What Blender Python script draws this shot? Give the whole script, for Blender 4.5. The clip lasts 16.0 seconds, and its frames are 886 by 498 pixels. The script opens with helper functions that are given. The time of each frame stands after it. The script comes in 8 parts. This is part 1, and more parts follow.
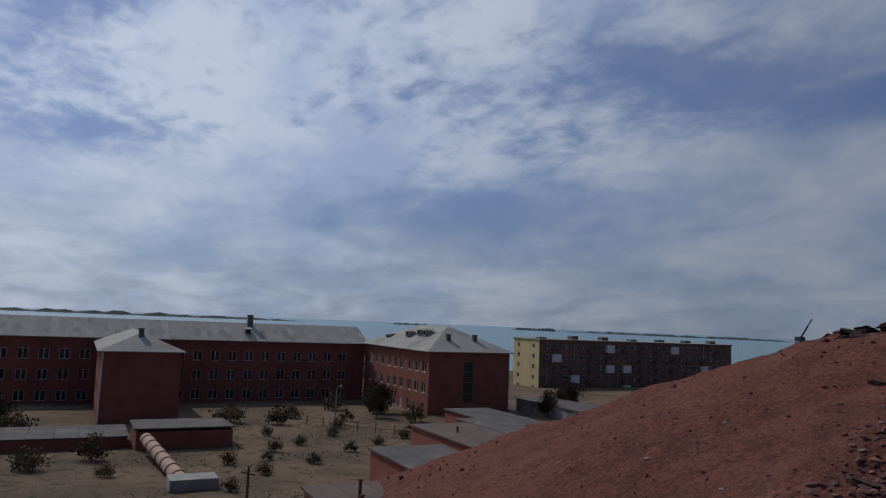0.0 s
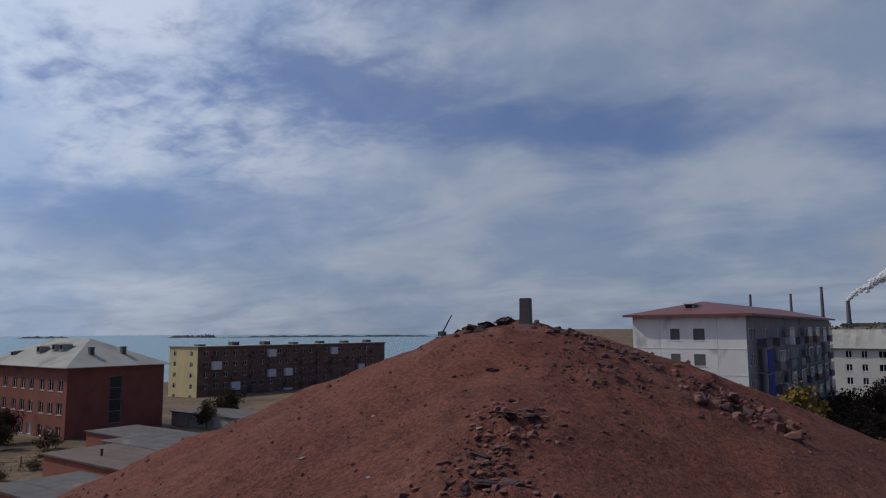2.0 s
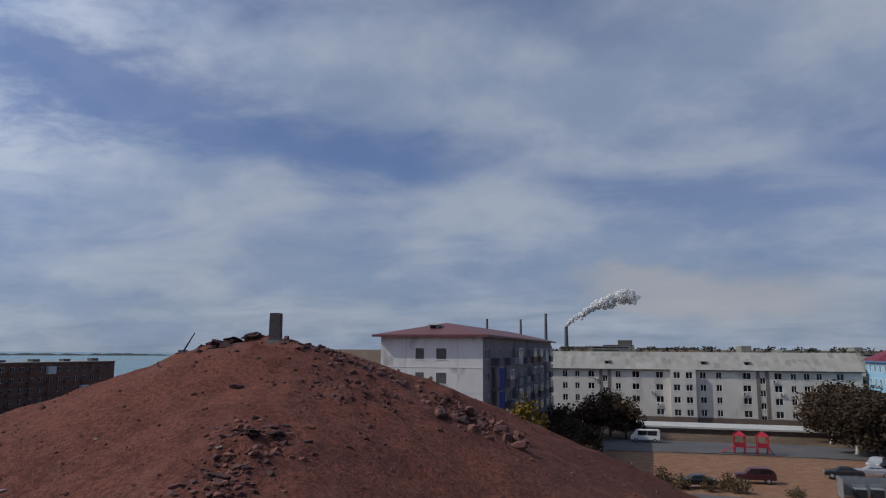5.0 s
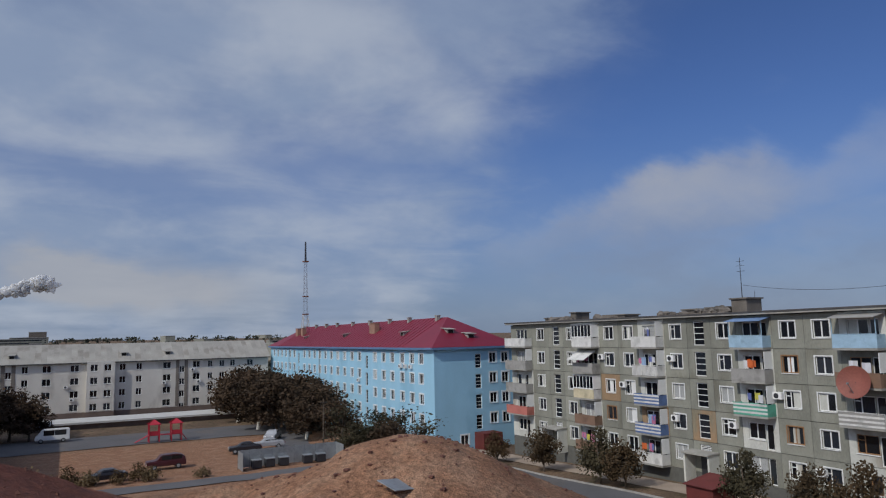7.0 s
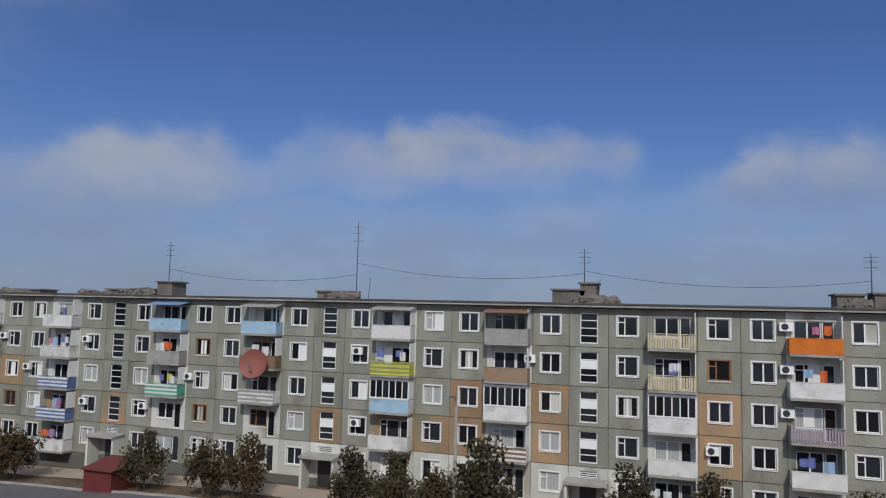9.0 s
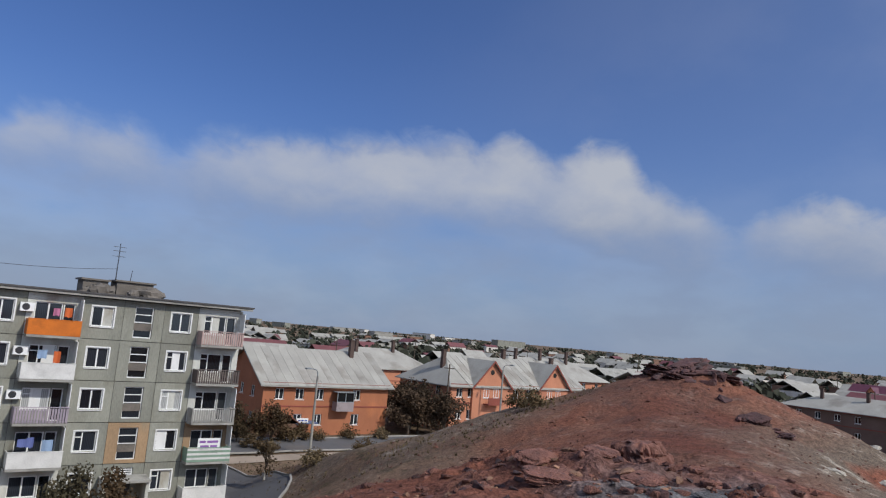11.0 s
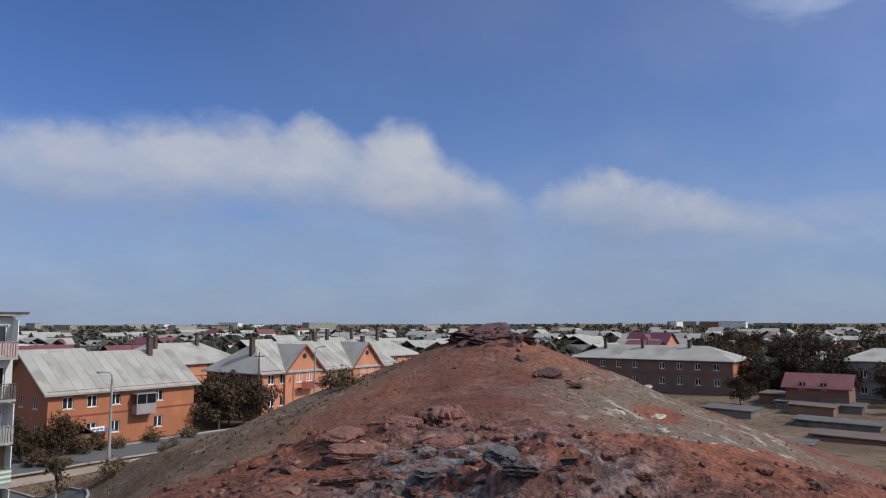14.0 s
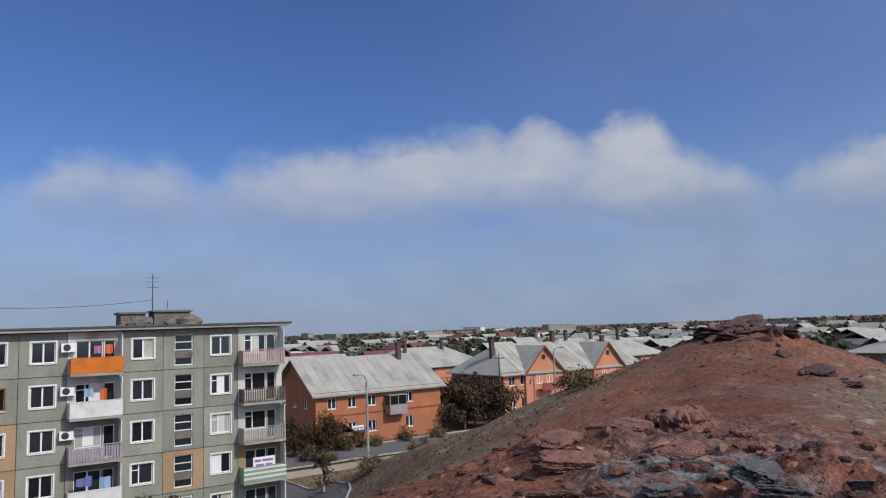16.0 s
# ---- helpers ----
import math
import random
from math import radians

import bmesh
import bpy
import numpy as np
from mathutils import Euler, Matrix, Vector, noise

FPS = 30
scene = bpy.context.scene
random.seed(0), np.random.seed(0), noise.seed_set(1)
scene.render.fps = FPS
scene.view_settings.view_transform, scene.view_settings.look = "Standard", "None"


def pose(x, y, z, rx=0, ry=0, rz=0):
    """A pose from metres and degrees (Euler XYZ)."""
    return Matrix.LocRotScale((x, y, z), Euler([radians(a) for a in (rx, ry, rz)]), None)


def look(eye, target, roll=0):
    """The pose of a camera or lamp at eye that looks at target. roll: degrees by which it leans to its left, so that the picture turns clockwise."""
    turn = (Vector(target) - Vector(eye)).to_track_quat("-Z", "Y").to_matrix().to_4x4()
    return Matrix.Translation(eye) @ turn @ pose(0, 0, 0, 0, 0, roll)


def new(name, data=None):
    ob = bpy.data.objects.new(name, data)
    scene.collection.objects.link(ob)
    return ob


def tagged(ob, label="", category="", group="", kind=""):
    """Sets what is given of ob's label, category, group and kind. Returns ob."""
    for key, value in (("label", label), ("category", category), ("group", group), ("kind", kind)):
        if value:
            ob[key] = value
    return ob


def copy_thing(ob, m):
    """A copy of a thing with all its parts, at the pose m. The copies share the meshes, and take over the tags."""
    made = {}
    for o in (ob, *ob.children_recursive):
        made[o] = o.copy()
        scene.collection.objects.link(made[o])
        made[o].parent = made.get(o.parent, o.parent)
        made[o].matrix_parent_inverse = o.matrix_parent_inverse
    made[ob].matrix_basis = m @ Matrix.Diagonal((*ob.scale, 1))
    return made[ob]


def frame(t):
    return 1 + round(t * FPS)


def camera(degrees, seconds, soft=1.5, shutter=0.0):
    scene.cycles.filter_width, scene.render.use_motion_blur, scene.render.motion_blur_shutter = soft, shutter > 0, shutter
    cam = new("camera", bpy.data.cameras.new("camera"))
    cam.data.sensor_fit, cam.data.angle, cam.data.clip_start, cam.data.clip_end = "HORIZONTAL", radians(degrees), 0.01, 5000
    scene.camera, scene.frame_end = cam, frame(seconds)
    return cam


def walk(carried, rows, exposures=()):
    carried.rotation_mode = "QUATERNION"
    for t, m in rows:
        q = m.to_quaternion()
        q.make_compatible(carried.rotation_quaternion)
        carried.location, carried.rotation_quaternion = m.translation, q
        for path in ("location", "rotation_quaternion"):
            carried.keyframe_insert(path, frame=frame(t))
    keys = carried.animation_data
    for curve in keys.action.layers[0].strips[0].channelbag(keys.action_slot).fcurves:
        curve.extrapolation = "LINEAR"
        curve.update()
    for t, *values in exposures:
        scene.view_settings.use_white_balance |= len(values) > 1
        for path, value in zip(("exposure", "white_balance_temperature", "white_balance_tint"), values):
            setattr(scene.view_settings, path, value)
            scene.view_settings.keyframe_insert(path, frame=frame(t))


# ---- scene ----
cam = camera(64.30, 16.0, soft=1.2)
# seconds, place, yaw, pitch, roll
PATH = [
    (0.0, 0.000, 0.000, 13.001, 62.91, 5.80, -2.40),
    (0.5, 0.233, -0.082, 13.057, 50.53, 6.17, -1.62),
    (1.0, 0.451, -0.178, 13.102, 41.21, 6.33, -0.99),
    (1.5, 0.566, -0.246, 13.116, 38.25, 6.12, -0.45),
    (2.0, 0.653, -0.290, 13.137, 36.15, 6.57, 0.23),
    (2.5, 0.707, -0.294, 13.141, 32.65, 7.01, 0.10),
    (3.0, 0.742, -0.440, 13.126, 31.77, 9.79, 1.87),
    (3.2, 0.744, -0.457, 13.109, 31.80, 8.52, 1.05),
    (5.3, 0.558, -0.169, 12.909, 11.63, 8.80, 0.08),
    (5.5, 0.562, -0.248, 12.903, 8.22, 9.12, 0.41),
    (6.0, 0.601, -0.516, 12.906, -0.93, 8.82, 0.36),
    (6.5, 0.671, -0.854, 12.905, -9.64, 8.29, 0.56),
    (7.0, 0.859, -1.026, 12.985, -27.89, 7.02, 1.27),
    (7.5, 0.849, -1.321, 13.073, -41.84, 6.81, 0.23),
    (8.0, 0.853, -1.579, 13.182, -53.48, 6.29, -1.10),
    (8.5, 0.866, -1.939, 13.303, -60.74, 5.72, -0.37),
    (9.0, 0.730, -2.180, 13.399, -71.58, 5.29, -1.44),
    (9.5, 0.307, -2.368, 13.494, -90.66, 5.22, -1.32),
    (10.0, 0.122, -2.414, 13.585, -106.60, 4.99, 0.51),
    (10.2, -0.038, -2.357, 13.601, -111.77, 5.40, -1.68),
    (12.3, -0.617, -1.934, 13.756, -139.96, 6.44, -0.79),
    (12.5, -0.664, -1.881, 13.754, -140.16, 5.83, -0.50),
    (13.0, -0.659, -1.855, 13.709, -138.25, 2.18, -0.59),
    (13.5, -0.594, -2.052, 13.686, -138.67, 4.95, -0.49),
    (14.0, -0.603, -2.186, 13.691, -142.94, 5.91, 0.15),
    (14.5, -0.453, -2.422, 13.644, -140.59, 6.60, -0.01),
    (15.0, -0.385, -2.772, 13.565, -140.39, 4.17, 1.97),
    (15.5, -0.157, -3.167, 13.526, -131.64, 6.63, 2.24),
    (16.0, 0.087, -3.421, 13.509, -123.74, 6.41, 2.09),
]
walk(cam, [(t, pose(x, y, z, 90 + p, r, w)) for t, x, y, z, w, p, r in PATH],
     [(0.0, -0.94), (1.5, -0.70), (3.0, -0.60), (5.5, -0.48), (7.0, -0.38), (9.0, -0.28), (12.5, 0.10), (16.0, 0.05)])

# ---- world and sun ----
SUN_AZ, SUN_EL = radians(109), radians(42)
world = bpy.data.worlds.new("world")
scene.world = world
world.use_nodes = True
wn, wl = world.node_tree.nodes, world.node_tree.links


def wnode(kind, **inputs):
    n = wn.new(kind)
    for k, v in inputs.items():
        n.inputs[int(k[1:])].default_value = v
    return n


def wmath(op, a, b=0.0, c=0.0):
    n = wn.new("ShaderNodeMath")
    n.operation = op
    for i, v in enumerate((a, b, c)):
        if isinstance(v, (int, float)):
            n.inputs[i].default_value = v
        else:
            wl.new(v, n.inputs[i])
    return n.outputs[0]


def wstep(v, lo, hi):
    n = wn.new("ShaderNodeMapRange")
    n.interpolation_type = "SMOOTHSTEP"
    n.inputs[1].default_value, n.inputs[2].default_value = lo, hi
    wl.new(v, n.inputs[0])
    return n.outputs[0]


def wnoise(vec, scale, detail, rough=0.55, warp=0.0):
    n = wn.new("ShaderNodeTexNoise")
    n.inputs["Scale"].default_value, n.inputs["Detail"].default_value = scale, detail
    n.inputs["Roughness"].default_value, n.inputs["Distortion"].default_value = rough, warp
    wl.new(vec, n.inputs["Vector"])
    return n.outputs[0]


def wvec(x, y, z):
    n = wn.new("ShaderNodeCombineXYZ")
    for i, v in enumerate((x, y, z)):
        if isinstance(v, (int, float)):
            n.inputs[i].default_value = v
        else:
            wl.new(v, n.inputs[i])
    return n.outputs[0]


def wmix(f, a, b):
    n = wn.new("ShaderNodeMix")
    n.data_type = "RGBA"
    wl.new(f, n.inputs[0])
    for i, v in ((6, a), (7, b)):
        if isinstance(v, tuple):
            n.inputs[i].default_value = (*v, 1)
        else:
            wl.new(v, n.inputs[i])
    return n.outputs[2]


sky = wn.new("ShaderNodeTexSky")
sky.sky_type, sky.sun_disc = "NISHITA", False
sky.sun_elevation, sky.sun_rotation = SUN_EL, -SUN_AZ
sky.air_density, sky.dust_density, sky.ozone_density = 1.0, 0.3, 5.0
tint = wn.new("ShaderNodeMix")
tint.data_type, tint.blend_type = "RGBA", "MULTIPLY"
tint.inputs[0].default_value = 1.0
tint.inputs[7].default_value = (0.60, 0.70, 0.98, 1)
wl.new(sky.outputs[0], tint.inputs[6])
geo = wn.new("ShaderNodeTexCoord")
sep = wn.new("ShaderNodeSeparateXYZ")
wl.new(geo.outputs["Generated"], sep.inputs[0])
dx, dy, dz = sep.outputs
up = wmath("MAXIMUM", dz, 0.0)
# haze along the horizon
haze = wstep(up, 0.30, -0.04)
clear = wmix(wmath("MULTIPLY", haze, 0.8), tint.outputs[2], (1.95, 2.65, 4.1))
# the sky by azimuth (to the left of north) and height, in degrees
azim = wmath("MULTIPLY", wmath("ARCTAN2", wmath("MULTIPLY", dx, -1.0), dy), 180 / math.pi)
elev = wmath("MULTIPLY", wmath("ARCSINE", dz), 180 / math.pi)
inv = wmath("DIVIDE", 1.0, wmath("ADD", up, 0.16))
px, py = wmath("MULTIPLY", dx, inv), wmath("MULTIPLY", dy, inv)
warp_a = wmath("SUBTRACT", wnoise(wvec(dx, dy, wmath("MULTIPLY", dz, 2.0)), 5.0, 5, 0.55), 0.5)
warp_e = wmath("SUBTRACT", wnoise(wvec(dy, dx, wmath("MULTIPLY", dz, 2.4)), 6.5, 5, 0.55), 0.5)
bent = wvec(wmath("MULTIPLY_ADD", warp_a, 11.0, azim), wmath("MULTIPLY_ADD", warp_e, 5.0, elev), 0.0)


def puff(az, el, wide, high, turn, weight, total=None):
    """Adds one soft-edged patch of cloud, or of open sky where the weight is negative."""
    m = wn.new("ShaderNodeMapping")
    m.vector_type = "TEXTURE"
    m.inputs["Location"].default_value = (az, el, 0)
    m.inputs["Rotation"].default_value = (0, 0, radians(turn))
    m.inputs["Scale"].default_value = (wide, high, 1)
    wl.new(bent, m.inputs[0])
    g = wn.new("ShaderNodeTexGradient")
    g.gradient_type = "QUADRATIC_SPHERE"
    wl.new(m.outputs[0], g.inputs[0])
    return wmath("MULTIPLY_ADD", g.outputs["Fac"], weight, 0.0 if total is None else total)


# high thin sheets over the lake, thinning out inland, with long gaps and small flakes
broad = wnoise(wvec(px, wmath("MULTIPLY", py, 1.35), 3.1), 1.5, 6, 0.56, 0.5)
flake = wnoise(wvec(px, wmath("MULTIPLY", py, 1.25), 7.7), 6.5, 5, 0.6, 0.3)
edge_az = wmath("MULTIPLY_ADD", warp_a, 22.0, wmath("MULTIPLY_ADD", elev, 0.5, azim))
cover = wmath("MULTIPLY_ADD", wstep(edge_az, -38.0, -17.0), 0.62, wmath("MULTIPLY", wmath("SUBTRACT", broad, 0.5), 1.1))
GAPS = ((25, 15.6, 40, 5.5, 8, -0.66), (46, 19.5, 15, 5, 10, -0.55), (61, 8.2, 22, 6.5, 0, -0.55), (34, 27, 14, 4, 5, -0.3), (94, 21, 12, 7, 0, -0.45), (89, 12.8, 16, 4, 0, -0.45), (-2, 12.3, 14, 4, 8, -0.5), (-16, 13, 22, 8, 0, -0.35))
HEAPS = ((80, 19, 24, 9, 0, 0.3), (71, 12.5, 24, 6, 0, 0.55), (15, 22.5, 44, 8, 8, 0.6), (-14, 24, 20, 9, 0, 0.25), (13, 11.8, 14, 5, 0, 0.65), (37, 12.6, 16, 5, 0, 0.6), (-173, 27, 20, 11, 0, 1.6))
for patch in GAPS + HEAPS:
    cover = puff(*patch, cover)
flakes = wmath("MULTIPLY", wmath("SUBTRACT", flake, 0.5), wmath("MULTIPLY", wstep(azim, 20.0, 60.0), wmath("MULTIPLY", wstep(elev, 8.0, 15.0), 1.7)))
sheet = wstep(wmath("ADD", cover, flakes), 0.16, 0.92)
# towards the horizon all melts into pale haze
low = wmath("MULTIPLY", wstep(elev, 15.0, 3.0), wmath("MULTIPLY", wstep(azim, -60.0, 60.0), 0.42))
thin = wmath("MULTIPLY", wstep(edge_az, -38.0, -14.0), 0.26)
high = wmath("MAXIMUM", wmath("MULTIPLY_ADD", sheet, wmath("SUBTRACT", 0.86, thin), thin), low)


def heaps(rows):
    """A bank of heaped clouds: azimuth, top, bottom and density from point to point along it."""
    rows = sorted(rows)
    lo, hi = rows[0][0], rows[-1][0]
    r = wn.new("ShaderNodeValToRGB")
    r.color_ramp.interpolation = "EASE"
    e = r.color_ramp.elements
    for k, row in enumerate(rows):
        q = e[0] if k == 0 else e[len(e) - 1] if k == len(rows) - 1 else e.new((row[0] - lo) / (hi - lo))
        q.color = (row[1] / 30, row[2] / 30, row[3], 1)
    n = wn.new("ShaderNodeMapRange")
    n.inputs[1].default_value, n.inputs[2].default_value = lo, hi
    wl.new(wmath("MULTIPLY_ADD", warp_a, 4.0, azim), n.inputs[0])
    wl.new(n.outputs[0], r.inputs[0])
    c = wn.new("ShaderNodeSeparateColor")
    wl.new(r.outputs[0], c.inputs[0])
    top, base = wmath("MULTIPLY", c.outputs[0], 30.0), wmath("MULTIPLY", c.outputs[1], 30.0)
    depth = wmath("SUBTRACT", wmath("MULTIPLY_ADD", wisp, 1.6, wmath("MULTIPLY_ADD", lump, 2.6, top)), elev)
    body = wmath("MULTIPLY", wstep(depth, -0.6, 2.2), wstep(wmath("SUBTRACT", wmath("MULTIPLY_ADD", warp_e, 6.0, elev), base), -3.4, 3.4))
    return wmath("MULTIPLY", body, c.outputs[2]), depth


wisp = wmath("SUBTRACT", wnoise(wvec(wmath("MULTIPLY_ADD", dz, 0.8, dx), wmath("MULTIPLY_ADD", dz, -0.8, dy), dz), 26.0, 6, 0.62, 0.8), 0.5)
lump = wmath("SUBTRACT", wnoise(wvec(dx, dy, wmath("MULTIPLY", dz, 1.6)), 11.0, 6, 0.55, 0.2), 0.5)
north_bank, north_depth = heaps([(-28.0, 7.0, 4.0, 0.0), (-33.4, 9.1, 4.2, 0.40), (-39.1, 11.2, 6.1, 0.55), (-45.4, 13.3, 7.0, 0.75), (-52.1, 14.3, 7.5, 0.70), (-56.3, 12.6, 8.2, 0.42), (-60.9, 15.5, 9.9, 0.35), (-66.1, 14.8, 9.0, 0.55), (-68.0, 16.0, 9.9, 0.80), (-74.3, 16.1, 11.4, 0.80), (-77.0, 15.2, 11.4, 0.70), (-80.3, 15.4, 11.2, 0.80), (-84.8, 14.9, 11.4, 0.60), (-88.5, 13.1, 12.0, 0.0)])
south_bank, south_depth = heaps([(-88.5, 11.0, 7.7, 0.00), (-92.8, 11.7, 7.3, 0.30), (-95.5, 13.9, 7.8, 0.70), (-101.9, 13.6, 7.5, 0.72), (-105.6, 12.6, 7.0, 0.55), (-108.0, 14.0, 7.2, 0.75), (-114.4, 14.8, 7.4, 0.82), (-122.5, 15.9, 8.8, 0.92), (-127.3, 16.5, 8.9, 0.92), (-128.9, 15.6, 8.9, 0.85), (-131.4, 16.9, 8.8, 0.92), (-135.6, 15.1, 8.5, 0.92), (-138.2, 16.5, 8.0, 1.00), (-140.8, 16.2, 7.4, 1.00), (-143.6, 13.7, 6.9, 0.92), (-146.4, 12.3, 6.7, 0.82), (-150.0, 10.7, 6.7, 0.45), (-152.0, 11.6, 6.6, 0.70), (-156.2, 12.2, 6.3, 0.97), (-160.0, 11.0, 5.8, 0.92), (-168.5, 9.2, 4.8, 0.74), (-174.0, 7.0, 4.2, 0.47)])
bank = wmath("MULTIPLY", wmath("MAXIMUM", north_bank, south_bank), wmath("MULTIPLY_ADD", lump, 0.7, 0.88))
# a faint veil hangs under the bank, and old smoke over the power station
veil = wmath("MULTIPLY", wmath("MULTIPLY", wstep(elev, 11.0, 7.0), wstep(azim, -20.0, -45.0)), wmath("MULTIPLY_ADD", warp_e, 1.0, 0.32))
bank = wmath("MAXIMUM", bank, wmath("MAXIMUM", veil, wmath("MULTIPLY", wstep(azim, -112.0, -165.0), 0.15)))
fume = wmath("MINIMUM", puff(-7.5, 4.2, 14, 3.6, 0, 1.0, puff(0.2, 4.5, 8.5, 2.8, 12, 2.2)), 0.75)
cloud = wmath("MINIMUM", wmath("MAXIMUM", high, bank), 0.93)
flat = wmath("DIVIDE", 1.0, wmath("ADD", up, 0.45))
shade = wmix(wstep(wnoise(wvec(wmath("MULTIPLY", dx, flat), wmath("MULTIPLY", dy, flat), 9.0), 3.2, 5), 0.36, 0.62), (3.4, 4.3, 6.0), (5.2, 5.85, 7.0))
depth = wmath("MINIMUM", wmath("ABSOLUTE", north_depth), wmath("ABSOLUTE", south_depth))
heap = wmix(wstep(wmath("MULTIPLY_ADD", lump, -5.0, depth), 5.5, 0.3), (2.95, 3.45, 4.6), (4.75, 5.0, 5.6))
shade = wmix(wstep(bank, 0.1, 0.5), shade, heap)
# clouds nearer the sun glow through
toward = wmath("ADD", wmath("ADD", wmath("MULTIPLY", dx, -math.sin(SUN_AZ) * math.cos(SUN_EL)), wmath("MULTIPLY", dy, math.cos(SUN_AZ) * math.cos(SUN_EL))), wmath("MULTIPLY", dz, math.sin(SUN_EL)))
glow = wn.new("ShaderNodeMix")
glow.data_type, glow.blend_type, glow.inputs[0].default_value = "RGBA", "MULTIPLY", 1.0
gain = wmath("ADD", 1.0, wmath("MULTIPLY", wstep(toward, 0.25, 0.95), 1.1))
wl.new(shade, glow.inputs[6]), wl.new(wvec(gain, gain, gain), glow.inputs[7])
shade = glow.outputs[2]
both = wmix(fume, wmix(cloud, clear, shade), (4.7, 4.9, 5.4))
wl.new(both, wn["Background"].inputs[0])
wn["Background"].inputs[1].default_value = 0.1
sun = new("sun", bpy.data.lights.new("sun", "SUN"))
sun.data.energy, sun.data.angle, sun.data.color = 3.0, radians(0.5), (1, 0.95, 0.87)
SUN_DIR = Vector((-math.sin(SUN_AZ) * math.cos(SUN_EL), math.cos(SUN_AZ) * math.cos(SUN_EL), math.sin(SUN_EL)))
sun.matrix_world = look(SUN_DIR * 100, (0, 0, 0))

# ---- materials ----
def mat(name, col, rough=0.9, spread=0.25, big=0.6, fine=8.0, bump=0.15, metal=0.0, per=0.0, stain=None, streak=1.0, rim=None):
    """A worn surface: broad stains, fine grain and relief. per: how far single objects differ; stain: a second colour in patches."""
    m = bpy.data.materials.new(name)
    m.use_nodes = True
    n, l = m.node_tree.nodes, m.node_tree.links
    b = n["Principled BSDF"]
    b.inputs["Roughness"].default_value, b.inputs["Metallic"].default_value = rough, metal
    tc, info, add = n.new("ShaderNodeTexCoord"), n.new("ShaderNodeObjectInfo"), n.new("ShaderNodeVectorMath")
    sc = n.new("ShaderNodeVectorMath")
    sc.operation = "MULTIPLY"
    sc.inputs[1].default_value = (1, 1, streak)
    off = n.new("ShaderNodeMath")
    off.operation, off.inputs[1].default_value = "MULTIPLY", 57.0
    l.new(info.outputs["Random"], off.inputs[0])
    l.new(tc.outputs["Object"], sc.inputs[0])
    l.new(sc.outputs[0], add.inputs[0])
    l.new(off.outputs[0], add.inputs[1])
    def nz(scale, detail, src):
        t = n.new("ShaderNodeTexNoise")
        t.inputs["Scale"].default_value, t.inputs["Detail"].default_value = scale, detail
        l.new(src, t.inputs["Vector"])
        return t.outputs[0]
    a, f = nz(big, 4, add.outputs[0]), nz(fine, 3, add.outputs[0])
    mul = n.new("ShaderNodeMath")
    mul.operation = "MULTIPLY_ADD"
    l.new(f, mul.inputs[0])
    mul.inputs[1].default_value = 0.6
    l.new(a, mul.inputs[2])
    mr = n.new("ShaderNodeMapRange")
    mr.inputs[1].default_value, mr.inputs[2].default_value = 0.5, 1.1
    mr.inputs[3].default_value, mr.inputs[4].default_value = 1 - spread, 1 + spread
    l.new(mul.outputs[0], mr.inputs[0])
    val = mr.outputs[0]
    if per:
        pm = n.new("ShaderNodeMath")
        pm.operation = "MULTIPLY_ADD"
        l.new(info.outputs["Random"], pm.inputs[0])
        pm.inputs[1].default_value, pm.inputs[2].default_value = 2 * per, 1 - per
        vv = n.new("ShaderNodeMath")
        vv.operation = "MULTIPLY"
        l.new(val, vv.inputs[0]), l.new(pm.outputs[0], vv.inputs[1])
        val = vv.outputs[0]
    mx = n.new("ShaderNodeMix")
    mx.data_type, mx.blend_type, mx.inputs[0].default_value = "RGBA", "MULTIPLY", 1.0
    mx.inputs[6].default_value = (*col, 1)
    if stain:
        st = n.new("ShaderNodeMapRange")
        st.interpolation_type = "SMOOTHSTEP"
        st.inputs[1].default_value, st.inputs[2].default_value = 0.55, 0.68
        l.new(nz(big * 0.7, 5, add.outputs[0]), st.inputs[0])
        sm = n.new("ShaderNodeMix")
        sm.data_type = "RGBA"
        sm.inputs[6].default_value, sm.inputs[7].default_value = (*col, 1), (*stain, 1)
        l.new(st.outputs[0], sm.inputs[0])
        l.new(sm.outputs[2], mx.inputs[6])
    l.new(val, mx.inputs[7])
    l.new(mx.outputs[2], b.inputs["Base Color"])
    if bump:
        bp = n.new("ShaderNodeBump")
        bp.inputs["Strength"].default_value, bp.inputs["Distance"].default_value = bump, 0.05
        l.new(f, bp.inputs["Height"])
        l.new(bp.outputs[0], b.inputs["Normal"])
    return m


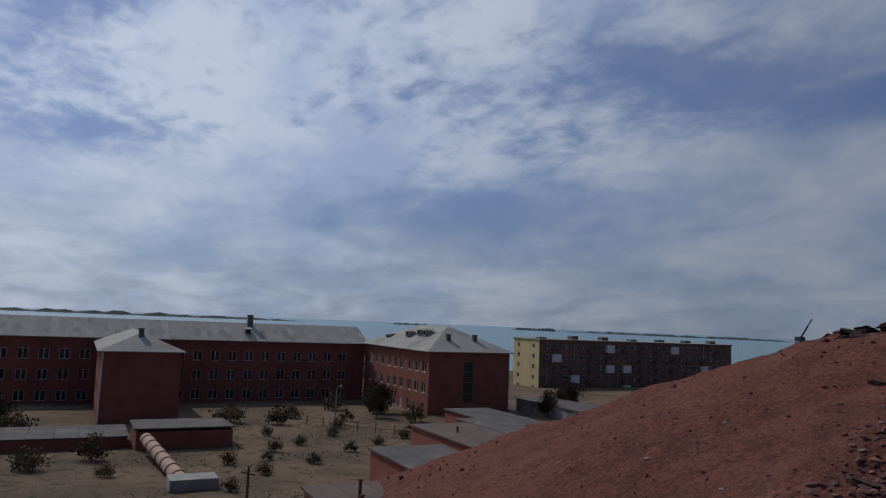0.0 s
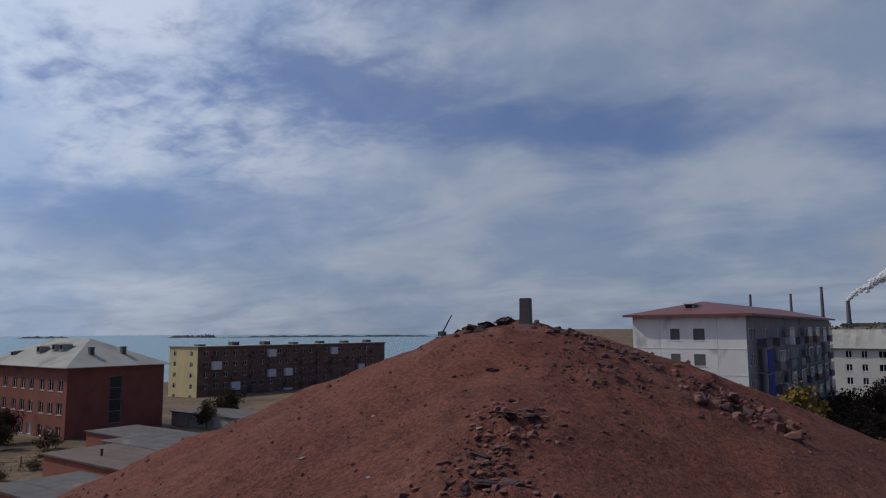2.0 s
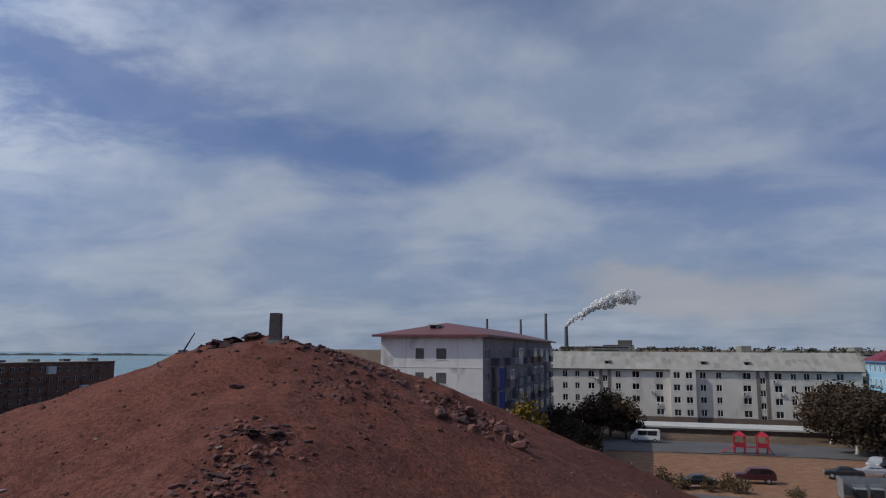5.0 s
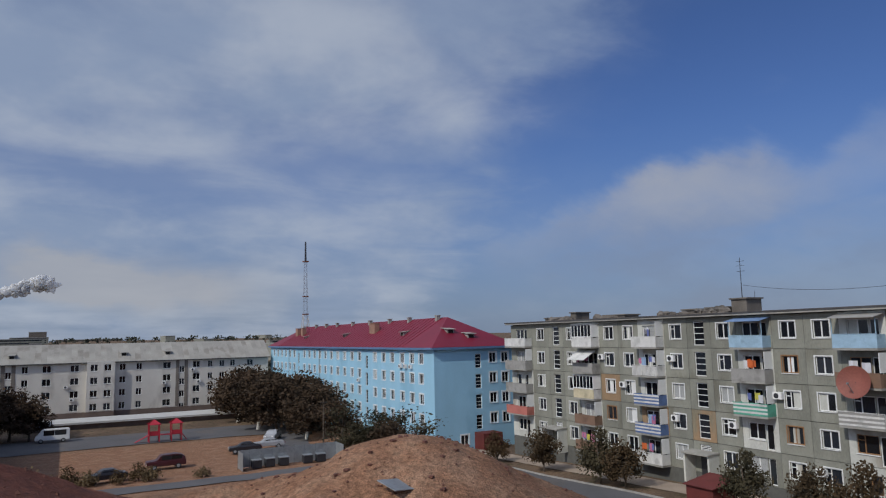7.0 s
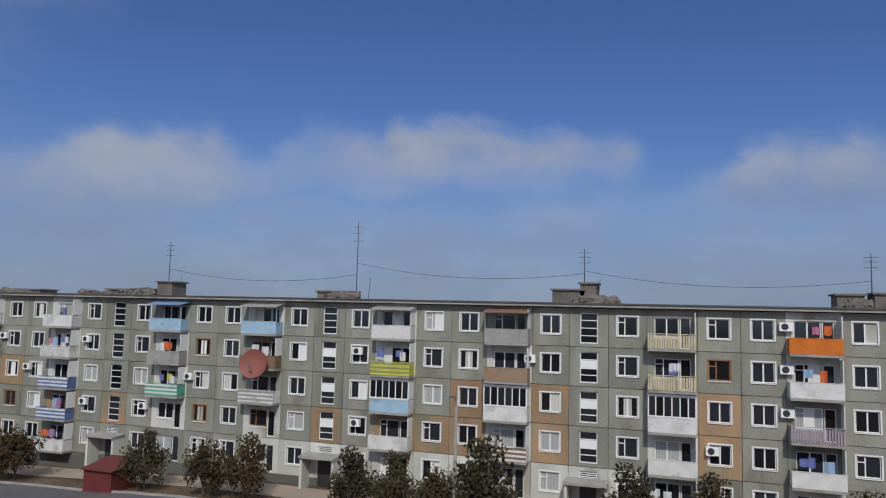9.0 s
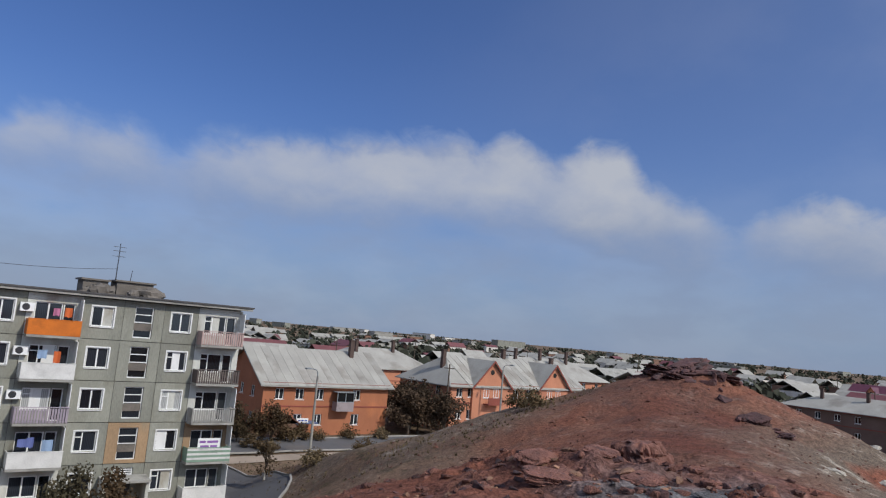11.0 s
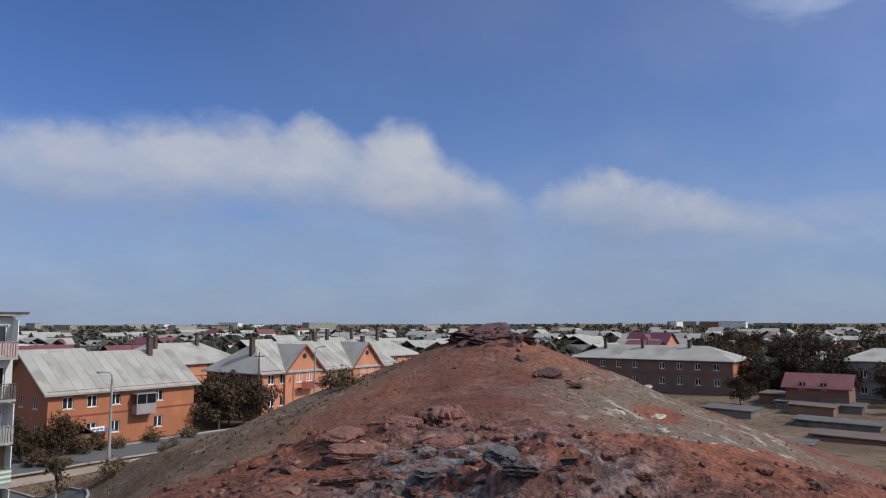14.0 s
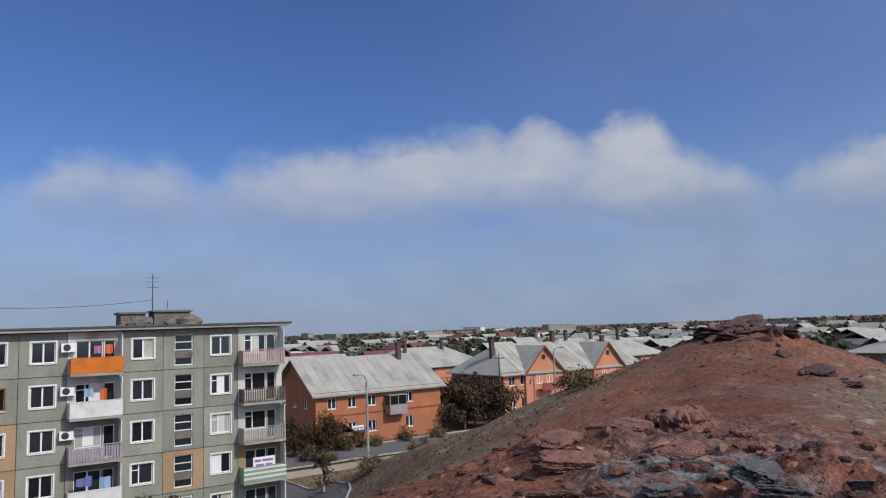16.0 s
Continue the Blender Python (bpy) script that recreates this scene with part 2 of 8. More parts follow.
def pane_mat(name, lo, hi, rough=0.08):
    """Opaque window glass: an unlit room or a drawn curtain is put into its colour."""
    m = bpy.data.materials.new(name)
    m.use_nodes = True
    n, l = m.node_tree.nodes, m.node_tree.links
    b = n["Principled BSDF"]
    info, r = n.new("ShaderNodeObjectInfo"), n.new("ShaderNodeValToRGB")
    r.color_ramp.interpolation = "CONSTANT"
    r.color_ramp.elements[0].color, r.color_ramp.elements[1].color = (*lo, 1), (*hi, 1)
    r.color_ramp.elements[1].position = 0.84
    e = r.color_ramp.elements.new(0.45)
    e.color = (lo[0] * 2.2, lo[1] * 2.2, lo[2] * 2.2, 1)
    l.new(info.outputs["Random"], r.inputs[0])
    t, w = n.new("ShaderNodeTexCoord"), n.new("ShaderNodeTexWave")
    w.inputs["Scale"].default_value, w.inputs["Distortion"].default_value = 3.0, 3.0
    l.new(t.outputs["Object"], w.inputs["Vector"])
    mr = n.new("ShaderNodeMapRange")
    mr.inputs[3].default_value, mr.inputs[4].default_value = 0.65, 1.1
    l.new(w.outputs[1], mr.inputs[0])
    mx = n.new("ShaderNodeMix")
    mx.data_type, mx.blend_type, mx.inputs[0].default_value = "RGBA", "MULTIPLY", 1.0
    l.new(r.outputs[0], mx.inputs[6]), l.new(mr.outputs[0], mx.inputs[7])
    l.new(mx.outputs[2], b.inputs["Base Color"])
    b.inputs["Roughness"].default_value = rough
    b.inputs["IOR"].default_value = 1.5
    return m


WHITE = mat("white_paint", (0.72, 0.72, 0.70), 0.6, 0.1, 1.0, 12, 0.05)
PLASTIC = mat("white_plastic", (0.78, 0.78, 0.76), 0.4, 0.06, 1.0, 10, 0.0)
PANEL = mat("grey_panel", (0.235, 0.235, 0.195), 0.92, 0.28, 0.55, 14, 0.25, per=0.12, stain=(0.175, 0.168, 0.132), streak=0.35)
PANEL_ORANGE = mat("ochre_panel", (0.30, 0.20, 0.115), 0.92, 0.25, 0.6, 14, 0.25, per=0.12, stain=(0.22, 0.19, 0.13), streak=0.4)
PANEL_WHITE = mat("whitewashed_panel", (0.52, 0.52, 0.47), 0.9, 0.22, 0.7, 14, 0.2, per=0.08, stain=(0.36, 0.33, 0.27), streak=0.4)
JOINT = mat("joint_mortar", (0.11, 0.11, 0.10), 0.95, 0.2, 2.0, 20, 0.1)
CONCRETE = mat("concrete", (0.30, 0.29, 0.26), 0.92, 0.25, 0.8, 10, 0.3, stain=(0.20, 0.19, 0.17))
DARKCONC = mat("stained_concrete", (0.15, 0.13, 0.11), 0.95, 0.3, 0.9, 9, 0.4, stain=(0.09, 0.08, 0.07))
ROOFING = mat("tarred_roofing", (0.075, 0.07, 0.07), 0.9, 0.35, 0.8, 8, 0.3)
ASBESTOS = mat("grey_slate_sheet", (0.33, 0.315, 0.28), 0.95, 0.2, 0.3, 9, 0.3, stain=(0.25, 0.23, 0.20), per=0.05)
REDROOF = mat("crimson_metal_roof", (0.185, 0.012, 0.030), 0.5, 0.12, 0.3, 6, 0.1)
MAROON = mat("maroon_metal_roof", (0.16, 0.055, 0.055), 0.55, 0.18, 0.3, 6, 0.1)
PURPLE = mat("plum_metal_roof", (0.11, 0.03, 0.05), 0.55, 0.15, 0.4, 6, 0.1)
BLUE = mat("sky_blue_plaster", (0.30, 0.53, 0.68), 0.85, 0.08, 0.4, 12, 0.12, stain=(0.25, 0.47, 0.62), streak=0.5)
WHITEWALL = mat("pale_plaster", (0.63, 0.60, 0.54), 0.88, 0.10, 0.4, 12, 0.15, stain=(0.49, 0.46, 0.41), streak=0.5)
WHITEPANEL = mat("white_tiled_panel", (0.74, 0.72, 0.68), 0.85, 0.12, 0.5, 14, 0.15, per=0.05, stain=(0.45, 0.44, 0.41), streak=0.5)
PLINTH = mat("brown_plinth", (0.16, 0.12, 0.10), 0.9, 0.2, 0.8, 10, 0.2)
REDBRICK = mat("red_brick_wall", (0.27, 0.085, 0.055), 0.9, 0.2, 0.5, 18, 0.3, stain=(0.21, 0.07, 0.05))
TANWALL = mat("yellow_plaster", (0.58, 0.47, 0.24), 0.9, 0.15, 0.5, 12, 0.15, streak=0.5)
BROWNWALL = mat("brown_panel_wall", (0.20, 0.11, 0.075), 0.9, 0.22, 0.4, 12, 0.2, stain=(0.14, 0.08, 0.06))
ORANGE = mat("orange_plaster", (0.36, 0.135, 0.066), 0.9, 0.16, 0.5, 12, 0.2, stain=(0.44, 0.16, 0.07), streak=0.5)
PINK = mat("salmon_plaster", (0.50, 0.21, 0.12), 0.9, 0.15, 0.5, 12, 0.2, stain=(0.43, 0.17, 0.10), streak=0.5)
BRICK_TRIM = mat("dark_red_trim", (0.24, 0.06, 0.04), 0.8, 0.15)
GLASS = pane_mat("window_glass", (0.012, 0.014, 0.018), (0.42, 0.43, 0.42))
DARKGLASS = pane_mat("dark_glass", (0.010, 0.012, 0.015), (0.03, 0.035, 0.04))
# near-black fill that paints the inner shade of hatches and round windows
BARE = mat("opening_shade", (0.02, 0.018, 0.016), 0.9, 0.2)
WOODFRAME = mat("brown_wood_frame", (0.27, 0.14, 0.06), 0.7, 0.25, 2, 14, 0.15)
RUST = mat("rusty_metal", (0.16, 0.055, 0.03), 0.85, 0.35, 1.2, 9, 0.3, stain=(0.09, 0.04, 0.03))
REDSHED = mat("red_oxide_metal", (0.12, 0.022, 0.018), 0.75, 0.25, 1.0, 9, 0.2)
DARKMETAL = mat("dark_metal", (0.045, 0.045, 0.05), 0.55, 0.2, 2, 12, 0.1, metal=0.4)
GALV = mat("galvanised_metal", (0.33, 0.35, 0.36), 0.5, 0.2, 1.5, 10, 0.15, metal=0.5)
ASPHALT = mat("asphalt", (0.10, 0.096, 0.098), 0.9, 0.2, 0.25, 14, 0.3, stain=(0.12, 0.105, 0.095))
KERB = mat("kerb_concrete", (0.32, 0.30, 0.27), 0.9, 0.25, 1.0, 10, 0.3)
PAVING = mat("pale_pavement", (0.33, 0.26, 0.20), 0.92, 0.2, 0.4, 10, 0.2)
BARK = mat("bark", (0.10, 0.075, 0.055), 0.95, 0.3, 2.0, 12, 0.4)
LIME = mat("whitewashed_bark", (0.55, 0.53, 0.48), 0.9, 0.15, 2.0, 12, 0.2)
ROCK = mat("red_rock", (0.185, 0.080, 0.058), 0.95, 0.5, 1.6, 9, 0.9, per=0.25, stain=(0.085, 0.045, 0.04))
ROCKGREY = mat("grey_rock", (0.130, 0.122, 0.122), 0.95, 0.5, 1.8, 10, 0.9, per=0.3, stain=(0.135, 0.075, 0.058))
ROCKDARK = mat("dark_crag_rock", (0.090, 0.042, 0.038), 0.95, 0.5, 1.6, 9, 0.9, per=0.25, stain=(0.055, 0.035, 0.035))
PALEROCK = mat("pale_rock", (0.40, 0.36, 0.30), 0.95, 0.25, 0.9, 6, 0.5, per=0.2)


def cloth(col, name="cloth"):
    return mat(name, col, 0.85, 0.15, 1.5, 14, 0.1)


def leaf_mat(name, c1, c2):
    m = bpy.data.materials.new(name)
    m.use_nodes = True
    n, l = m.node_tree.nodes, m.node_tree.links
    b = n["Principled BSDF"]
    g, r = n.new("ShaderNodeNewGeometry"), n.new("ShaderNodeValToRGB")
    r.color_ramp.elements[0].color, r.color_ramp.elements[1].color = (*c1, 1), (*c2, 1)
    info, ad = n.new("ShaderNodeObjectInfo"), n.new("ShaderNodeMath")
    ad.operation = "MULTIPLY_ADD"
    ad.inputs[1].default_value = 0.5
    hf = n.new("ShaderNodeMath")
    hf.operation, hf.inputs[1].default_value = "MULTIPLY", 0.5
    l.new(info.outputs["Random"], hf.inputs[0])
    l.new(g.outputs["Random Per Island"], ad.inputs[0])
    l.new(hf.outputs[0], ad.inputs[2])
    l.new(ad.outputs[0], r.inputs[0])
    l.new(r.outputs[0], b.inputs["Base Color"])
    b.inputs["Roughness"].default_value = 0.9
    b.inputs["Specular IOR Level"].default_value = 0.1
    return m


LEAF = leaf_mat("dusty_leaves", (0.032, 0.031, 0.020), (0.082, 0.068, 0.040))
LEAF_AUTUMN = leaf_mat("turning_leaves", (0.038, 0.032, 0.020), (0.105, 0.066, 0.036))
LEAF_DARK = leaf_mat("dark_leaves", (0.036, 0.028, 0.019), (0.095, 0.062, 0.040))
LEAF_YELLOW = leaf_mat("yellow_leaves", (0.13, 0.10, 0.025), (0.26, 0.17, 0.04))
DRY = leaf_mat("dry_twigs", (0.09, 0.065, 0.04), (0.19, 0.14, 0.075))

# ---- mesh helpers ----
class Geo:
    """Collects boxes, quads and tubes for one mesh."""
    def __init__(self):
        self.v, self.f = [], []

    def quad(self, a, b, c, d):
        i = len(self.v)
        self.v += [a, b, c, d]
        self.f.append((i, i + 1, i + 2, i + 3))
        return self

    def poly(self, pts):
        i = len(self.v)
        self.v += list(pts)
        self.f.append(tuple(range(i, i + len(pts))))
        return self

    def box(self, x0, x1, y0, y1, z0, z1):
        i = len(self.v)
        self.v += [(x0, y0, z0), (x1, y0, z0), (x1, y1, z0), (x0, y1, z0), (x0, y0, z1), (x1, y0, z1), (x1, y1, z1), (x0, y1, z1)]
        self.f += [tuple(i + k for k in q) for q in ((3, 2, 1, 0), (4, 5, 6, 7), (0, 1, 5, 4), (1, 2, 6, 5), (2, 3, 7, 6), (3, 0, 4, 7))]
        return self

    def slab(self, corners, t):
        """A plate of thickness t below the given corners (counter-clockwise from above)."""
        i, n = len(self.v), len(corners)
        self.v += [tuple(c) for c in corners] + [(c[0], c[1], c[2] - t) for c in corners]
        self.f.append(tuple(range(i, i + n)))
        self.f.append(tuple(range(i + 2 * n - 1, i + n - 1, -1)))
        for k in range(n):
            j = (k + 1) % n
            self.f.append((i + j, i + k, i + n + k, i + n + j))
        return self

    def tube(self, pts, radii, n=8, cap=True):
        i0, pts = len(self.v), [Vector(p) for p in pts]
        for k, p in enumerate(pts):
            d = (pts[min(k + 1, len(pts) - 1)] - pts[max(k - 1, 0)]).normalized()
            a = d.orthogonal().normalized()
            b = d.cross(a)
            for j in range(n):
                q = 2 * math.pi * j / n
                self.v.append(tuple(p + (a * math.cos(q) + b * math.sin(q)) * radii[k]))
        for k in range(len(pts) - 1):
            for j in range(n):
                o, jj = i0 + k * n, (j + 1) % n
                self.f.append((o + j, o + jj, o + n + jj, o + n + j))
        if cap:
            self.f.append(tuple(i0 + j for j in range(n - 1, -1, -1)))
            self.f.append(tuple(i0 + (len(pts) - 1) * n + j for j in range(n)))
        return self

    def mesh(self, name, material, smooth=False):
        me = bpy.data.meshes.new(name)
        me.from_pydata(self.v, [], self.f)
        me.materials.append(material)
        if smooth:
            me.shade_smooth()
        return me


def part(name, data, parent, m=None, label="", material=None):
    """Links one mesh as a part under a thing."""
    if isinstance(data, Geo):
        data = data.mesh(name, material)
    ob = new(name, data)
    ob.parent = parent
    if m is not None:
        ob.matrix_basis = m
    if label:
        ob["label"] = label
    return ob


def thing(name, m, label, category, group="", kind="", data=None):
    ob = new(name, data)
    ob.matrix_basis = m
    return tagged(ob, label, category, group, kind)


# ---- the ground ----
def vnoise(x, y, seed=0):
    """Smooth value noise, 0 to 1."""
    xi, yi = np.floor(x), np.floor(y)
    fx, fy = x - xi, y - yi
    fx, fy = fx * fx * (3 - 2 * fx), fy * fy * (3 - 2 * fy)
    def h(a, b):
        v = np.sin(a * 127.1 + b * 311.7 + seed * 74.7) * 43758.5453
        return v - np.floor(v)
    return (h(xi, yi) * (1 - fx) + h(xi + 1, yi) * fx) * (1 - fy) + (h(xi, yi + 1) * (1 - fx) + h(xi + 1, yi + 1) * fx) * fy


def fbm(x, y, seed=0, octaves=4, gain=0.5):
    s, a, t = 0.0, 1.0, 0.0
    for k in range(octaves):
        s = s + a * vnoise(x * 2 ** k + 13.7 * k, y * 2 ** k - 7.1 * k, seed + k)
        t += a
        a *= gain
    return s / t


def smooth(a, b, v):
    t = np.clip((v - a) / (b - a), 0, 1)
    return t * t * (3 - 2 * t)


def level(x, y):
    """The town's ground without the hills."""
    z = -0.2 - 0.028 * np.clip(-x - 15, 0, 200) - 0.040 * np.clip(y - 32, 0, 62) * smooth(-75, -25, x) + 20 * smooth(400, 1500, y) * smooth(1.2, 2.0, y / np.maximum(-x, 1))
    z = z + 1.1 * smooth(54, 72, x) * smooth(5, -20, y)
    lake = smooth(-235, -330, x) * smooth(1.75, 1.6, y / np.maximum(-x, 1))
    return z - 9 * lake


def peak(x, y, px, py, pz, slope, soft):
    return pz - slope * (np.sqrt((x - px) ** 2 + (y - py) ** 2 + soft ** 2) - soft)


def spur(x, y, ax, ay, az, bx, by, bz, slope, soft):
    """A crest from a to b that falls off to both sides."""
    t = np.clip(((x - ax) * (bx - ax) + (y - ay) * (by - ay)) / ((bx - ax) ** 2 + (by - ay) ** 2), 0, 1)
    d = np.hypot(x - ax - t * (bx - ax), y - ay - t * (by - ay))
    return az + t * (bz - az) - slope * (np.sqrt(d * d + soft * soft) - soft)


def hills(x, y):
    h = peak(x, y, -20.2, 36.4, 13.7, 0.47, 3.5)
    h = np.maximum(h, spur(x, y, -20.2, 36.4, 13.6, -9.5, 17.0, 7.4, 0.42, 4))
    h = np.maximum(h, spur(x, y, -9.5, 17.0, 7.4, -2.0, 3.0, 10.4, 0.42, 4))
    h = np.maximum(h, peak(x, y, 25.8, -42.6, 12.6, 0.40, 2.5))
    h = np.maximum(h, spur(x, y, 25.8, -42.6, 11.5, 10, -23, 8.8, 0.36, 4))
    h = np.maximum(h, spur(x, y, 25.8, -42.6, 9.0, 50, -52, 2.5, 0.30, 6))
    h = np.maximum(h, peak(x, y, -0.2, -1.8, 11.75, 0.45, 3.0))
    h = np.maximum(h, peak(x, y, 4.4, -10.3, 12.2, 0.44, 5.0))
    h = np.maximum(h, spur(x, y, 4.6, -10.2, 12.0, 1.0, -18, 10.6, 0.40, 4))
    h = np.maximum(h, spur(x, y, 4.6, -10.2, 12.0, 10, -23, 9.0, 0.40, 4))
    h = np.maximum(h, peak(x, y, 13.6, 26.3, 8.9, 0.56, 2.5))
    h = np.maximum(h, spur(x, y, 13.6, 26.3, 8.5, 7.5, 29.5, 6.8, 0.45, 2.5))
    # the flank is cut back beside the street
    return h - 0.30 * np.clip(y + 29, 0, 20) * smooth(33, 43, x)


def on_hill(x, y):
    return smooth(-0.6, 1.2, hills(x, y) - level(x, y))


def craggy(x, y):
    """Where bare ledges break through, 0 to 1."""
    near = np.exp(-(((x - 5.4) / 4.5) ** 2 + ((y + 9.3) / 3.2) ** 2))
    cap_a = np.exp(-(((x + 20.2) / 5) ** 2 + ((y - 36.6) / 4) ** 2))
    cap_b = np.exp(-(((x - 25.0) / 3.5) ** 2 + ((y + 42.5) / 3.5) ** 2))
    rib = np.exp(-(((x + 12.9 + 0.12 * (y - 21)) / 1.9) ** 2 + ((y - 21.2) / 4.5) ** 2))
    right = np.exp(-(((x + 10.5) / 5.0) ** 2 + ((y - 38.5) / 4) ** 2)) + np.exp(-(((x + 13.7) / 2.2) ** 2 + ((y - 32.2) / 2.6) ** 2))
    n = fbm(x * 0.22, y * 0.22, 41, 4)
    return np.clip(near * 1.3 + cap_a * 0.7 + cap_b + rib * 1.0 + right * 0.9, 0, 1.2) * smooth(0.32, 0.62, n)


def land(x, y):
    z0, hl = level(x, y), hills(x, y)
    k = smooth(-2.5, 2.5, hl - z0)
    h = np.maximum(hl, z0) + 0.35 * k * (1 - k) * 2
    on = on_hill(x, y)
    h = h + on * (fbm(x * 0.16, y * 0.16, 3, 4) - 0.5) * 1.1 + on * (fbm(x * 0.9, y * 0.9, 9, 4) - 0.5) * 0.30
    c = craggy(x, y) * on
    raw = fbm(x * 0.62 + 0.34 * y, y * 0.62 - 0.22 * x, 21, 4)
    led = np.floor(raw * 11) / 11 + smooth(0.72, 1.0, (raw * 11) % 1.0) / 11
    raw2 = fbm(x * 1.7 + 0.9 * y, y * 1.7 - 0.6 * x, 61, 3)
    led2 = np.floor(raw2 * 7) / 7 + smooth(0.7, 1.0, (raw2 * 7) % 1.0) / 7
    h = h + c * (led - 0.47) * 1.35 + c * (led2 - 0.5) * 0.6 + c * (fbm(x * 3.1, y * 3.1, 5, 3) - 0.5) * 0.30
    h = h + (1 - on) * (fbm(x * 0.25, y * 0.25, 14, 3) - 0.5) * 0.18
    # a broken step of rock along the brow
    brow = np.exp(-(((x - 6.3) / 1.5) ** 2 + ((y + 9.5) / 1.1) ** 2)) + 0.6 * np.exp(-(((x - 8.2) / 1.2) ** 2 + ((y + 9.6) / 0.9) ** 2))
    h = h + brow * (0.26 + 0.45 * (led2 - 0.4))
    # trodden flat where one stands
    foot = np.exp(-((x / 2.6) ** 2 + ((y + 1.8) / 2.8) ** 2))
    return h * (1 - foot) + foot * (11.45 + 0.12 * np.clip(x - y * 0.6, -2, 4))


def height(x, y):
    return float(land(np.array([float(x)]), np.array([float(y)]))[0])


def ground_sheet():
    rings = np.concatenate([[0.001, 0.2], np.arange(0.7, 5, 0.35), np.arange(5, 17, 0.13), np.arange(17, 56, 0.26), np.geomspace(56, 4200, 130)])
    n = 800
    a = np.linspace(0, 2 * np.pi, n, endpoint=False)
    R, A = np.meshgrid(rings, a, indexing="ij")
    X, Y = R * np.cos(A), -2.0 + R * np.sin(A)
    Z = land(X, Y)
    verts = np.stack([X, Y, Z], -1).reshape(-1, 3)
    i = np.arange((len(rings) - 1) * n)
    r, c = i // n, i % n
    faces = np.stack([r * n + c, (r + 1) * n + c, (r + 1) * n + (c + 1) % n, r * n + (c + 1) % n], 1)
    me = bpy.data.meshes.new("ground")
    me.vertices.add(len(verts))
    me.vertices.foreach_set("co", verts.ravel())
    me.loops.add(len(faces) * 4)
    me.loops.foreach_set("vertex_index", faces.ravel())
    me.polygons.add(len(faces))
    me.polygons.foreach_set("loop_start", np.arange(0, len(faces) * 4, 4))
    me.update()
    me.shade_smooth()
    x, y = verts[:, 0], verts[:, 1]
    on = on_hill(x, y)
    # kinds of soil: red earth on the hills, pale clay, bare sand, grey weathered rock
    clay = np.exp(-(((x - 11.5) / 7) ** 2 + ((y + 41) / 11) ** 2)) * 1.4 + 0.8 * np.exp(-(((x - 42) / 14) ** 2 + ((y + 33) / 9) ** 2))
    clay = np.clip(clay, 0, 1) * smooth(0.30, 0.55, fbm(x * 0.3, y * 0.3, 33, 4)) * on
    sand = smooth(1, 3, hills(x, y) - level(x, y)) * np.exp(-(((x - 12.5) / 9) ** 2 + ((y - 27) / 9) ** 2))
    sand = np.clip(sand * 1.4 + (1 - on) * smooth(70, 78, y) * smooth(-12, 0, x) * smooth(50, 40, x) * smooth(125, 115, y), 0, 1)
    grey = 1.6 * smooth(0.30, 0.52, fbm(x * 1.1, y * 1.1, 77, 4)) * on * np.exp(-(((x - 3.7) / 1.5) ** 2 + ((y + 8.8) / 1.6) ** 2))
    dun = np.clip(smooth(24, 34, x) * smooth(-20, -28, y) + smooth(6, 16, x) * smooth(-14, -20, y) * smooth(-30, -24, y) * 0.8, 0, 1)
    cap = np.exp(-(((x - 20.5) / 9) ** 2 + ((y + 36) / 10) ** 2))
    dun = dun * (1 - np.clip(cap * 1.3, 0, 1))
    col = np.stack([on * (1 - sand) * (1 - 0.85 * dun), np.clip(clay, 0, 1), np.clip(sand, 0, 1), np.clip(grey, 0, 1)], 1)
    at = me.color_attributes.new("soil", "FLOAT_COLOR", "POINT")
    at.data.foreach_set("color", col.astype(np.float32).ravel())
    # the red soil is tinted darker umber on the lake-side hill
    umber = 0.6 * smooth(4, 14, y) * smooth(4, -4, x)
    me.attributes.new("umber", "FLOAT", "POINT").data.foreach_set("value", umber.astype(np.float32))
    return tagged(new("ground", me), "red stony hills and dusty open ground", "ground", kind="structure")


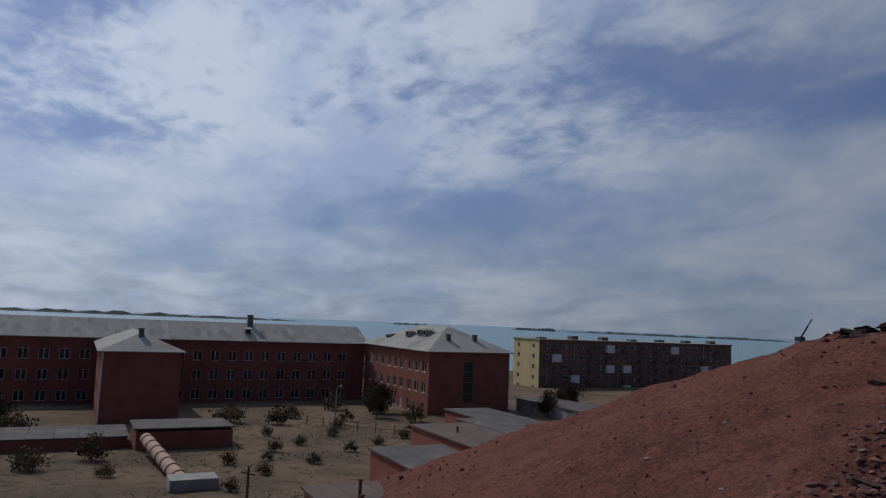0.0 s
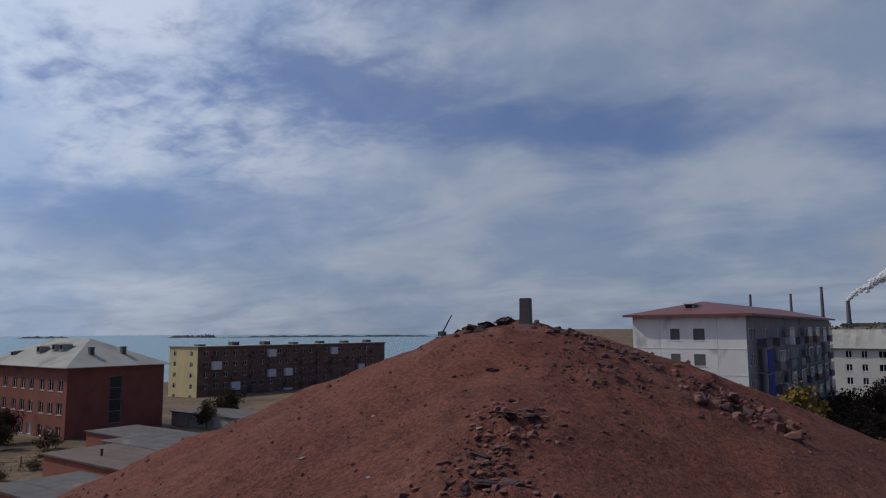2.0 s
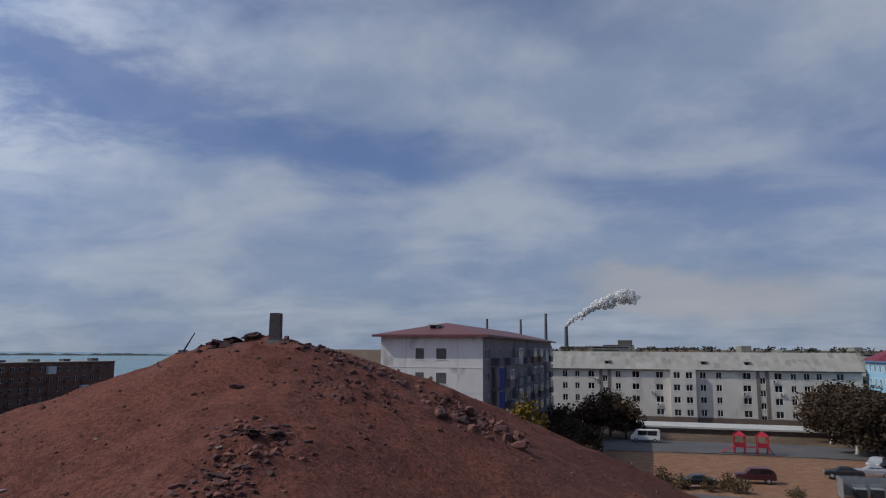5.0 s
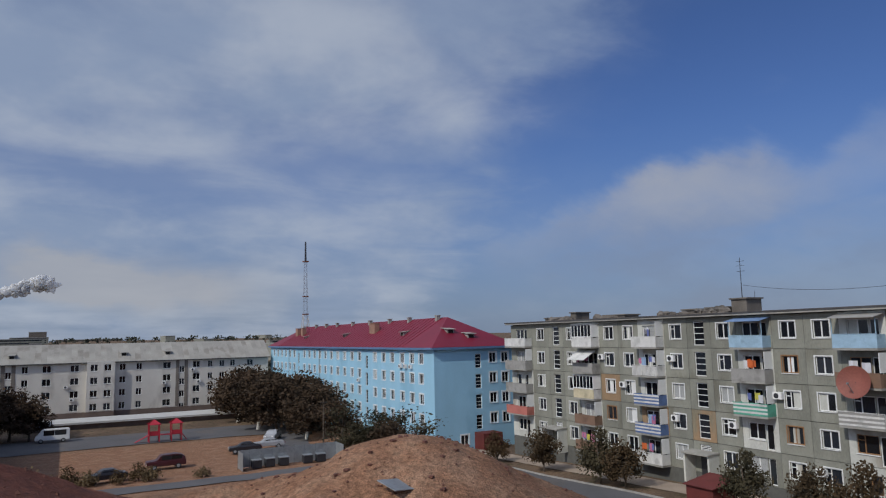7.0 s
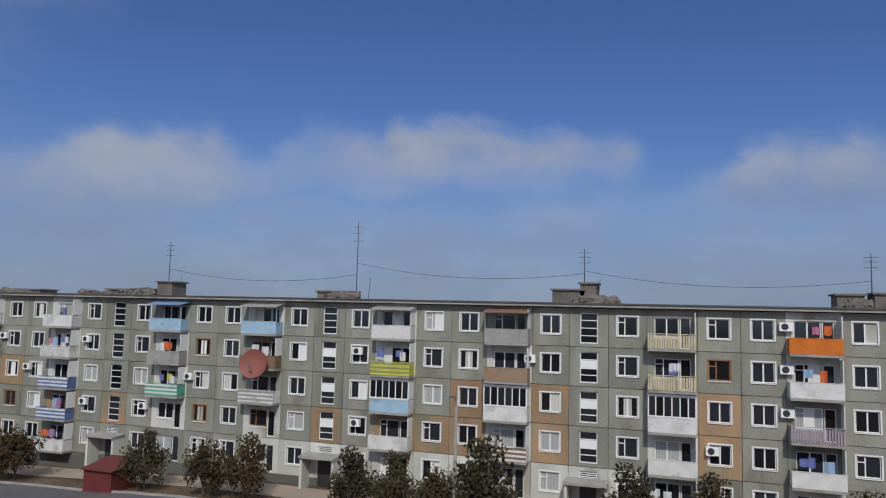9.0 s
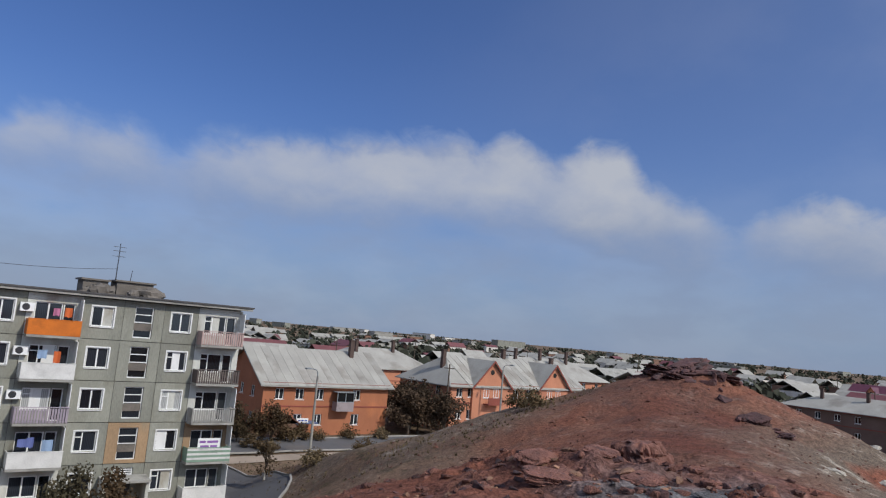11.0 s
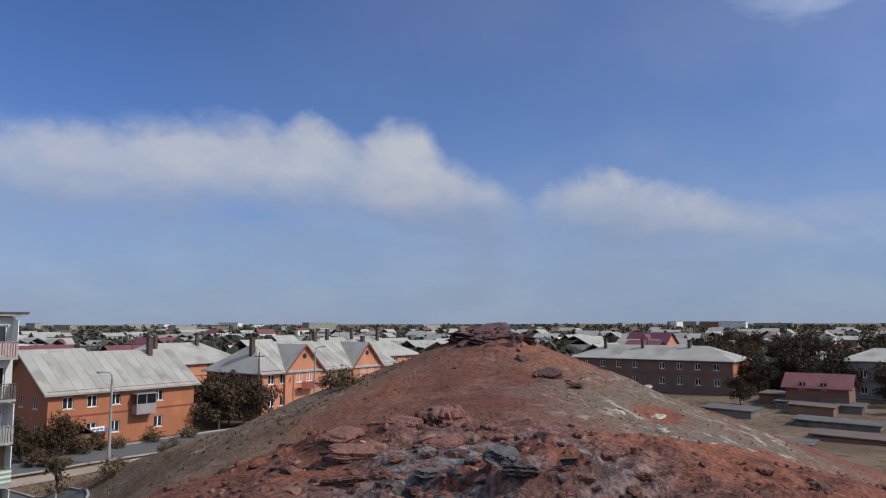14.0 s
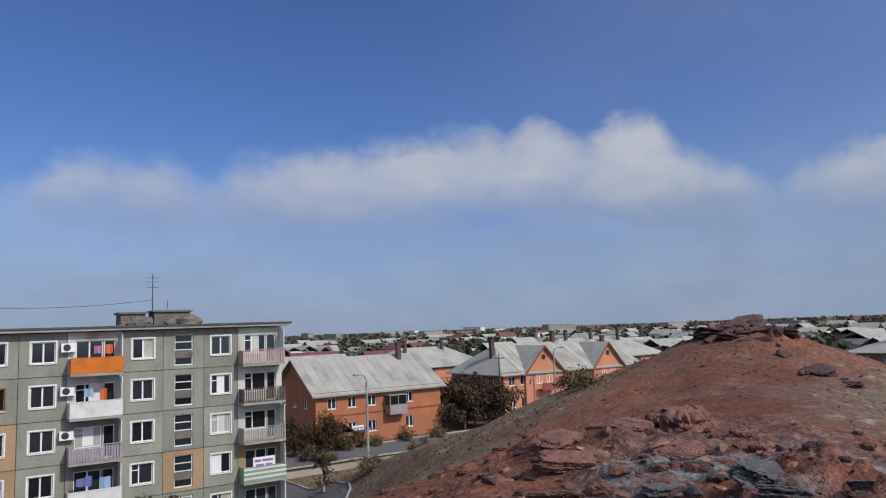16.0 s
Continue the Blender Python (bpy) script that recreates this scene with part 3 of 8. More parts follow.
def soil_mat():
    m = bpy.data.materials.new("soil")
    m.use_nodes = True
    n, l = m.node_tree.nodes, m.node_tree.links
    b = n["Principled BSDF"]
    at, tc = n.new("ShaderNodeAttribute"), n.new("ShaderNodeTexCoord")
    at.attribute_name = "soil"
    sp = n.new("ShaderNodeSeparateColor")
    l.new(at.outputs["Color"], sp.inputs[0])
    def nz(scale, detail, rough=0.55):
        t = n.new("ShaderNodeTexNoise")
        t.inputs["Scale"].default_value, t.inputs["Detail"].default_value, t.inputs["Roughness"].default_value = scale, detail, rough
        l.new(tc.outputs["Object"], t.inputs["Vector"])
        return t.outputs[0]
    def mix(f, a, c, blend="MIX"):
        t = n.new("ShaderNodeMix")
        t.data_type, t.blend_type = "RGBA", blend
        for i, v in ((0, f), (6, a), (7, c)):
            if isinstance(v, (int, float)):
                t.inputs[i].default_value = v
            elif isinstance(v, tuple):
                t.inputs[i].default_value = (*v, 1)
            else:
                l.new(v, t.inputs[i])
        return t.outputs[2]
    def rng(v, lo, hi, a=0.0, c=1.0):
        t = n.new("ShaderNodeMapRange")
        t.interpolation_type = "SMOOTHSTEP"
        for i, q in enumerate((lo, hi, a, c)):
            t.inputs[i + 1].default_value = q
        l.new(v, t.inputs[0])
        return t.outputs[0]
    broad, mid, fine, grit = nz(0.09, 5), nz(0.7, 5, 0.6), nz(4.5, 6, 0.65), nz(17, 3, 0.6)
    plain = mix(rng(broad, 0.4, 0.62), (0.135, 0.095, 0.066), (0.205, 0.142, 0.095))
    plain = mix(rng(mid, 0.52, 0.66), plain, (0.085, 0.072, 0.040))
    red = mix(rng(broad, 0.38, 0.62), (0.160, 0.065, 0.046), (0.232, 0.089, 0.055))
    red = mix(rng(mid, 0.5, 0.7, 0, 0.75), red, (0.110, 0.050, 0.042))
    red = mix(rng(nz(0.33, 4), 0.55, 0.72, 0, 0.6), red, (0.240, 0.130, 0.092))
    um = n.new("ShaderNodeAttribute")
    um.attribute_name = "umber"
    red = mix(um.outputs["Fac"], red, mix(rng(mid, 0.4, 0.62), (0.108, 0.040, 0.034), (0.172, 0.062, 0.046)))
    c = mix(sp.outputs[0], plain, red)
    c = mix(sp.outputs[1], c, mix(rng(nz(1.1, 6, 0.65), 0.53, 0.68), (0.165, 0.128, 0.098), (0.40, 0.36, 0.30)))
    c = mix(sp.outputs[2], c, mix(rng(mid, 0.42, 0.66), (0.27, 0.145, 0.088), (0.33, 0.20, 0.13)))
    c = mix(at.outputs["Alpha"], c, mix(rng(fine, 0.4, 0.6), (0.085, 0.083, 0.088), (0.185, 0.178, 0.178)))
    c = mix(1.0, c, mix(rng(fine, 0.32, 0.68), (0.68, 0.68, 0.68), (1.28, 1.25, 1.22)), "MULTIPLY")
    c = mix(1.0, c, mix(rng(grit, 0.35, 0.65), (0.72, 0.72, 0.72), (1.24, 1.24, 1.24)), "MULTIPLY")
    l.new(c, b.inputs["Base Color"])
    b.inputs["Roughness"].default_value = 0.97
    b.inputs["Specular IOR Level"].default_value = 0.15
    sm = n.new("ShaderNodeMath")
    sm.operation = "MULTIPLY_ADD"
    l.new(grit, sm.inputs[0])
    sm.inputs[1].default_value = 0.35
    l.new(fine, sm.inputs[2])
    bp = n.new("ShaderNodeBump")
    bp.inputs["Strength"].default_value, bp.inputs["Distance"].default_value = 0.9, 0.14
    l.new(sm.outputs[0], bp.inputs["Height"])
    l.new(bp.outputs[0], b.inputs["Normal"])
    return m


ground = ground_sheet()
ground.data.materials.append(soil_mat())

# ---- water and far shores ----
WATER = mat("lake_water", (0.10, 0.22, 0.24), 0.25, 0.15, 0.004, 0.05, 0.25)
lake = Geo()
lake.box(-4500, -262, -4500, 4500, -16, -12.5)
tagged(new("water", lake.mesh("water", WATER)), "pale green lake reaching the horizon", "lake", kind="structure")
SHORE = mat("far_shore", (0.035, 0.045, 0.05), 0.95, 0.2, 0.01, 0.1, 0.0)


def island(az, dist, width, rise, seed):
    """A long low island, dark with scrub."""
    rng = random.Random(seed)
    g, n = Geo(), 40
    top = [rise * (0.35 + 0.65 * rng.random()) * min(1, 5 * k / n, 5 * (n - k) / n) for k in range(n + 1)]
    for k in range(n):
        a, b = (k / n - 0.5) * width, ((k + 1) / n - 0.5) * width
        g.quad((a, 0, 0), (b, 0, 0), (b, 30, top[k + 1]), (a, 30, top[k]))
        g.quad((a, 30, top[k]), (b, 30, top[k + 1]), (b, 70, 0), (a, 70, 0))
    q = radians(az)
    return thing("island", pose(-math.sin(q) * dist, math.cos(q) * dist, -12.6, 0, 0, az), "low dark island across the lake", "island", "islands", data=g.mesh("island", SHORE))


for az_, d_, w_, r_, s_ in ((86, 2600, 1150, 14, 1), (65.5, 3200, 190, 10, 2), (56, 3000, 150, 12, 6), (45, 2900, 960, 9, 3), (54.5, 2950, 70, 16, 4)):
    island(az_, d_, w_, r_, s_)

# ---- building kit: frames have x to the right along a face, y inwards, z up ----
def wall_face(g, F, W, z0, z1, holes, reveal=0.22):
    """One face of a wall with openings (u0, u1, v0, v1) cut through, and their reveals."""
    us = sorted({0.0, W, *[round(h[k], 3) for h in holes for k in (0, 1)]})
    vs = sorted({z0, z1, *[round(h[k], 3) for h in holes for k in (2, 3)]})
    P = lambda u, d, z: tuple(F @ Vector((u, d, z)))
    for a, b in zip(us, us[1:]):
        run = None
        for c, d in zip(vs, vs[1:]):
            mu, mv = (a + b) / 2, (c + d) / 2
            if any(h[0] < mu < h[1] and h[2] < mv < h[3] for h in holes):
                if run is not None:
                    g.quad(P(a, 0, run), P(b, 0, run), P(b, 0, c), P(a, 0, c))
                run = None
            elif run is None:
                run = c
        if run is not None:
            g.quad(P(a, 0, run), P(b, 0, run), P(b, 0, z1), P(a, 0, z1))
    for a, b, c, d in holes:
        r = reveal
        g.quad(P(a, 0, c), P(a, r, c), P(a, r, d), P(a, 0, d))
        g.quad(P(b, r, c), P(b, 0, c), P(b, 0, d), P(b, r, d))
        g.quad(P(a, 0, c), P(b, 0, c), P(b, r, c), P(a, r, c))
        g.quad(P(a, r, d), P(b, r, d), P(b, 0, d), P(a, 0, d))


CACHE = {}


def cached(key, make):
    if key not in CACHE:
        CACHE[key] = make()
    return CACHE[key]


def lattice_frame(us, vs, void, y0, y1):
    """A frame in one piece: a grid of bars with the cells (i, j) in void left open."""
    g, nu, nv = Geo(), len(us) - 1, len(vs) - 1
    g.v = [(u, y, z) for y in (y0, y1) for z in vs for u in us]
    at = lambda i, j, k: k * (nu + 1) * (nv + 1) + j * (nu + 1) + i
    full = lambda i, j: 0 <= i < nu and 0 <= j < nv and (i, j) not in void
    for i in range(nu):
        for j in range(nv):
            if not full(i, j):
                continue
            g.f.append((at(i, j, 0), at(i + 1, j, 0), at(i + 1, j + 1, 0), at(i, j + 1, 0)))
            g.f.append((at(i, j + 1, 1), at(i + 1, j + 1, 1), at(i + 1, j, 1), at(i, j, 1)))
            for di, dj, a, b in ((-1, 0, (i, j + 1), (i, j)), (1, 0, (i + 1, j), (i + 1, j + 1)), (0, -1, (i, j), (i + 1, j)), (0, 1, (i + 1, j + 1), (i, j + 1))):
                if not full(i + di, j + dj):
                    g.f.append((at(*b, 0), at(*a, 0), at(*a, 1), at(*b, 1)))
    return g


def frame_mesh(w, h, style, material):
    """A window frame with its mullions in one piece. Origin at the lower left corner of the opening."""
    def make():
        t = 0.07
        us, vs = [0, t, w - t, w], [0, t, h - t, h]
        if style == "two":
            us = [0, t, w / 2 - 0.045, w / 2 + 0.045, w - t, w]
        if style == "three":
            us = [0, t, w * 0.36 - 0.035, w * 0.36 + 0.035, w - t, w]
            vs = [0, t, h * 0.68, h * 0.68 + 0.06, h - t, h]
        if style == "ladder":
            vs = [0, t, *[h * k / 4 + d for k in (1, 2, 3) for d in (-0.03, 0.03)], h - t, h]
        void = {(i, j) for i in range(1, len(us) - 1, 2) for j in range(1, len(vs) - 1, 2)}
        if style == "three":
            void.add((3, 2))
        return lattice_frame(us, vs, void, 0, 0.07).mesh("window", material)
    return cached(("frame", round(w, 2), round(h, 2), style, material.name), make)


def box_mesh(name, material, *b):
    return cached((name, material.name, tuple(round(v, 3) for v in b)), lambda: Geo().box(*b).mesh(name, material))


def window(parent, F, u, z, w, h, style="two", material=None, glass=None, deep=0.10, sill=True):
    m = F @ Matrix.Translation((u, deep, z))
    ob = part("window", frame_mesh(w, h, style, material or PLASTIC), parent, m)
    part("pane", box_mesh("pane", glass or GLASS, 0.05, w - 0.05, 0.04, 0.06, 0.05, h - 0.05), ob)
    if sill:
        part("sill", box_mesh("sill", WHITE, -0.06, w + 0.06, -deep - 0.07, 0.0, -0.07, -0.02), ob)
    return ob


def gable_roof(g, x0, x1, y0, y1, z, rise, over=0.5, t=0.12):
    """Two slopes, the ridge along x."""
    ym = (y0 + y1) / 2
    k = rise / (ym - y0)
    a, b, zz = y0 - over, y1 + over, z - over * k
    g.slab([(x0 - over, a, zz), (x1 + over, a, zz), (x1 + over, ym, z + rise), (x0 - over, ym, z + rise)], t)
    g.slab([(x0 - over, ym, z + rise), (x1 + over, ym, z + rise), (x1 + over, b, zz), (x0 - over, b, zz)], t)


def hip_roof(g, x0, x1, y0, y1, z, rise, over=0.5, run=None, t=0.12):
    ym = (y0 + y1) / 2
    run = run or (ym - y0)
    a, b, c, d = x0 - over, x1 + over, y0 - over, y1 + over
    r0, r1 = (x0 + run, ym, z + rise), (x1 - run, ym, z + rise)
    p = [(a, c, z), (b, c, z), (b, d, z), (a, d, z)]
    g.slab([p[0], p[1], r1, r0], t)
    g.slab([p[1], p[2], r1], t)
    g.slab([p[2], p[3], r0, r1], t)
    g.slab([p[3], p[0], r0], t)


def sheets(parent, F, x0, x1, y0, y1, z0, z1, material, pitch=1.15, name="roof_sheet"):
    """Slate sheets in overlapping strips on a slope that climbs from (y0, z0) to (y1, z1)."""
    n = max(1, round((x1 - x0) / pitch))
    w = (x1 - x0) / n
    ln = math.hypot(y1 - y0, z1 - z0)
    me = cached((name, material.name, round(w, 3), round(ln, 3)), lambda: Geo().box(0.02, w - 0.02, 0, ln, 0.0, 0.035).box(-0.04, 0.05, 0, ln, 0.036, 0.06).mesh(name, material))
    tilt = math.degrees(math.atan2(z1 - z0, abs(y1 - y0)))
    for k in range(n):
        if y1 > y0:
            m = pose(x0 + k * w, y0, z0 + 0.01, tilt, 0, 0)
        else:
            m = pose(x0 + (k + 1) * w, y0, z0 + 0.01, tilt, 0, 180)
        part(name, me, parent, F @ m)


def chimney(parent, F, x, y, z0, z1, sx=0.5, sy=0.5, material=None, cap=True):
    g = Geo().box(x - sx / 2, x + sx / 2, y - sy / 2, y + sy / 2, z0, z1)
    if cap:
        g.box(x - sx / 2 - 0.08, x + sx / 2 + 0.08, y - sy / 2 - 0.08, y + sy / 2 + 0.08, z1 + 0.002, z1 + 0.1)
    return part("chimney", g, parent, F, material=material or CONCRETE)


def dormer(parent, F, x, y, z, back=False):
    """A small roof hatch; a near-black plate paints in the shade of its opening."""
    g = Geo().box(x - 0.55, x + 0.55, y, y + 1.6, z - 0.6, z + 0.5)
    ob = part("dormer", g, parent, F, material=ASBESTOS)
    part("dormer_roof", Geo().slab([(x - 0.75, y - 0.3, z + 0.52), (x + 0.75, y - 0.3, z + 0.52), (x + 0.75, y + 1.8, z + 0.75), (x - 0.75, y + 1.8, z + 0.75)], 0.06), ob, material=ASBESTOS)
    part("opening", Geo().box(x - 0.4, x + 0.4, y - 0.02, y + 0.02, z - 0.3, z + 0.38), ob, material=BARE)
    return ob


I4 = Matrix()


def face_right(L):
    return Matrix.Translation((L, 0, 0)) @ pose(0, 0, 0, 0, 0, 90)


def face_left(depth):
    return Matrix.Translation((0, depth, 0)) @ pose(0, 0, 0, 0, 0, -90)


def face_back(L, depth):
    return Matrix.Translation((L, depth, 0)) @ pose(0, 0, 0, 0, 0, 180)


def shell(parent, L, depth, z0, z1, material, holes=None, name="wall"):
    """Four walls, each a part; holes: lists of openings for front, right, left and back."""
    holes = holes or {}
    out = {}
    for key, F, W in (("front", I4, L), ("right", face_right(L), depth), ("back", face_back(L, depth), L), ("left", face_left(depth), depth)):
        g = Geo()
        wall_face(g, F, W, z0, z1, holes.get(key, []))
        out[key] = part(name, g, parent, material=material)
    return out


def add_windows(parent, F, holes, **kw):
    for a, b, c, d in holes:
        window(parent, F, a, c, b - a, d - c, **kw)


# ---- the grey panel block across the street ----
grey = thing("apartment_block", pose(51.1, 75.3, 0.0, 0, 0, -90), "long five-storey grey panel block with mismatched balconies", "apartment building")
GL, GD, F0, ST = 98.2, 12.0, 0.45, 2.73
STAIRS = [75.3 - v for v in (65.9, 44.75, 24.0, 3.8, -15.85)]
bays = []          # (kind, u0, u1)
for k, s in enumerate(STAIRS):
    if k == 0:
        w = s - 1.35
        bays += [("b", 0.0, w * 0.58), ("w", w * 0.58, w)]
    bays.append(("s", s - 1.35, s + 1.35))
    nxt = STAIRS[k + 1] - 1.35 if k < 4 else None
    a = s + 1.35
    if nxt is not None:
        g6 = (nxt - a) / 17.5
        cuts = [a + g6 * q for q in (0, 2.65, 6.0, 8.75, 11.5, 14.85, 17.5)]
        bays += [(kd, cuts[i], cuts[i + 1]) for i, kd in enumerate("wbwwbw")]
    else:
        w = GL - a
        bays += [("w", a, a + w * 0.42), ("b", a + w * 0.42, GL)]
ORANGE_SPOTS = {(2, 5), (1, 7), (1, 9), (1, 14), (1, 16), (1, 18), (1, 19), (2, 20), (1, 20), (2, 22), (1, 22), (1, 26), (2, 26), (1, 30), (1, 32), (2, 32)}


def panel_mesh(w, holes, z_h, material):
    def make():
        g = Geo()
        wall_face(g, I4, w, 0.02, z_h - 0.02, holes, 0.24)
        # rebated edges
        g.quad((0.02, 0, 0.02), (0.02, 0.06, 0.02), (w - 0.02, 0.06, 0.02), (w - 0.02, 0, 0.02))
        return g.mesh("panel", material)
    return cached(("panel", round(w, 2), tuple(holes), round(z_h, 2), material.name), make)


backing = part("wall", Geo().box(0.05, GL - 0.05, 0.30, GD, -3.5, 14.2).box(0, GL, 0.02, 0.30, -3.5, 0.44), grey, material=JOINT)
for bi, (kd, u0, u1) in enumerate(bays):
    w = round(u1 - u0 - 0.03, 2)
    for fl in range(5):
        z = F0 + ST * fl
        c = (u1 - u0) / 2
        if kd == "w":
            holes = [(round(c - 0.68, 2), round(c + 0.68, 2), 0.85, 2.17)]
        elif kd == "b":
            holes = [(round(c - 1.15, 2), round(c + 0.45, 2), 0.85, 2.17), (round(c + 0.5, 2), round(c + 1.2, 2), 0.10, 2.17)]
        else:
            holes = [(round(c - 0.62, 2), round(c + 0.62, 2), 0.25, 2.38)] if fl else [(round(c - 0.62, 2), round(c + 0.62, 2), 1.9, 2.45)]
        m_ = PANEL_ORANGE if (fl, bi) in ORANGE_SPOTS else PANEL
        if fl == 0 and 15 <= bi <= 25:
            m_ = PANEL_WHITE
        if kd == "b" and (bi * 7 + fl * 3) % 5 in (0, 1, 3):
            m_ = PANEL_WHITE
        part("panel", panel_mesh(w, holes, ST, m_), backing, pose(u0 + 0.015, 0.0, z))
        r = random.Random(bi * 10 + fl)
        F = pose(u0, 0, z)
        for hi, h in enumerate(holes):
            a, b, lo, hi_ = h
            if kd == "s":
                if fl == 0:
                    window(grey, F, a, lo, b - a, hi_ - lo, "ladder", WHITE, DARKGLASS, sill=False)
                    continue
                ob = window(grey, F, a, lo, b - a, hi_ - lo, "ladder", WHITE if bi < 14 or bi > 26 else PLASTIC, DARKGLASS, sill=False)
                if 14 <= bi <= 24 and (bi, fl) not in ((16, 4), (23, 4)):
                    part("blank_panel", box_mesh("blank_panel", PLASTIC, 0.04, b - a - 0.04, 0.0, 0.035, 0.95, 1.55), ob, pose(0, -0.01, 0), "white infill sheet")
                elif bi > 26:
                    part("blank_panel", box_mesh("blank_panel", DARKCONC, 0.04, b - a - 0.04, 0.0, 0.035, 0.5, 1.0), ob, pose(0, -0.01, 0))
            elif hi_ - lo > 1.5:
                window(grey, F, a, lo, b - a, hi_ - lo, "plain", PLASTIC, DARKGLASS, sill=False)
            else:
                wood = (bi, fl) in ((12, 3), (14, 3), (12, 1), (14, 1), (14, 0), (26, 3), (5, 1))
                ob = window(grey, F, a, lo, b - a, hi_ - lo, r.choice(("two", "two", "three")), WOODFRAME if wood else PLASTIC, DARKGLASS if wood else GLASS)
                ww, hh = b - a, hi_ - lo
                if kd == "w":
                    k_ = 0.09
                    me = cached(("grey_surround", round(ww, 2), round(hh, 2), wood), lambda: lattice_frame([-k_, 0, ww, ww + k_], [0, hh, hh + k_], {(1, 0)}, -0.02, 0.0).mesh("surround", WOODFRAME if wood else WHITE))
                    part("surround", me, ob, pose(0, -0.10, 0))
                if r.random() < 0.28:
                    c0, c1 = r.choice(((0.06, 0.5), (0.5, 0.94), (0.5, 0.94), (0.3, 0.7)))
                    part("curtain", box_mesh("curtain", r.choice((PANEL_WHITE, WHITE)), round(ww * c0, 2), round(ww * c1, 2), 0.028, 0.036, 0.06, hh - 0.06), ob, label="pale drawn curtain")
# entrance canopies and doors at the stairs
for s in STAIRS:
    door = part("door", Geo().box(s - 0.55, s + 0.55, -0.05, 0.02, -0.1, 1.95), grey, material=DARKMETAL)
    part("canopy", Geo().slab([(s - 1.5, -1.5, 2.32), (s + 1.5, -1.5, 2.32), (s + 1.5, 0.0, 2.42), (s - 1.5, 0.0, 2.42)], 0.14), door, material=CONCRETE)
    part("porch_wall", Geo().box(s - 1.45, s - 1.25, -1.3, -0.01, -0.3, 2.2), door, material=PANEL_WHITE)
    part("porch_wall", Geo().box(s + 1.25, s + 1.45, -1.3, -0.01, -0.3, 2.2), door, material=PANEL_WHITE)
# flat roof with an overhanging slab and dark felt edge
part("roof", Geo().slab([(-0.5, -0.55, 14.32), (GL + 0.55, -0.55, 14.32), (GL + 0.55, GD + 0.5, 14.32), (-0.5, GD + 0.5, 14.32)], 0.17), grey, material=CONCRETE)
part("roof_felt", Geo().slab([(-0.55, -0.62, 14.44), (GL + 0.62, -0.62, 14.44), (GL + 0.62, GD + 0.55, 14.44), (-0.55, GD + 0.55, 14.44)], 0.115), grey, material=ROOFING)
for u, w, h in ((29.6, 3.0, 0.55), (32.2, 2.2, 1.25), (26.4, 2.4, 0.5), (49.6, 4.0, 0.6), (69.5, 3.2, 1.0), (71.0, 1.6, 1.5), (88.5, 2.2, 0.9), (91.2, 3.4, 1.0), (5.0, 6.5, 0.4), (8.3, 1.4, 0.9), (15.5, 4.6, 0.35)):
    w *= 0.75
    g = Geo().box(u - w / 2, u + w / 2, 3.6, 5.6, 14.44, 14.44 + h).box(u - w / 2 - 0.15, u + w / 2 + 0.15, 3.45, 5.75, 14.442 + h, 14.57 + h)
    part("vent_shaft", g, grey, material=DARKCONC)
for u, top in ((31.8, 19.6), (51.3, 21.2), (70.6, 18.7), (90.0, 18.3)):
    g = Geo().tube([(u, 4.6, 14.4), (u, 4.6, top)], [0.045, 0.025], 6)
    for q in (0.75, 0.85, 0.93):
        g.tube([(u - 0.45, 4.6, 14.4 + (top - 14.4) * q), (u + 0.45, 4.6, 14.4 + (top - 14.4) * q)], [0.018, 0.018], 5)
    g.tube([(u + 1.0, 4.9, 14.4), (u + 1.15, 4.9, 16.4)], [0.03, 0.02], 5)
    thing("antenna", grey.matrix_basis.copy(), "thin metal aerial mast on a flat roof", "antenna", "roof aerials", data=g.mesh("antenna", DARKMETAL))


def wire(a, b, sag, r=0.012, n=14):
    a, b = Vector(a), Vector(b)
    pts = [a.lerp(b, k / n) - Vector((0, 0, sag * 4 * (k / n) * (1 - k / n))) for k in range(n + 1)]
    return Geo().tube(pts, [r] * (n + 1), 4)


for a, b in (((32, 4.6, 17.0), (51.3, 4.6, 16.6)), ((51.3, 4.6, 17.6), (70.6, 4.6, 16.8)), ((70.6, 4.6, 17.0), (90, 4.6, 16.4))):
    thing("roof_cable", grey.matrix_basis.copy(), "slack dark cable between roof aerials", "cable", "roof cables", data=wire(a, b, 0.8, 0.022).mesh("roof_cable", DARKMETAL))

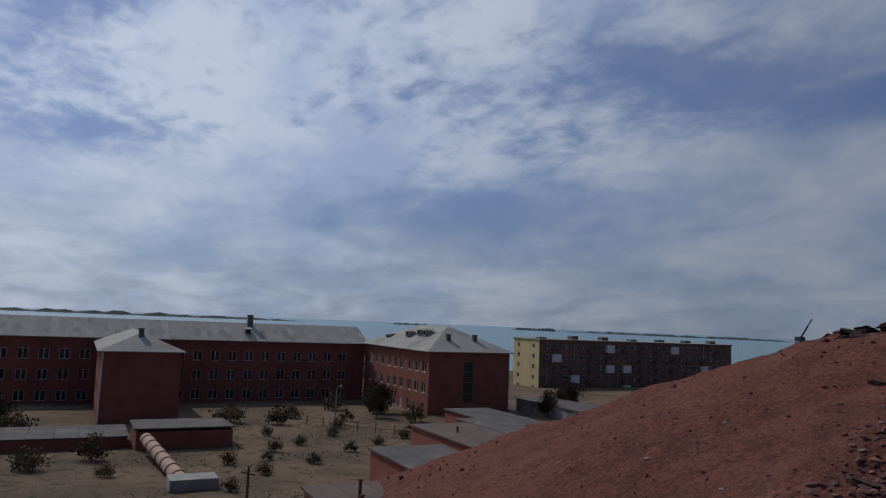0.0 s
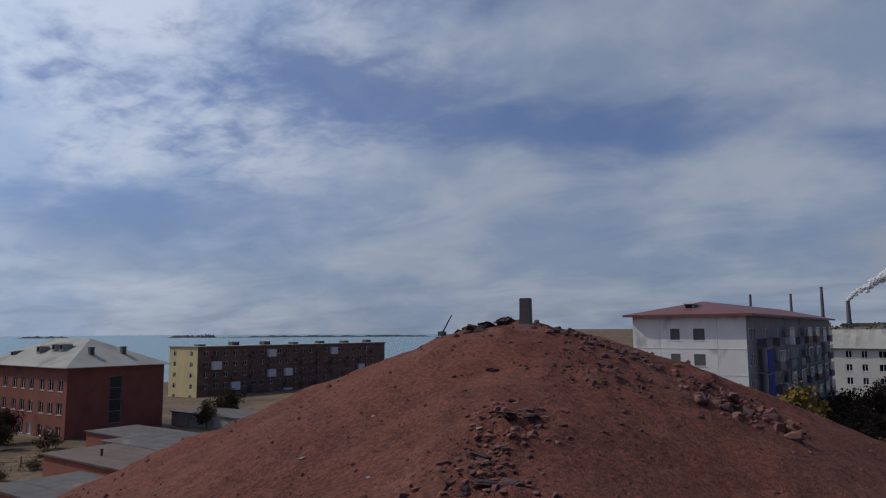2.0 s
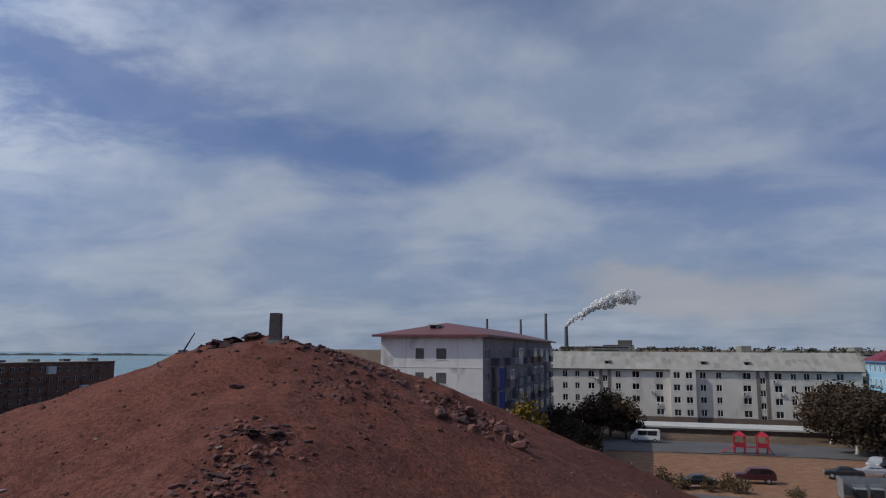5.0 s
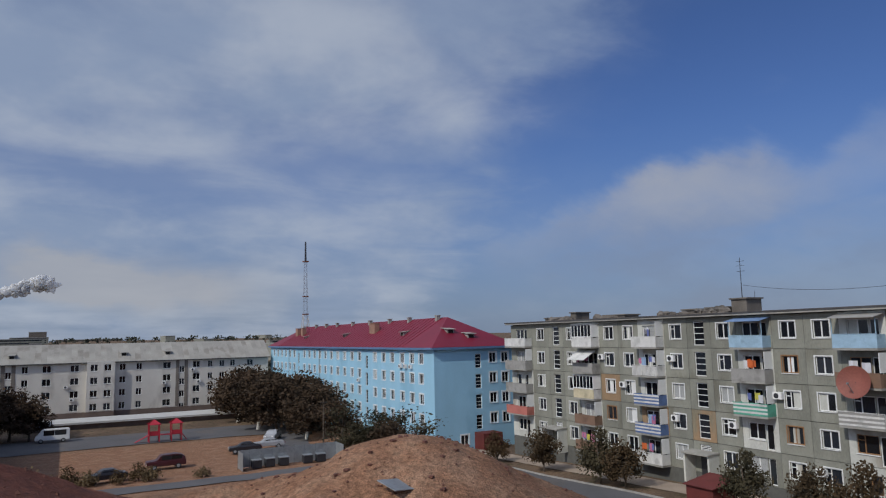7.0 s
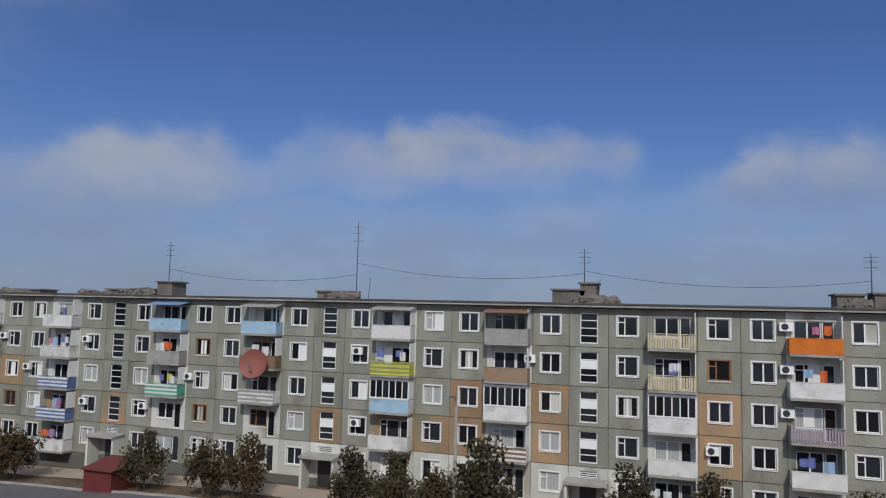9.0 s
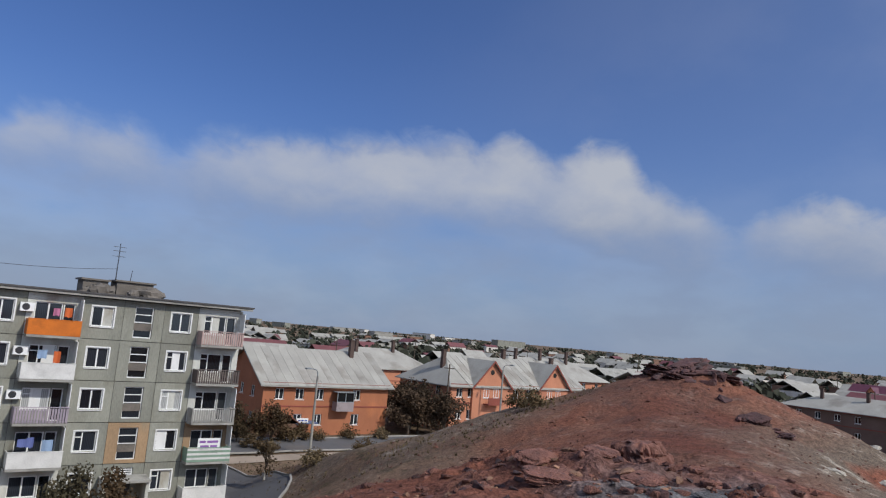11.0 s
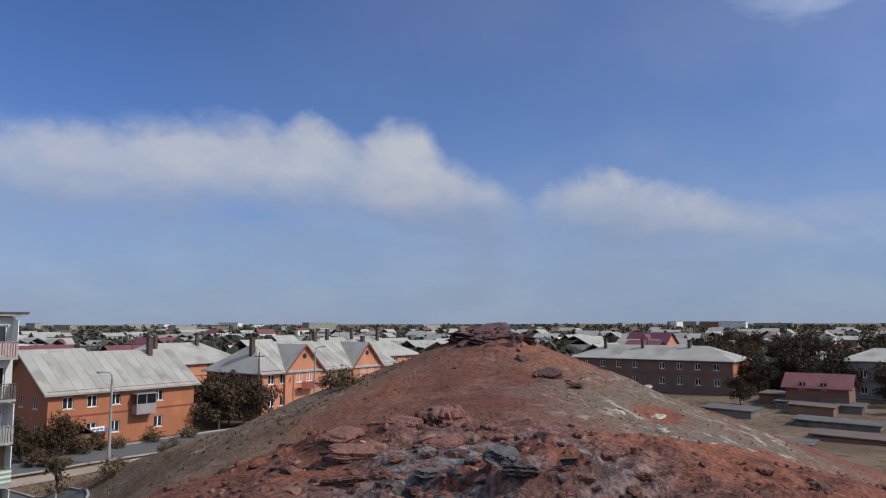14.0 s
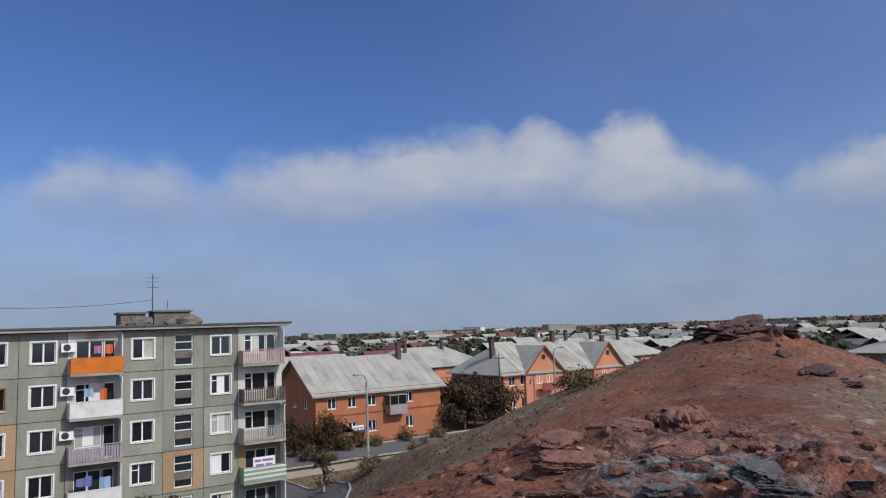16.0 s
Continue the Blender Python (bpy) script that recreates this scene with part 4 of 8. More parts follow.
# balconies: floor by floor from the top, column by column
TEAL, LIGHTBLUE, LEMON, ORANGEP = (0.10, 0.36, 0.26), (0.30, 0.44, 0.55), (0.50, 0.48, 0.06), (0.55, 0.14, 0.01)
CREAM, BROWN, LILAC, SOFTWHITE, NAVY, REDP = (0.55, 0.48, 0.32), (0.20, 0.12, 0.08), (0.33, 0.28, 0.32), (0.62, 0.61, 0.58), (0.10, 0.16, 0.32), (0.45, 0.15, 0.12)
GREYP = (0.30, 0.29, 0.27)
BALC = [
    [("panel", SOFTWHITE, None), ("panel", GREYP, None), ("panel", GREYP, None), ("panel", REDP, None), None],
    [("glazed", SOFTWHITE, None), ("awning", GREYP, None), ("glazed", SOFTWHITE, CREAM), ("panel", BROWN, None), ("panel", BROWN, None)],
    [("panel", SOFTWHITE, None), ("slat", SOFTWHITE, None), ("stripe", NAVY, SOFTWHITE), ("stripe", NAVY, SOFTWHITE), ("panel", SOFTWHITE, None)],
    [("hood", LIGHTBLUE, (0.16, 0.25, 0.42)), ("panel", GREYP, None), ("stripe", TEAL, SOFTWHITE), None, None],
    [("hood", LIGHTBLUE, GREYP), ("panel", BROWN, None), ("stripe", SOFTWHITE, GREYP), None, None],
    [("hood", SOFTWHITE, GREYP), ("stripe", LEMON, (0.25, 0.27, 0.10)), ("glazed", SOFTWHITE, LIGHTBLUE), ("panel", SOFTWHITE, None), None],
    [("hood", GREYP, BROWN), ("panel", (0.28, 0.19, 0.12), None), ("glazed", SOFTWHITE, None), ("stripe", SOFTWHITE, BROWN), None],
    [("slat", CREAM, None), ("slat", CREAM, None), ("glazed", SOFTWHITE, None), ("panel", SOFTWHITE, None), ("panel", GREYP, None)],
    [("panel", ORANGEP, None), ("panel", SOFTWHITE, None), ("slat", LILAC, None), ("panel", SOFTWHITE, None), None],
    [("slat", (0.44, 0.31, 0.28), None), ("slat", (0.11, 0.085, 0.075), None), ("slat", GREYP, None), ("stripe", (0.20, 0.30, 0.22), SOFTWHITE), ("panel", SOFTWHITE, None)],
]


def paint(col):
    return cached(("paint", col), lambda: mat("painted_sheet", col, 0.75, 0.18, 1.2, 12, 0.12, stain=tuple(c * 0.75 for c in col)))


def ends(b, w, dp, m):
    for x in (0.0, w - 0.04):
        part("side_panel", box_mesh("side_panel", m, 0, 0.04, -dp + 0.052, -0.01, 0.09, 1.04), b, pose(x, 0, 0))


def balcony(u0, u1, z, style, seed):
    kind, c1, c2 = style
    w, dp, r = u1 - u0, 1.05, random.Random(seed)
    m1 = paint(c1)
    b = part("balcony", cached(("slab", round(w, 2)), lambda: Geo().box(0, w, -dp, 0, -0.08, 0.08).mesh("balcony", CONCRETE)), grey, pose(u0, -0.004, z), "concrete balcony slab")
    if kind in ("panel", "hood", "glazed", "awning"):
        part("parapet", Geo().box(0, w, -dp, -dp + 0.05, 0.09, 1.05), b, material=paint(c2) if kind == "glazed" and c2 else m1)
        ends(b, w, dp, m1)
    elif kind == "slat":
        n = int(w / 0.16)
        for k in range(n):
            part("slat", cached(("slat", c1), lambda: Geo().box(0, 0.11, 0, 0.025, 0.10, 1.0).mesh("slat", m1)), b, pose(k * w / n, -dp, 0))
        ends(b, w, dp, m1)
    else:
        for k in range(6):
            part("board", cached(("board", round(w, 2), c1 if k % 2 == 0 else c2), lambda: Geo().box(0, w, 0, 0.03, 0, 0.145).mesh("board", m1 if k % 2 == 0 else paint(c2))), b, pose(0, -dp, 0.10 + k * 0.155))
        ends(b, w, dp, m1)
    part("rail", Geo().box(-0.02, w + 0.02, -dp - 0.02, -dp + 0.06, 1.055, 1.10), b, material=m1)
    # side screens between flats
    if r.random() < 0.75 and kind != "glazed":
        part("side_screen", Geo().box(w - 0.07, w - 0.02, -dp + 0.1, -0.01, 1.11, 2.5), b, material=WHITE)
    if kind == "glazed":
        fr = part("glazing", Geo().box(0, w, -dp, -dp + 0.06, 1.11, 1.18).box(0, w, -dp, -dp + 0.06, 2.42, 2.5).box(0, 0.08, -dp + 0.001, -dp + 0.06, 1.18, 2.42).box(w - 0.08, w, -dp + 0.001, -dp + 0.06, 1.18, 2.42), b, material=PLASTIC)
        for k in range(1, 6):
            part("mullion", box_mesh("mullion", PLASTIC, -0.035, 0.035, 0, 0.055, 1.18, 2.42), fr, pose(w * k / 6, -dp + 0.002, 0))
        for k in range(6):
            part("pane", box_mesh("pane", DARKGLASS, 0.03, w / 6 - 0.03, 0.02, 0.04, 1.19, 2.41), fr, pose(w * k / 6, -dp, 0))
        part("lid", Geo().box(-0.05, w + 0.05, -dp - 0.1, 0, 2.51, 2.58), b, material=GALV)
        part("side_glazing", box_mesh("side_glazing", PLASTIC, 0, 0.05, -dp + 0.07, -0.01, 1.11, 2.5), b)
        part("side_glazing", box_mesh("side_glazing", PLASTIC, 0, 0.05, -dp + 0.07, -0.01, 1.11, 2.5), b, pose(w - 0.05, 0, 0))
    if kind == "hood":
        part("awning", Geo().slab([(-0.1, -dp - 0.35, 2.25), (w + 0.1, -dp - 0.35, 2.25), (w + 0.1, 0, 2.55), (-0.1, 0, 2.55)], 0.04), b, material=paint(c2))
        for x in (0.03, w - 0.03):
            part("awning_post", Geo().box(x - 0.025, x + 0.025, -dp, -dp + 0.05, 1.1, 2.26), b, material=m1)
    if kind == "awning":
        part("awning", Geo().slab([(-0.05, -dp - 0.75, 1.45), (w * 0.85, -dp - 0.75, 1.45), (w * 0.85, -0.1, 2.4), (-0.05, -0.1, 2.4)], 0.04), b, material=paint(SOFTWHITE))
    return b


LAUNDRY = ((0.55, 0.55, 0.58), (0.12, 0.15, 0.35), (0.55, 0.12, 0.03), (0.05, 0.05, 0.06), (0.5, 0.45, 0.08), (0.45, 0.15, 0.25), (0.6, 0.6, 0.6), (0.25, 0.35, 0.5))
bcols = [i for i, b in enumerate(bays) if b[0] == "b"]
for ci, bi in enumerate(bcols):
    _, u0, u1 = bays[bi]
    for k in range(5):
        st_ = BALC[ci][k]
        if not st_:
            continue
        z = F0 + ST * (4 - k) + 0.02
        balcony(u0 + 0.08, u1 - 0.12, z, st_, ci * 5 + k)
        r = random.Random(ci * 31 + k * 7 + 2)
        if st_[0] != "glazed" and ci not in (0, 9) and r.random() < 0.55:
            for q in range(r.randint(2, 4)):
                x, w, h = r.uniform(u0 + 0.4, u1 - 1.0), r.uniform(0.35, 0.7), r.uniform(0.45, 0.8)
                g, n = Geo(), 6
                zz = z + r.uniform(1.75, 1.95)
                ph = r.random() * 6
                for j in range(n):
                    a, b2 = j / n, (j + 1) / n
                    ya, yb = -0.8 + 0.05 * math.sin(7 * a + ph), -0.8 + 0.05 * math.sin(7 * b2 + ph)
                    lo = zz - h * (1 + 0.06 * math.sin(9 * a + ph))
                    g.quad((x + a * w, ya, lo), (x + b2 * w, yb, lo), (x + b2 * w, yb, zz), (x + a * w, ya, zz))
                    g.quad((x + b2 * w, yb + 0.015, lo), (x + a * w, ya + 0.015, lo), (x + a * w, ya + 0.015, zz), (x + b2 * w, yb + 0.015, zz))
                col = r.choice(LAUNDRY)
                thing("laundry", grey.matrix_basis.copy(), "washing hung to dry over a balcony", "laundry", "washing on balconies", data=g.mesh("laundry", cached(("cloth", col), lambda: cloth(col))))


u_b = bays[bcols[9]][1]
banner = thing("banner", grey.matrix_basis.copy(), "white cloth banner with faded purple lettering", "banner")
part("cloth", Geo().box(u_b + 0.75, u_b + 2.35, -1.02, -1.0, F0 + ST + 0.95, F0 + ST + 1.75), banner, material=PLASTIC)
for k, (a, w) in enumerate(((0.85, 0.45), (1.4, 0.8), (0.95, 0.6), (1.65, 0.5))):
    part("lettering_bar", Geo().box(u_b + a, u_b + a + w, -1.035, -1.022, F0 + ST + 1.42 - 0.32 * (k // 2), F0 + ST + 1.58 - 0.32 * (k // 2)), banner, material=paint((0.25, 0.12, 0.35)))


def aircon_mesh():
    g = Geo().box(-0.4, 0.4, -0.36, -0.06, 0, 0.55).box(-0.35, -0.3, -0.06, 0.0, 0.1, 0.16).box(0.3, 0.35, -0.06, 0.0, 0.1, 0.16)
    return g.mesh("casing", PLASTIC)


def aircon(F, u, z):
    ob = thing("air_conditioner", F @ pose(u, 0, z), "white outdoor air-conditioner box on a wall", "air conditioner", "air conditioners")
    part("casing", cached("aircon", aircon_mesh), ob)
    part("fan_grille", cached("aircon_fan", lambda: Geo().tube([(-0.08, -0.365, 0.275), (-0.08, -0.375, 0.275)], [0.22, 0.20], 14).mesh("fan_grille", DARKMETAL)), ob)
    return ob


for u, fl in ((53.9, 3), (53.9, 1), (67.4, 3), (84.0, 4), (84.0, 3), (84.0, 2), (79.5, 1), (20.6, 2), (27.4, 1), (27.3, 3), (38.4, 2), (33.9, 1), (13.0, 2), (17.5, 3), (41.6, 0)):
    aircon(grey.matrix_basis, u, F0 + ST * fl + 1.5)
# the big reddish dish
dish = thing("satellite_dish", pose(49.55, 29.7, 9.1, 0, 0, 0), "large rust-red satellite dish on a balcony", "satellite dish")
g, n, rings = Geo(), 24, 6
for k in range(rings):
    r0, r1 = 1.15 * k / rings, 1.15 * (k + 1) / rings
    for j in range(n):
        a, b = 2 * math.pi * j / n, 2 * math.pi * (j + 1) / n
        q = [(-0.28 * (r * r) / 1.3, r * math.cos(t), r * math.sin(t)) for r, t in ((r0, a), (r1, a), (r1, b), (r0, b))]
        g.poly(q[::-1])
        g.poly([(p[0] + 0.03, p[1], p[2]) for p in q])
part("reflector", g, dish, pose(0, 0, 0, 0, 12, 8), material=mat("faded_red_paint", (0.22, 0.07, 0.05), 0.7, 0.25))
part("feed_arm", Geo().tube([(0, 0, -1.0), (-0.9, 0, 0)], [0.03, 0.03], 6).tube([(-0.95, 0, 0), (-0.8, 0, 0)], [0.07, 0.07], 8), dish, material=GALV)
part("bracket", Geo().tube([(0.0, 0, 0), (1.4, 0, -0.3)], [0.05, 0.05], 6), dish, material=DARKMETAL)

# ---- the sky-blue block ----
blue = thing("apartment_block", pose(44.4, 170.0, 0, 0, 0, -90), "sky-blue five-storey block with a crimson hipped roof", "apartment building")
BL, BD = 86.0, 13.0
ROWS_B = (10.55, 7.80, 5.05, 2.30, -0.45)
cols = [170.0 - y for y in (87.9, 90.9, 94.2, 97.8, 101.1, 104.6, 111.4, 114.9, 118.6, 122.2, 125.7, 129.2, 132.5, 135.8, 139.3, 142.6, 150.0, 153.3, 156.6, 160.0, 163.3, 166.6)]
front_b = [(c - 0.65, c + 0.65, t - 1.4, t) for c in cols for t in ROWS_B]
stair_b = [(170.0 - y - 0.5, 170.0 - y + 0.5, t - 2.6, t - 0.5) for y in (108.2, 146.8) for t in ROWS_B[:4]]
gable_b = [(x, x + 1.1, t - 1.4, t) for x in (8.7, 10.7) for t in ROWS_B[:4]] + [(3.9, 5.1, -1.77, -0.39)]
gst_b = [(6.4, 7.35, t - 2.1, t - 0.15) for t in ROWS_B[:4]]
shell(blue, BL, BD, -4.0, 11.4, BLUE, {"front": front_b + stair_b, "right": gable_b + gst_b})
add_windows(blue, I4, front_b)
SURROUND = paint((0.72, 0.76, 0.78))


def surround(F, a, b, c, d):
    w, h, k = b - a, d - c, 0.17
    part("window_surround", lattice_frame([-k, 0, w, w + k], [0, h, h + k], {(1, 0)}, -0.035, 0.0), blue, F @ Matrix.Translation((a, 0, c)), material=SURROUND, label="white painted surround")


for hole in front_b:
    surround(I4, *hole)
for hole in gable_b:
    surround(face_right(BL), *hole)
add_windows(blue, I4, stair_b, style="ladder", glass=DARKGLASS, sill=False)
add_windows(blue, face_right(BL), gable_b, glass=DARKGLASS)
add_windows(blue, face_right(BL), gst_b, style="ladder", glass=DARKGLASS, sill=False)
g = Geo()
hip_roof(g, 0, BL, 0, BD, 11.45, 4.3, 0.55, 8.0)
part("roof", g, blue, material=REDROOF)
BLUETRIM = paint((0.10, 0.19, 0.33))
part("eaves_board", Geo().box(-0.5, BL + 0.5, -0.58, -0.52, 11.12, 11.42).box(BL + 0.52, BL + 0.58, -0.5, BD + 0.5, 11.12, 11.42), blue, material=BLUETRIM)
for k in range(58):
    x = 2 + k * (BL - 4) / 57
    part("roof_seam", box_mesh("roof_seam", REDROOF, -0.025, 0.025, 0, 8.15, 0.0, 0.06), blue, pose(x, -0.5, 11.47, 31.4, 0, 0)) if 8.5 < x < BL - 8.5 else None
for u, s in ((17, 0.5), (24, 0.7), (31, 0.5), (40, 0.5), (49, 0.7), (58, 0.5), (66, 0.5), (76, 0.6)):
    chimney(blue, I4, u, 5.9, 14.2, 16.0, s, 0.6, CONCRETE)
for u, w in ((11.5, 1.6), (15.5, 1.3), (57.0, 2.4)):
    chimney(blue, I4, u, 3.4, 12.6, 15.3, w, 0.9, paint((0.30, 0.17, 0.12)))
for u, y, z in ((21, 2.0, 13.0), (45, 2.2, 13.2), (71, 2.2, 13.2)):
    dormer(blue, I4, u, y, z)
dormer(blue, face_right(BL), 4.4, 3.2, 13.4)
dormer(blue, face_right(BL), 6.9, 1.8, 12.7)
part("porch", Geo().box(BL + 0.01, BL + 2.4, 6.0, 9.0, -3.2, -0.1), blue, material=REDSHED)
part("downpipe", Geo().tube([(37.2, -0.08, 11.3), (37.2, -0.08, -3)], [0.06, 0.06], 6), blue, material=GALV)
part("downpipe", Geo().tube([(16.0, -0.08, 11.3), (16.0, -0.08, -3)], [0.06, 0.06], 6), blue, material=GALV)
for u, k in ((75.5, 0), (79.0, 0), (77.2, 0), (58.5, 1), (48.0, 2)):
    aircon(blue.matrix_basis, u, ROWS_B[k] - 2.1)

# ---- the long white four-storey block ----
lw = thing("apartment_block", pose(-45.0, 168.0, 0), "long pale four-storey block with a grey slate roof", "apartment building")
LWL, LWD = 88.2, 12.0
ROWS_L = (8.58, 5.88, 3.18, 0.45)
wc = [(-18.5, 1.15), (-15.7, 1.05), (-12.5, 1.4), (-6.5, 1.15), (-2.6, 1.6), (2.55, 1.6), (11.75, 1.25), (15.05, 1.15), (20.75, 1.65), (27.0, 1.5), (30.0, 1.05), (32.6, 1.15), (35.0, 1.1), (39.0, 1.4), (-24, 1.3), (-28, 1.3), (-33, 1.3), (-38, 1.3)]
front_l = [(45 + x - w / 2, 45 + x + w / 2, t - 1.42, t) for x, w in wc for t in ROWS_L]
strip_l = [(45 + x - 0.55, 45 + x + 0.55, t - 2.4, t - 1.0) for x in (-9.4, 23.9) for t in ROWS_L]
shell(lw, LWL, LWD, -4.5, 9.2, WHITEWALL, {"front": front_l + strip_l})
add_windows(lw, I4, front_l, glass=DARKGLASS)
add_windows(lw, I4, strip_l, style="two", glass=DARKGLASS)
# flat darker strips on both sides of the stair windows
for x in (-9.4, 23.9):
    for a in (-1.28, 0.56):
        part("stair_strip", Geo().box(45 + x + a, 45 + x + a + 0.72, -0.06, -0.004, -1.2, 9.1), lw, material=mat("dark_taupe", (0.19, 0.165, 0.14), 0.9, 0.15, 0.6, 10, 0.15))
g = Geo()
holes_bay = [(u, u + 1.4, t - 1.42, t) for u in (0.7, 3.3) for t in ROWS_L]
FB = pose(49.8, -1.2, 0)
wall_face(g, FB, 5.4, -1.2, 9.2, holes_bay)
g.box(49.8, 49.99, -1.199, 0, -4.4, 9.2).box(55.0, 55.2, -1.199, 0, -4.4, 9.2).box(49.8, 55.2, -1.19, 0, 9.0, 9.2)
bay = part("bay", g, lw, material=WHITEWALL)
add_windows(lw, FB, holes_bay, glass=DARKGLASS)
part("plinth", Geo().box(0, 49.79, -0.08, -0.003, -4.5, -1.3).box(55.21, LWL, -0.08, -0.003, -4.5, -1.3).box(49.75, 55.25, -1.28, -1.203, -4.5, -1.25), lw, material=PLINTH)
g = Geo()
gable_roof(g, 0, LWL, 0, LWD, 9.3, 3.6, 0.5)
roof = part("roof", g, lw, material=ASBESTOS)
sheets(roof, I4, -0.4, LWL + 0.4, -0.5, 6.0, 9.02, 12.9, ASBESTOS, 1.12)
part("gutter", Geo().box(-0.5, LWL + 0.5, -0.62, -0.5, 8.86, 8.99), lw, material=DARKMETAL)
for u in (36, 57, 66):
    dormer(lw, I4, u, 1.4, 10.4)
for u, t in ((46.0, 5.88), (53.0, 8.58), (65.2, 5.88), (72.5, 5.88), (71.2, 8.58), (33.5, 8.58), (47.2, 3.18)):
    aircon(lw.matrix_basis, u, t - 2.1)
# flat-roofed shops in front of it
shop = thing("shop_row", pose(-6, 148, 0), "low flat-roofed pale shop row before the block", "shop")
part("wall", Geo().box(0, 52, 0, 8, -4.5, -1.7), shop, material=PLINTH)
part("roof", Geo().slab([(-0.4, -0.7, -1.35), (52.4, -0.7, -1.35), (52.4, 8.4, -1.35), (-0.4, 8.4, -1.35)], 0.34), shop, material=mat("pale_roof_edge", (0.50, 0.49, 0.46), 0.85, 0.15, 0.5, 10, 0.1))

# ---- white five-storey block behind the hill ----
wb = thing("apartment_block", pose(-18.8, 84.0, 0, 0, 0, 90), "white panelled five-storey block with a maroon roof", "apartment building")
WL, WD = 62.0, 13.2
ROWS_W = (13.2, 10.25, 7.3, 4.35, 1.4)
FG = face_left(WD)
gw = [(x, x + w, t - 1.32, t) for x, w in ((4.6, 1.12), (7.3, 1.3)) for t in ROWS_W]
core = part("wall", Geo().box(0.04, WL, 0.26, WD - 0.02, -3.6, 14.75), wb, material=JOINT)
for r, t in enumerate(ROWS_W):
    z0 = t - 2.32
    for a, b in ((0.0, 3.4), (3.4, 10.0), (10.0, 13.2)):
        hs = tuple((round(h[0] - a - 0.01, 2), round(h[1] - a - 0.01, 2), round(h[2] - z0, 2), round(h[3] - z0, 2)) for h in gw if a < h[0] < b and abs(h[3] - t) < 0.1)
        part("panel", panel_mesh(round(b - a - 0.02, 2), list(hs), 2.95 if r else 3.9, WHITEPANEL), core, FG @ pose(a + 0.01, 0, z0))
part("joint_trim", Geo().box(0, 0.03, 0, WD, 10.86, 10.92).box(0, 0.03, 0, WD, 7.91, 7.97), wb, pose(-0.035, 0, 0), material=WHITE)
add_windows(wb, FG, gw, glass=DARKGLASS)
wf = [(u, u + 1.35, t - 1.35, t) for u in (1.0, 2.6, 9.6, 16.5, 23, 30, 37, 44, 51, 58) for t in ROWS_W]
gg = Geo()
wall_face(gg, I4, WL, -3.6, 14.75, wf)
# the long side's shade is painted in as a darker wall tone
part("wall", gg, wb, material=mat("shaded_panel_wall", (0.30, 0.27, 0.25), 0.9, 0.2, 0.5, 12, 0.2, stain=(0.17, 0.15, 0.14), streak=0.5))
add_windows(wb, I4, wf, glass=DARKGLASS, sill=False)
for ci, u in enumerate((4.6, 12.0, 19.0, 26.0, 33.0, 40.0, 47.0, 53.5)):
    for k, t in enumerate(ROWS_W):
        r = random.Random(ci * 9 + k)
        z = t - 2.2
        bal = part("balcony", cached("wslab", lambda: Geo().box(0, 3.2, -1.1, 0, -0.1, 0.06).mesh("balcony", CONCRETE)), wb, pose(u, -0.004, z))
        if ci == 0 and k in (1, 2):
            part("parapet", Geo().box(0, 3.2, -1.15, -1.08, -0.05, 2.7), bal, material=paint((0.02, 0.03, 0.22)), label="deep blue cladding sheet")
            continue
        part("parapet", Geo().box(0, 3.2, -1.1, -1.05, 0.06, 1.0).box(0, 0.05, -1.048, -0.01, 0.06, 1.0).box(3.15, 3.2, -1.048, -0.01, 0.06, 1.0), bal, material=paint(r.choice((GREYP, SOFTWHITE, BROWN, (0.14, 0.12, 0.14), (0.25, 0.2, 0.2)))))
        if r.random() < 0.5:
            part("glazing", Geo().box(0, 3.2, -1.1, -1.04, 2.3, 2.4).box(0, 0.07, -1.1, -1.04, 1.0, 2.3).box(1.05, 1.12, -1.1, -1.04, 1.0, 2.3).box(2.1, 2.17, -1.1, -1.04, 1.0, 2.3).box(3.13, 3.2, -1.1, -1.04, 1.0, 2.3), bal, material=PLASTIC)
            part("pane", Geo().box(0.05, 3.15, -1.08, -1.06, 1.0, 2.3), bal, material=DARKGLASS)
g = Geo()
hip_roof(g, 0, WL, 0, WD, 14.86, 1.75, 0.9, 7.0, 0.22)
part("roof", g, wb, material=MAROON)
dormer(wb, FG, 6.0, 3.0, 15.7)
part("eaves_board", Geo().box(-0.96, -0.9, -0.9, WD + 0.9, 14.6, 14.88).box(-0.9, WL + 0.9, -0.96, -0.9, 14.6, 14.88), wb, material=MAROON)

# ---- the brick school towards the lake ----
school = thing("school", pose(-137.0, 52.5, 0), "three-storey red brick school with grey slate roofs", "school")
SL, SD = 30.0, 15.8
sf = [(137 - x - 0.75, 137 - x + 0.75, t - 1.75, t) for x in (109.0, 111.9, 114.8, 118.3, 121.2, 124.1, 127.6, 130.5, 133.4) for t in (5.95, 2.5, -0.95)]
sg = [(6.6, 8.6, -1.0, 6.2)]
shell(school, SL, SD, -5.5, 7.7, REDBRICK, {"front": sf, "right": sg})
add_windows(school, I4, sf, style="two")
gb = window(school, face_right(SL), 6.6, -1.0, 2.0, 7.2, "ladder", CONCRETE, DARKGLASS, sill=False)
part("base_course", Geo().box(-0.05, SL + 0.06, -0.07, -0.003, -5.5, -2.9).box(SL + 0.003, SL + 0.07, 0, SD, -5.5, -2.9), school, material=CONCRETE)
g = Geo()
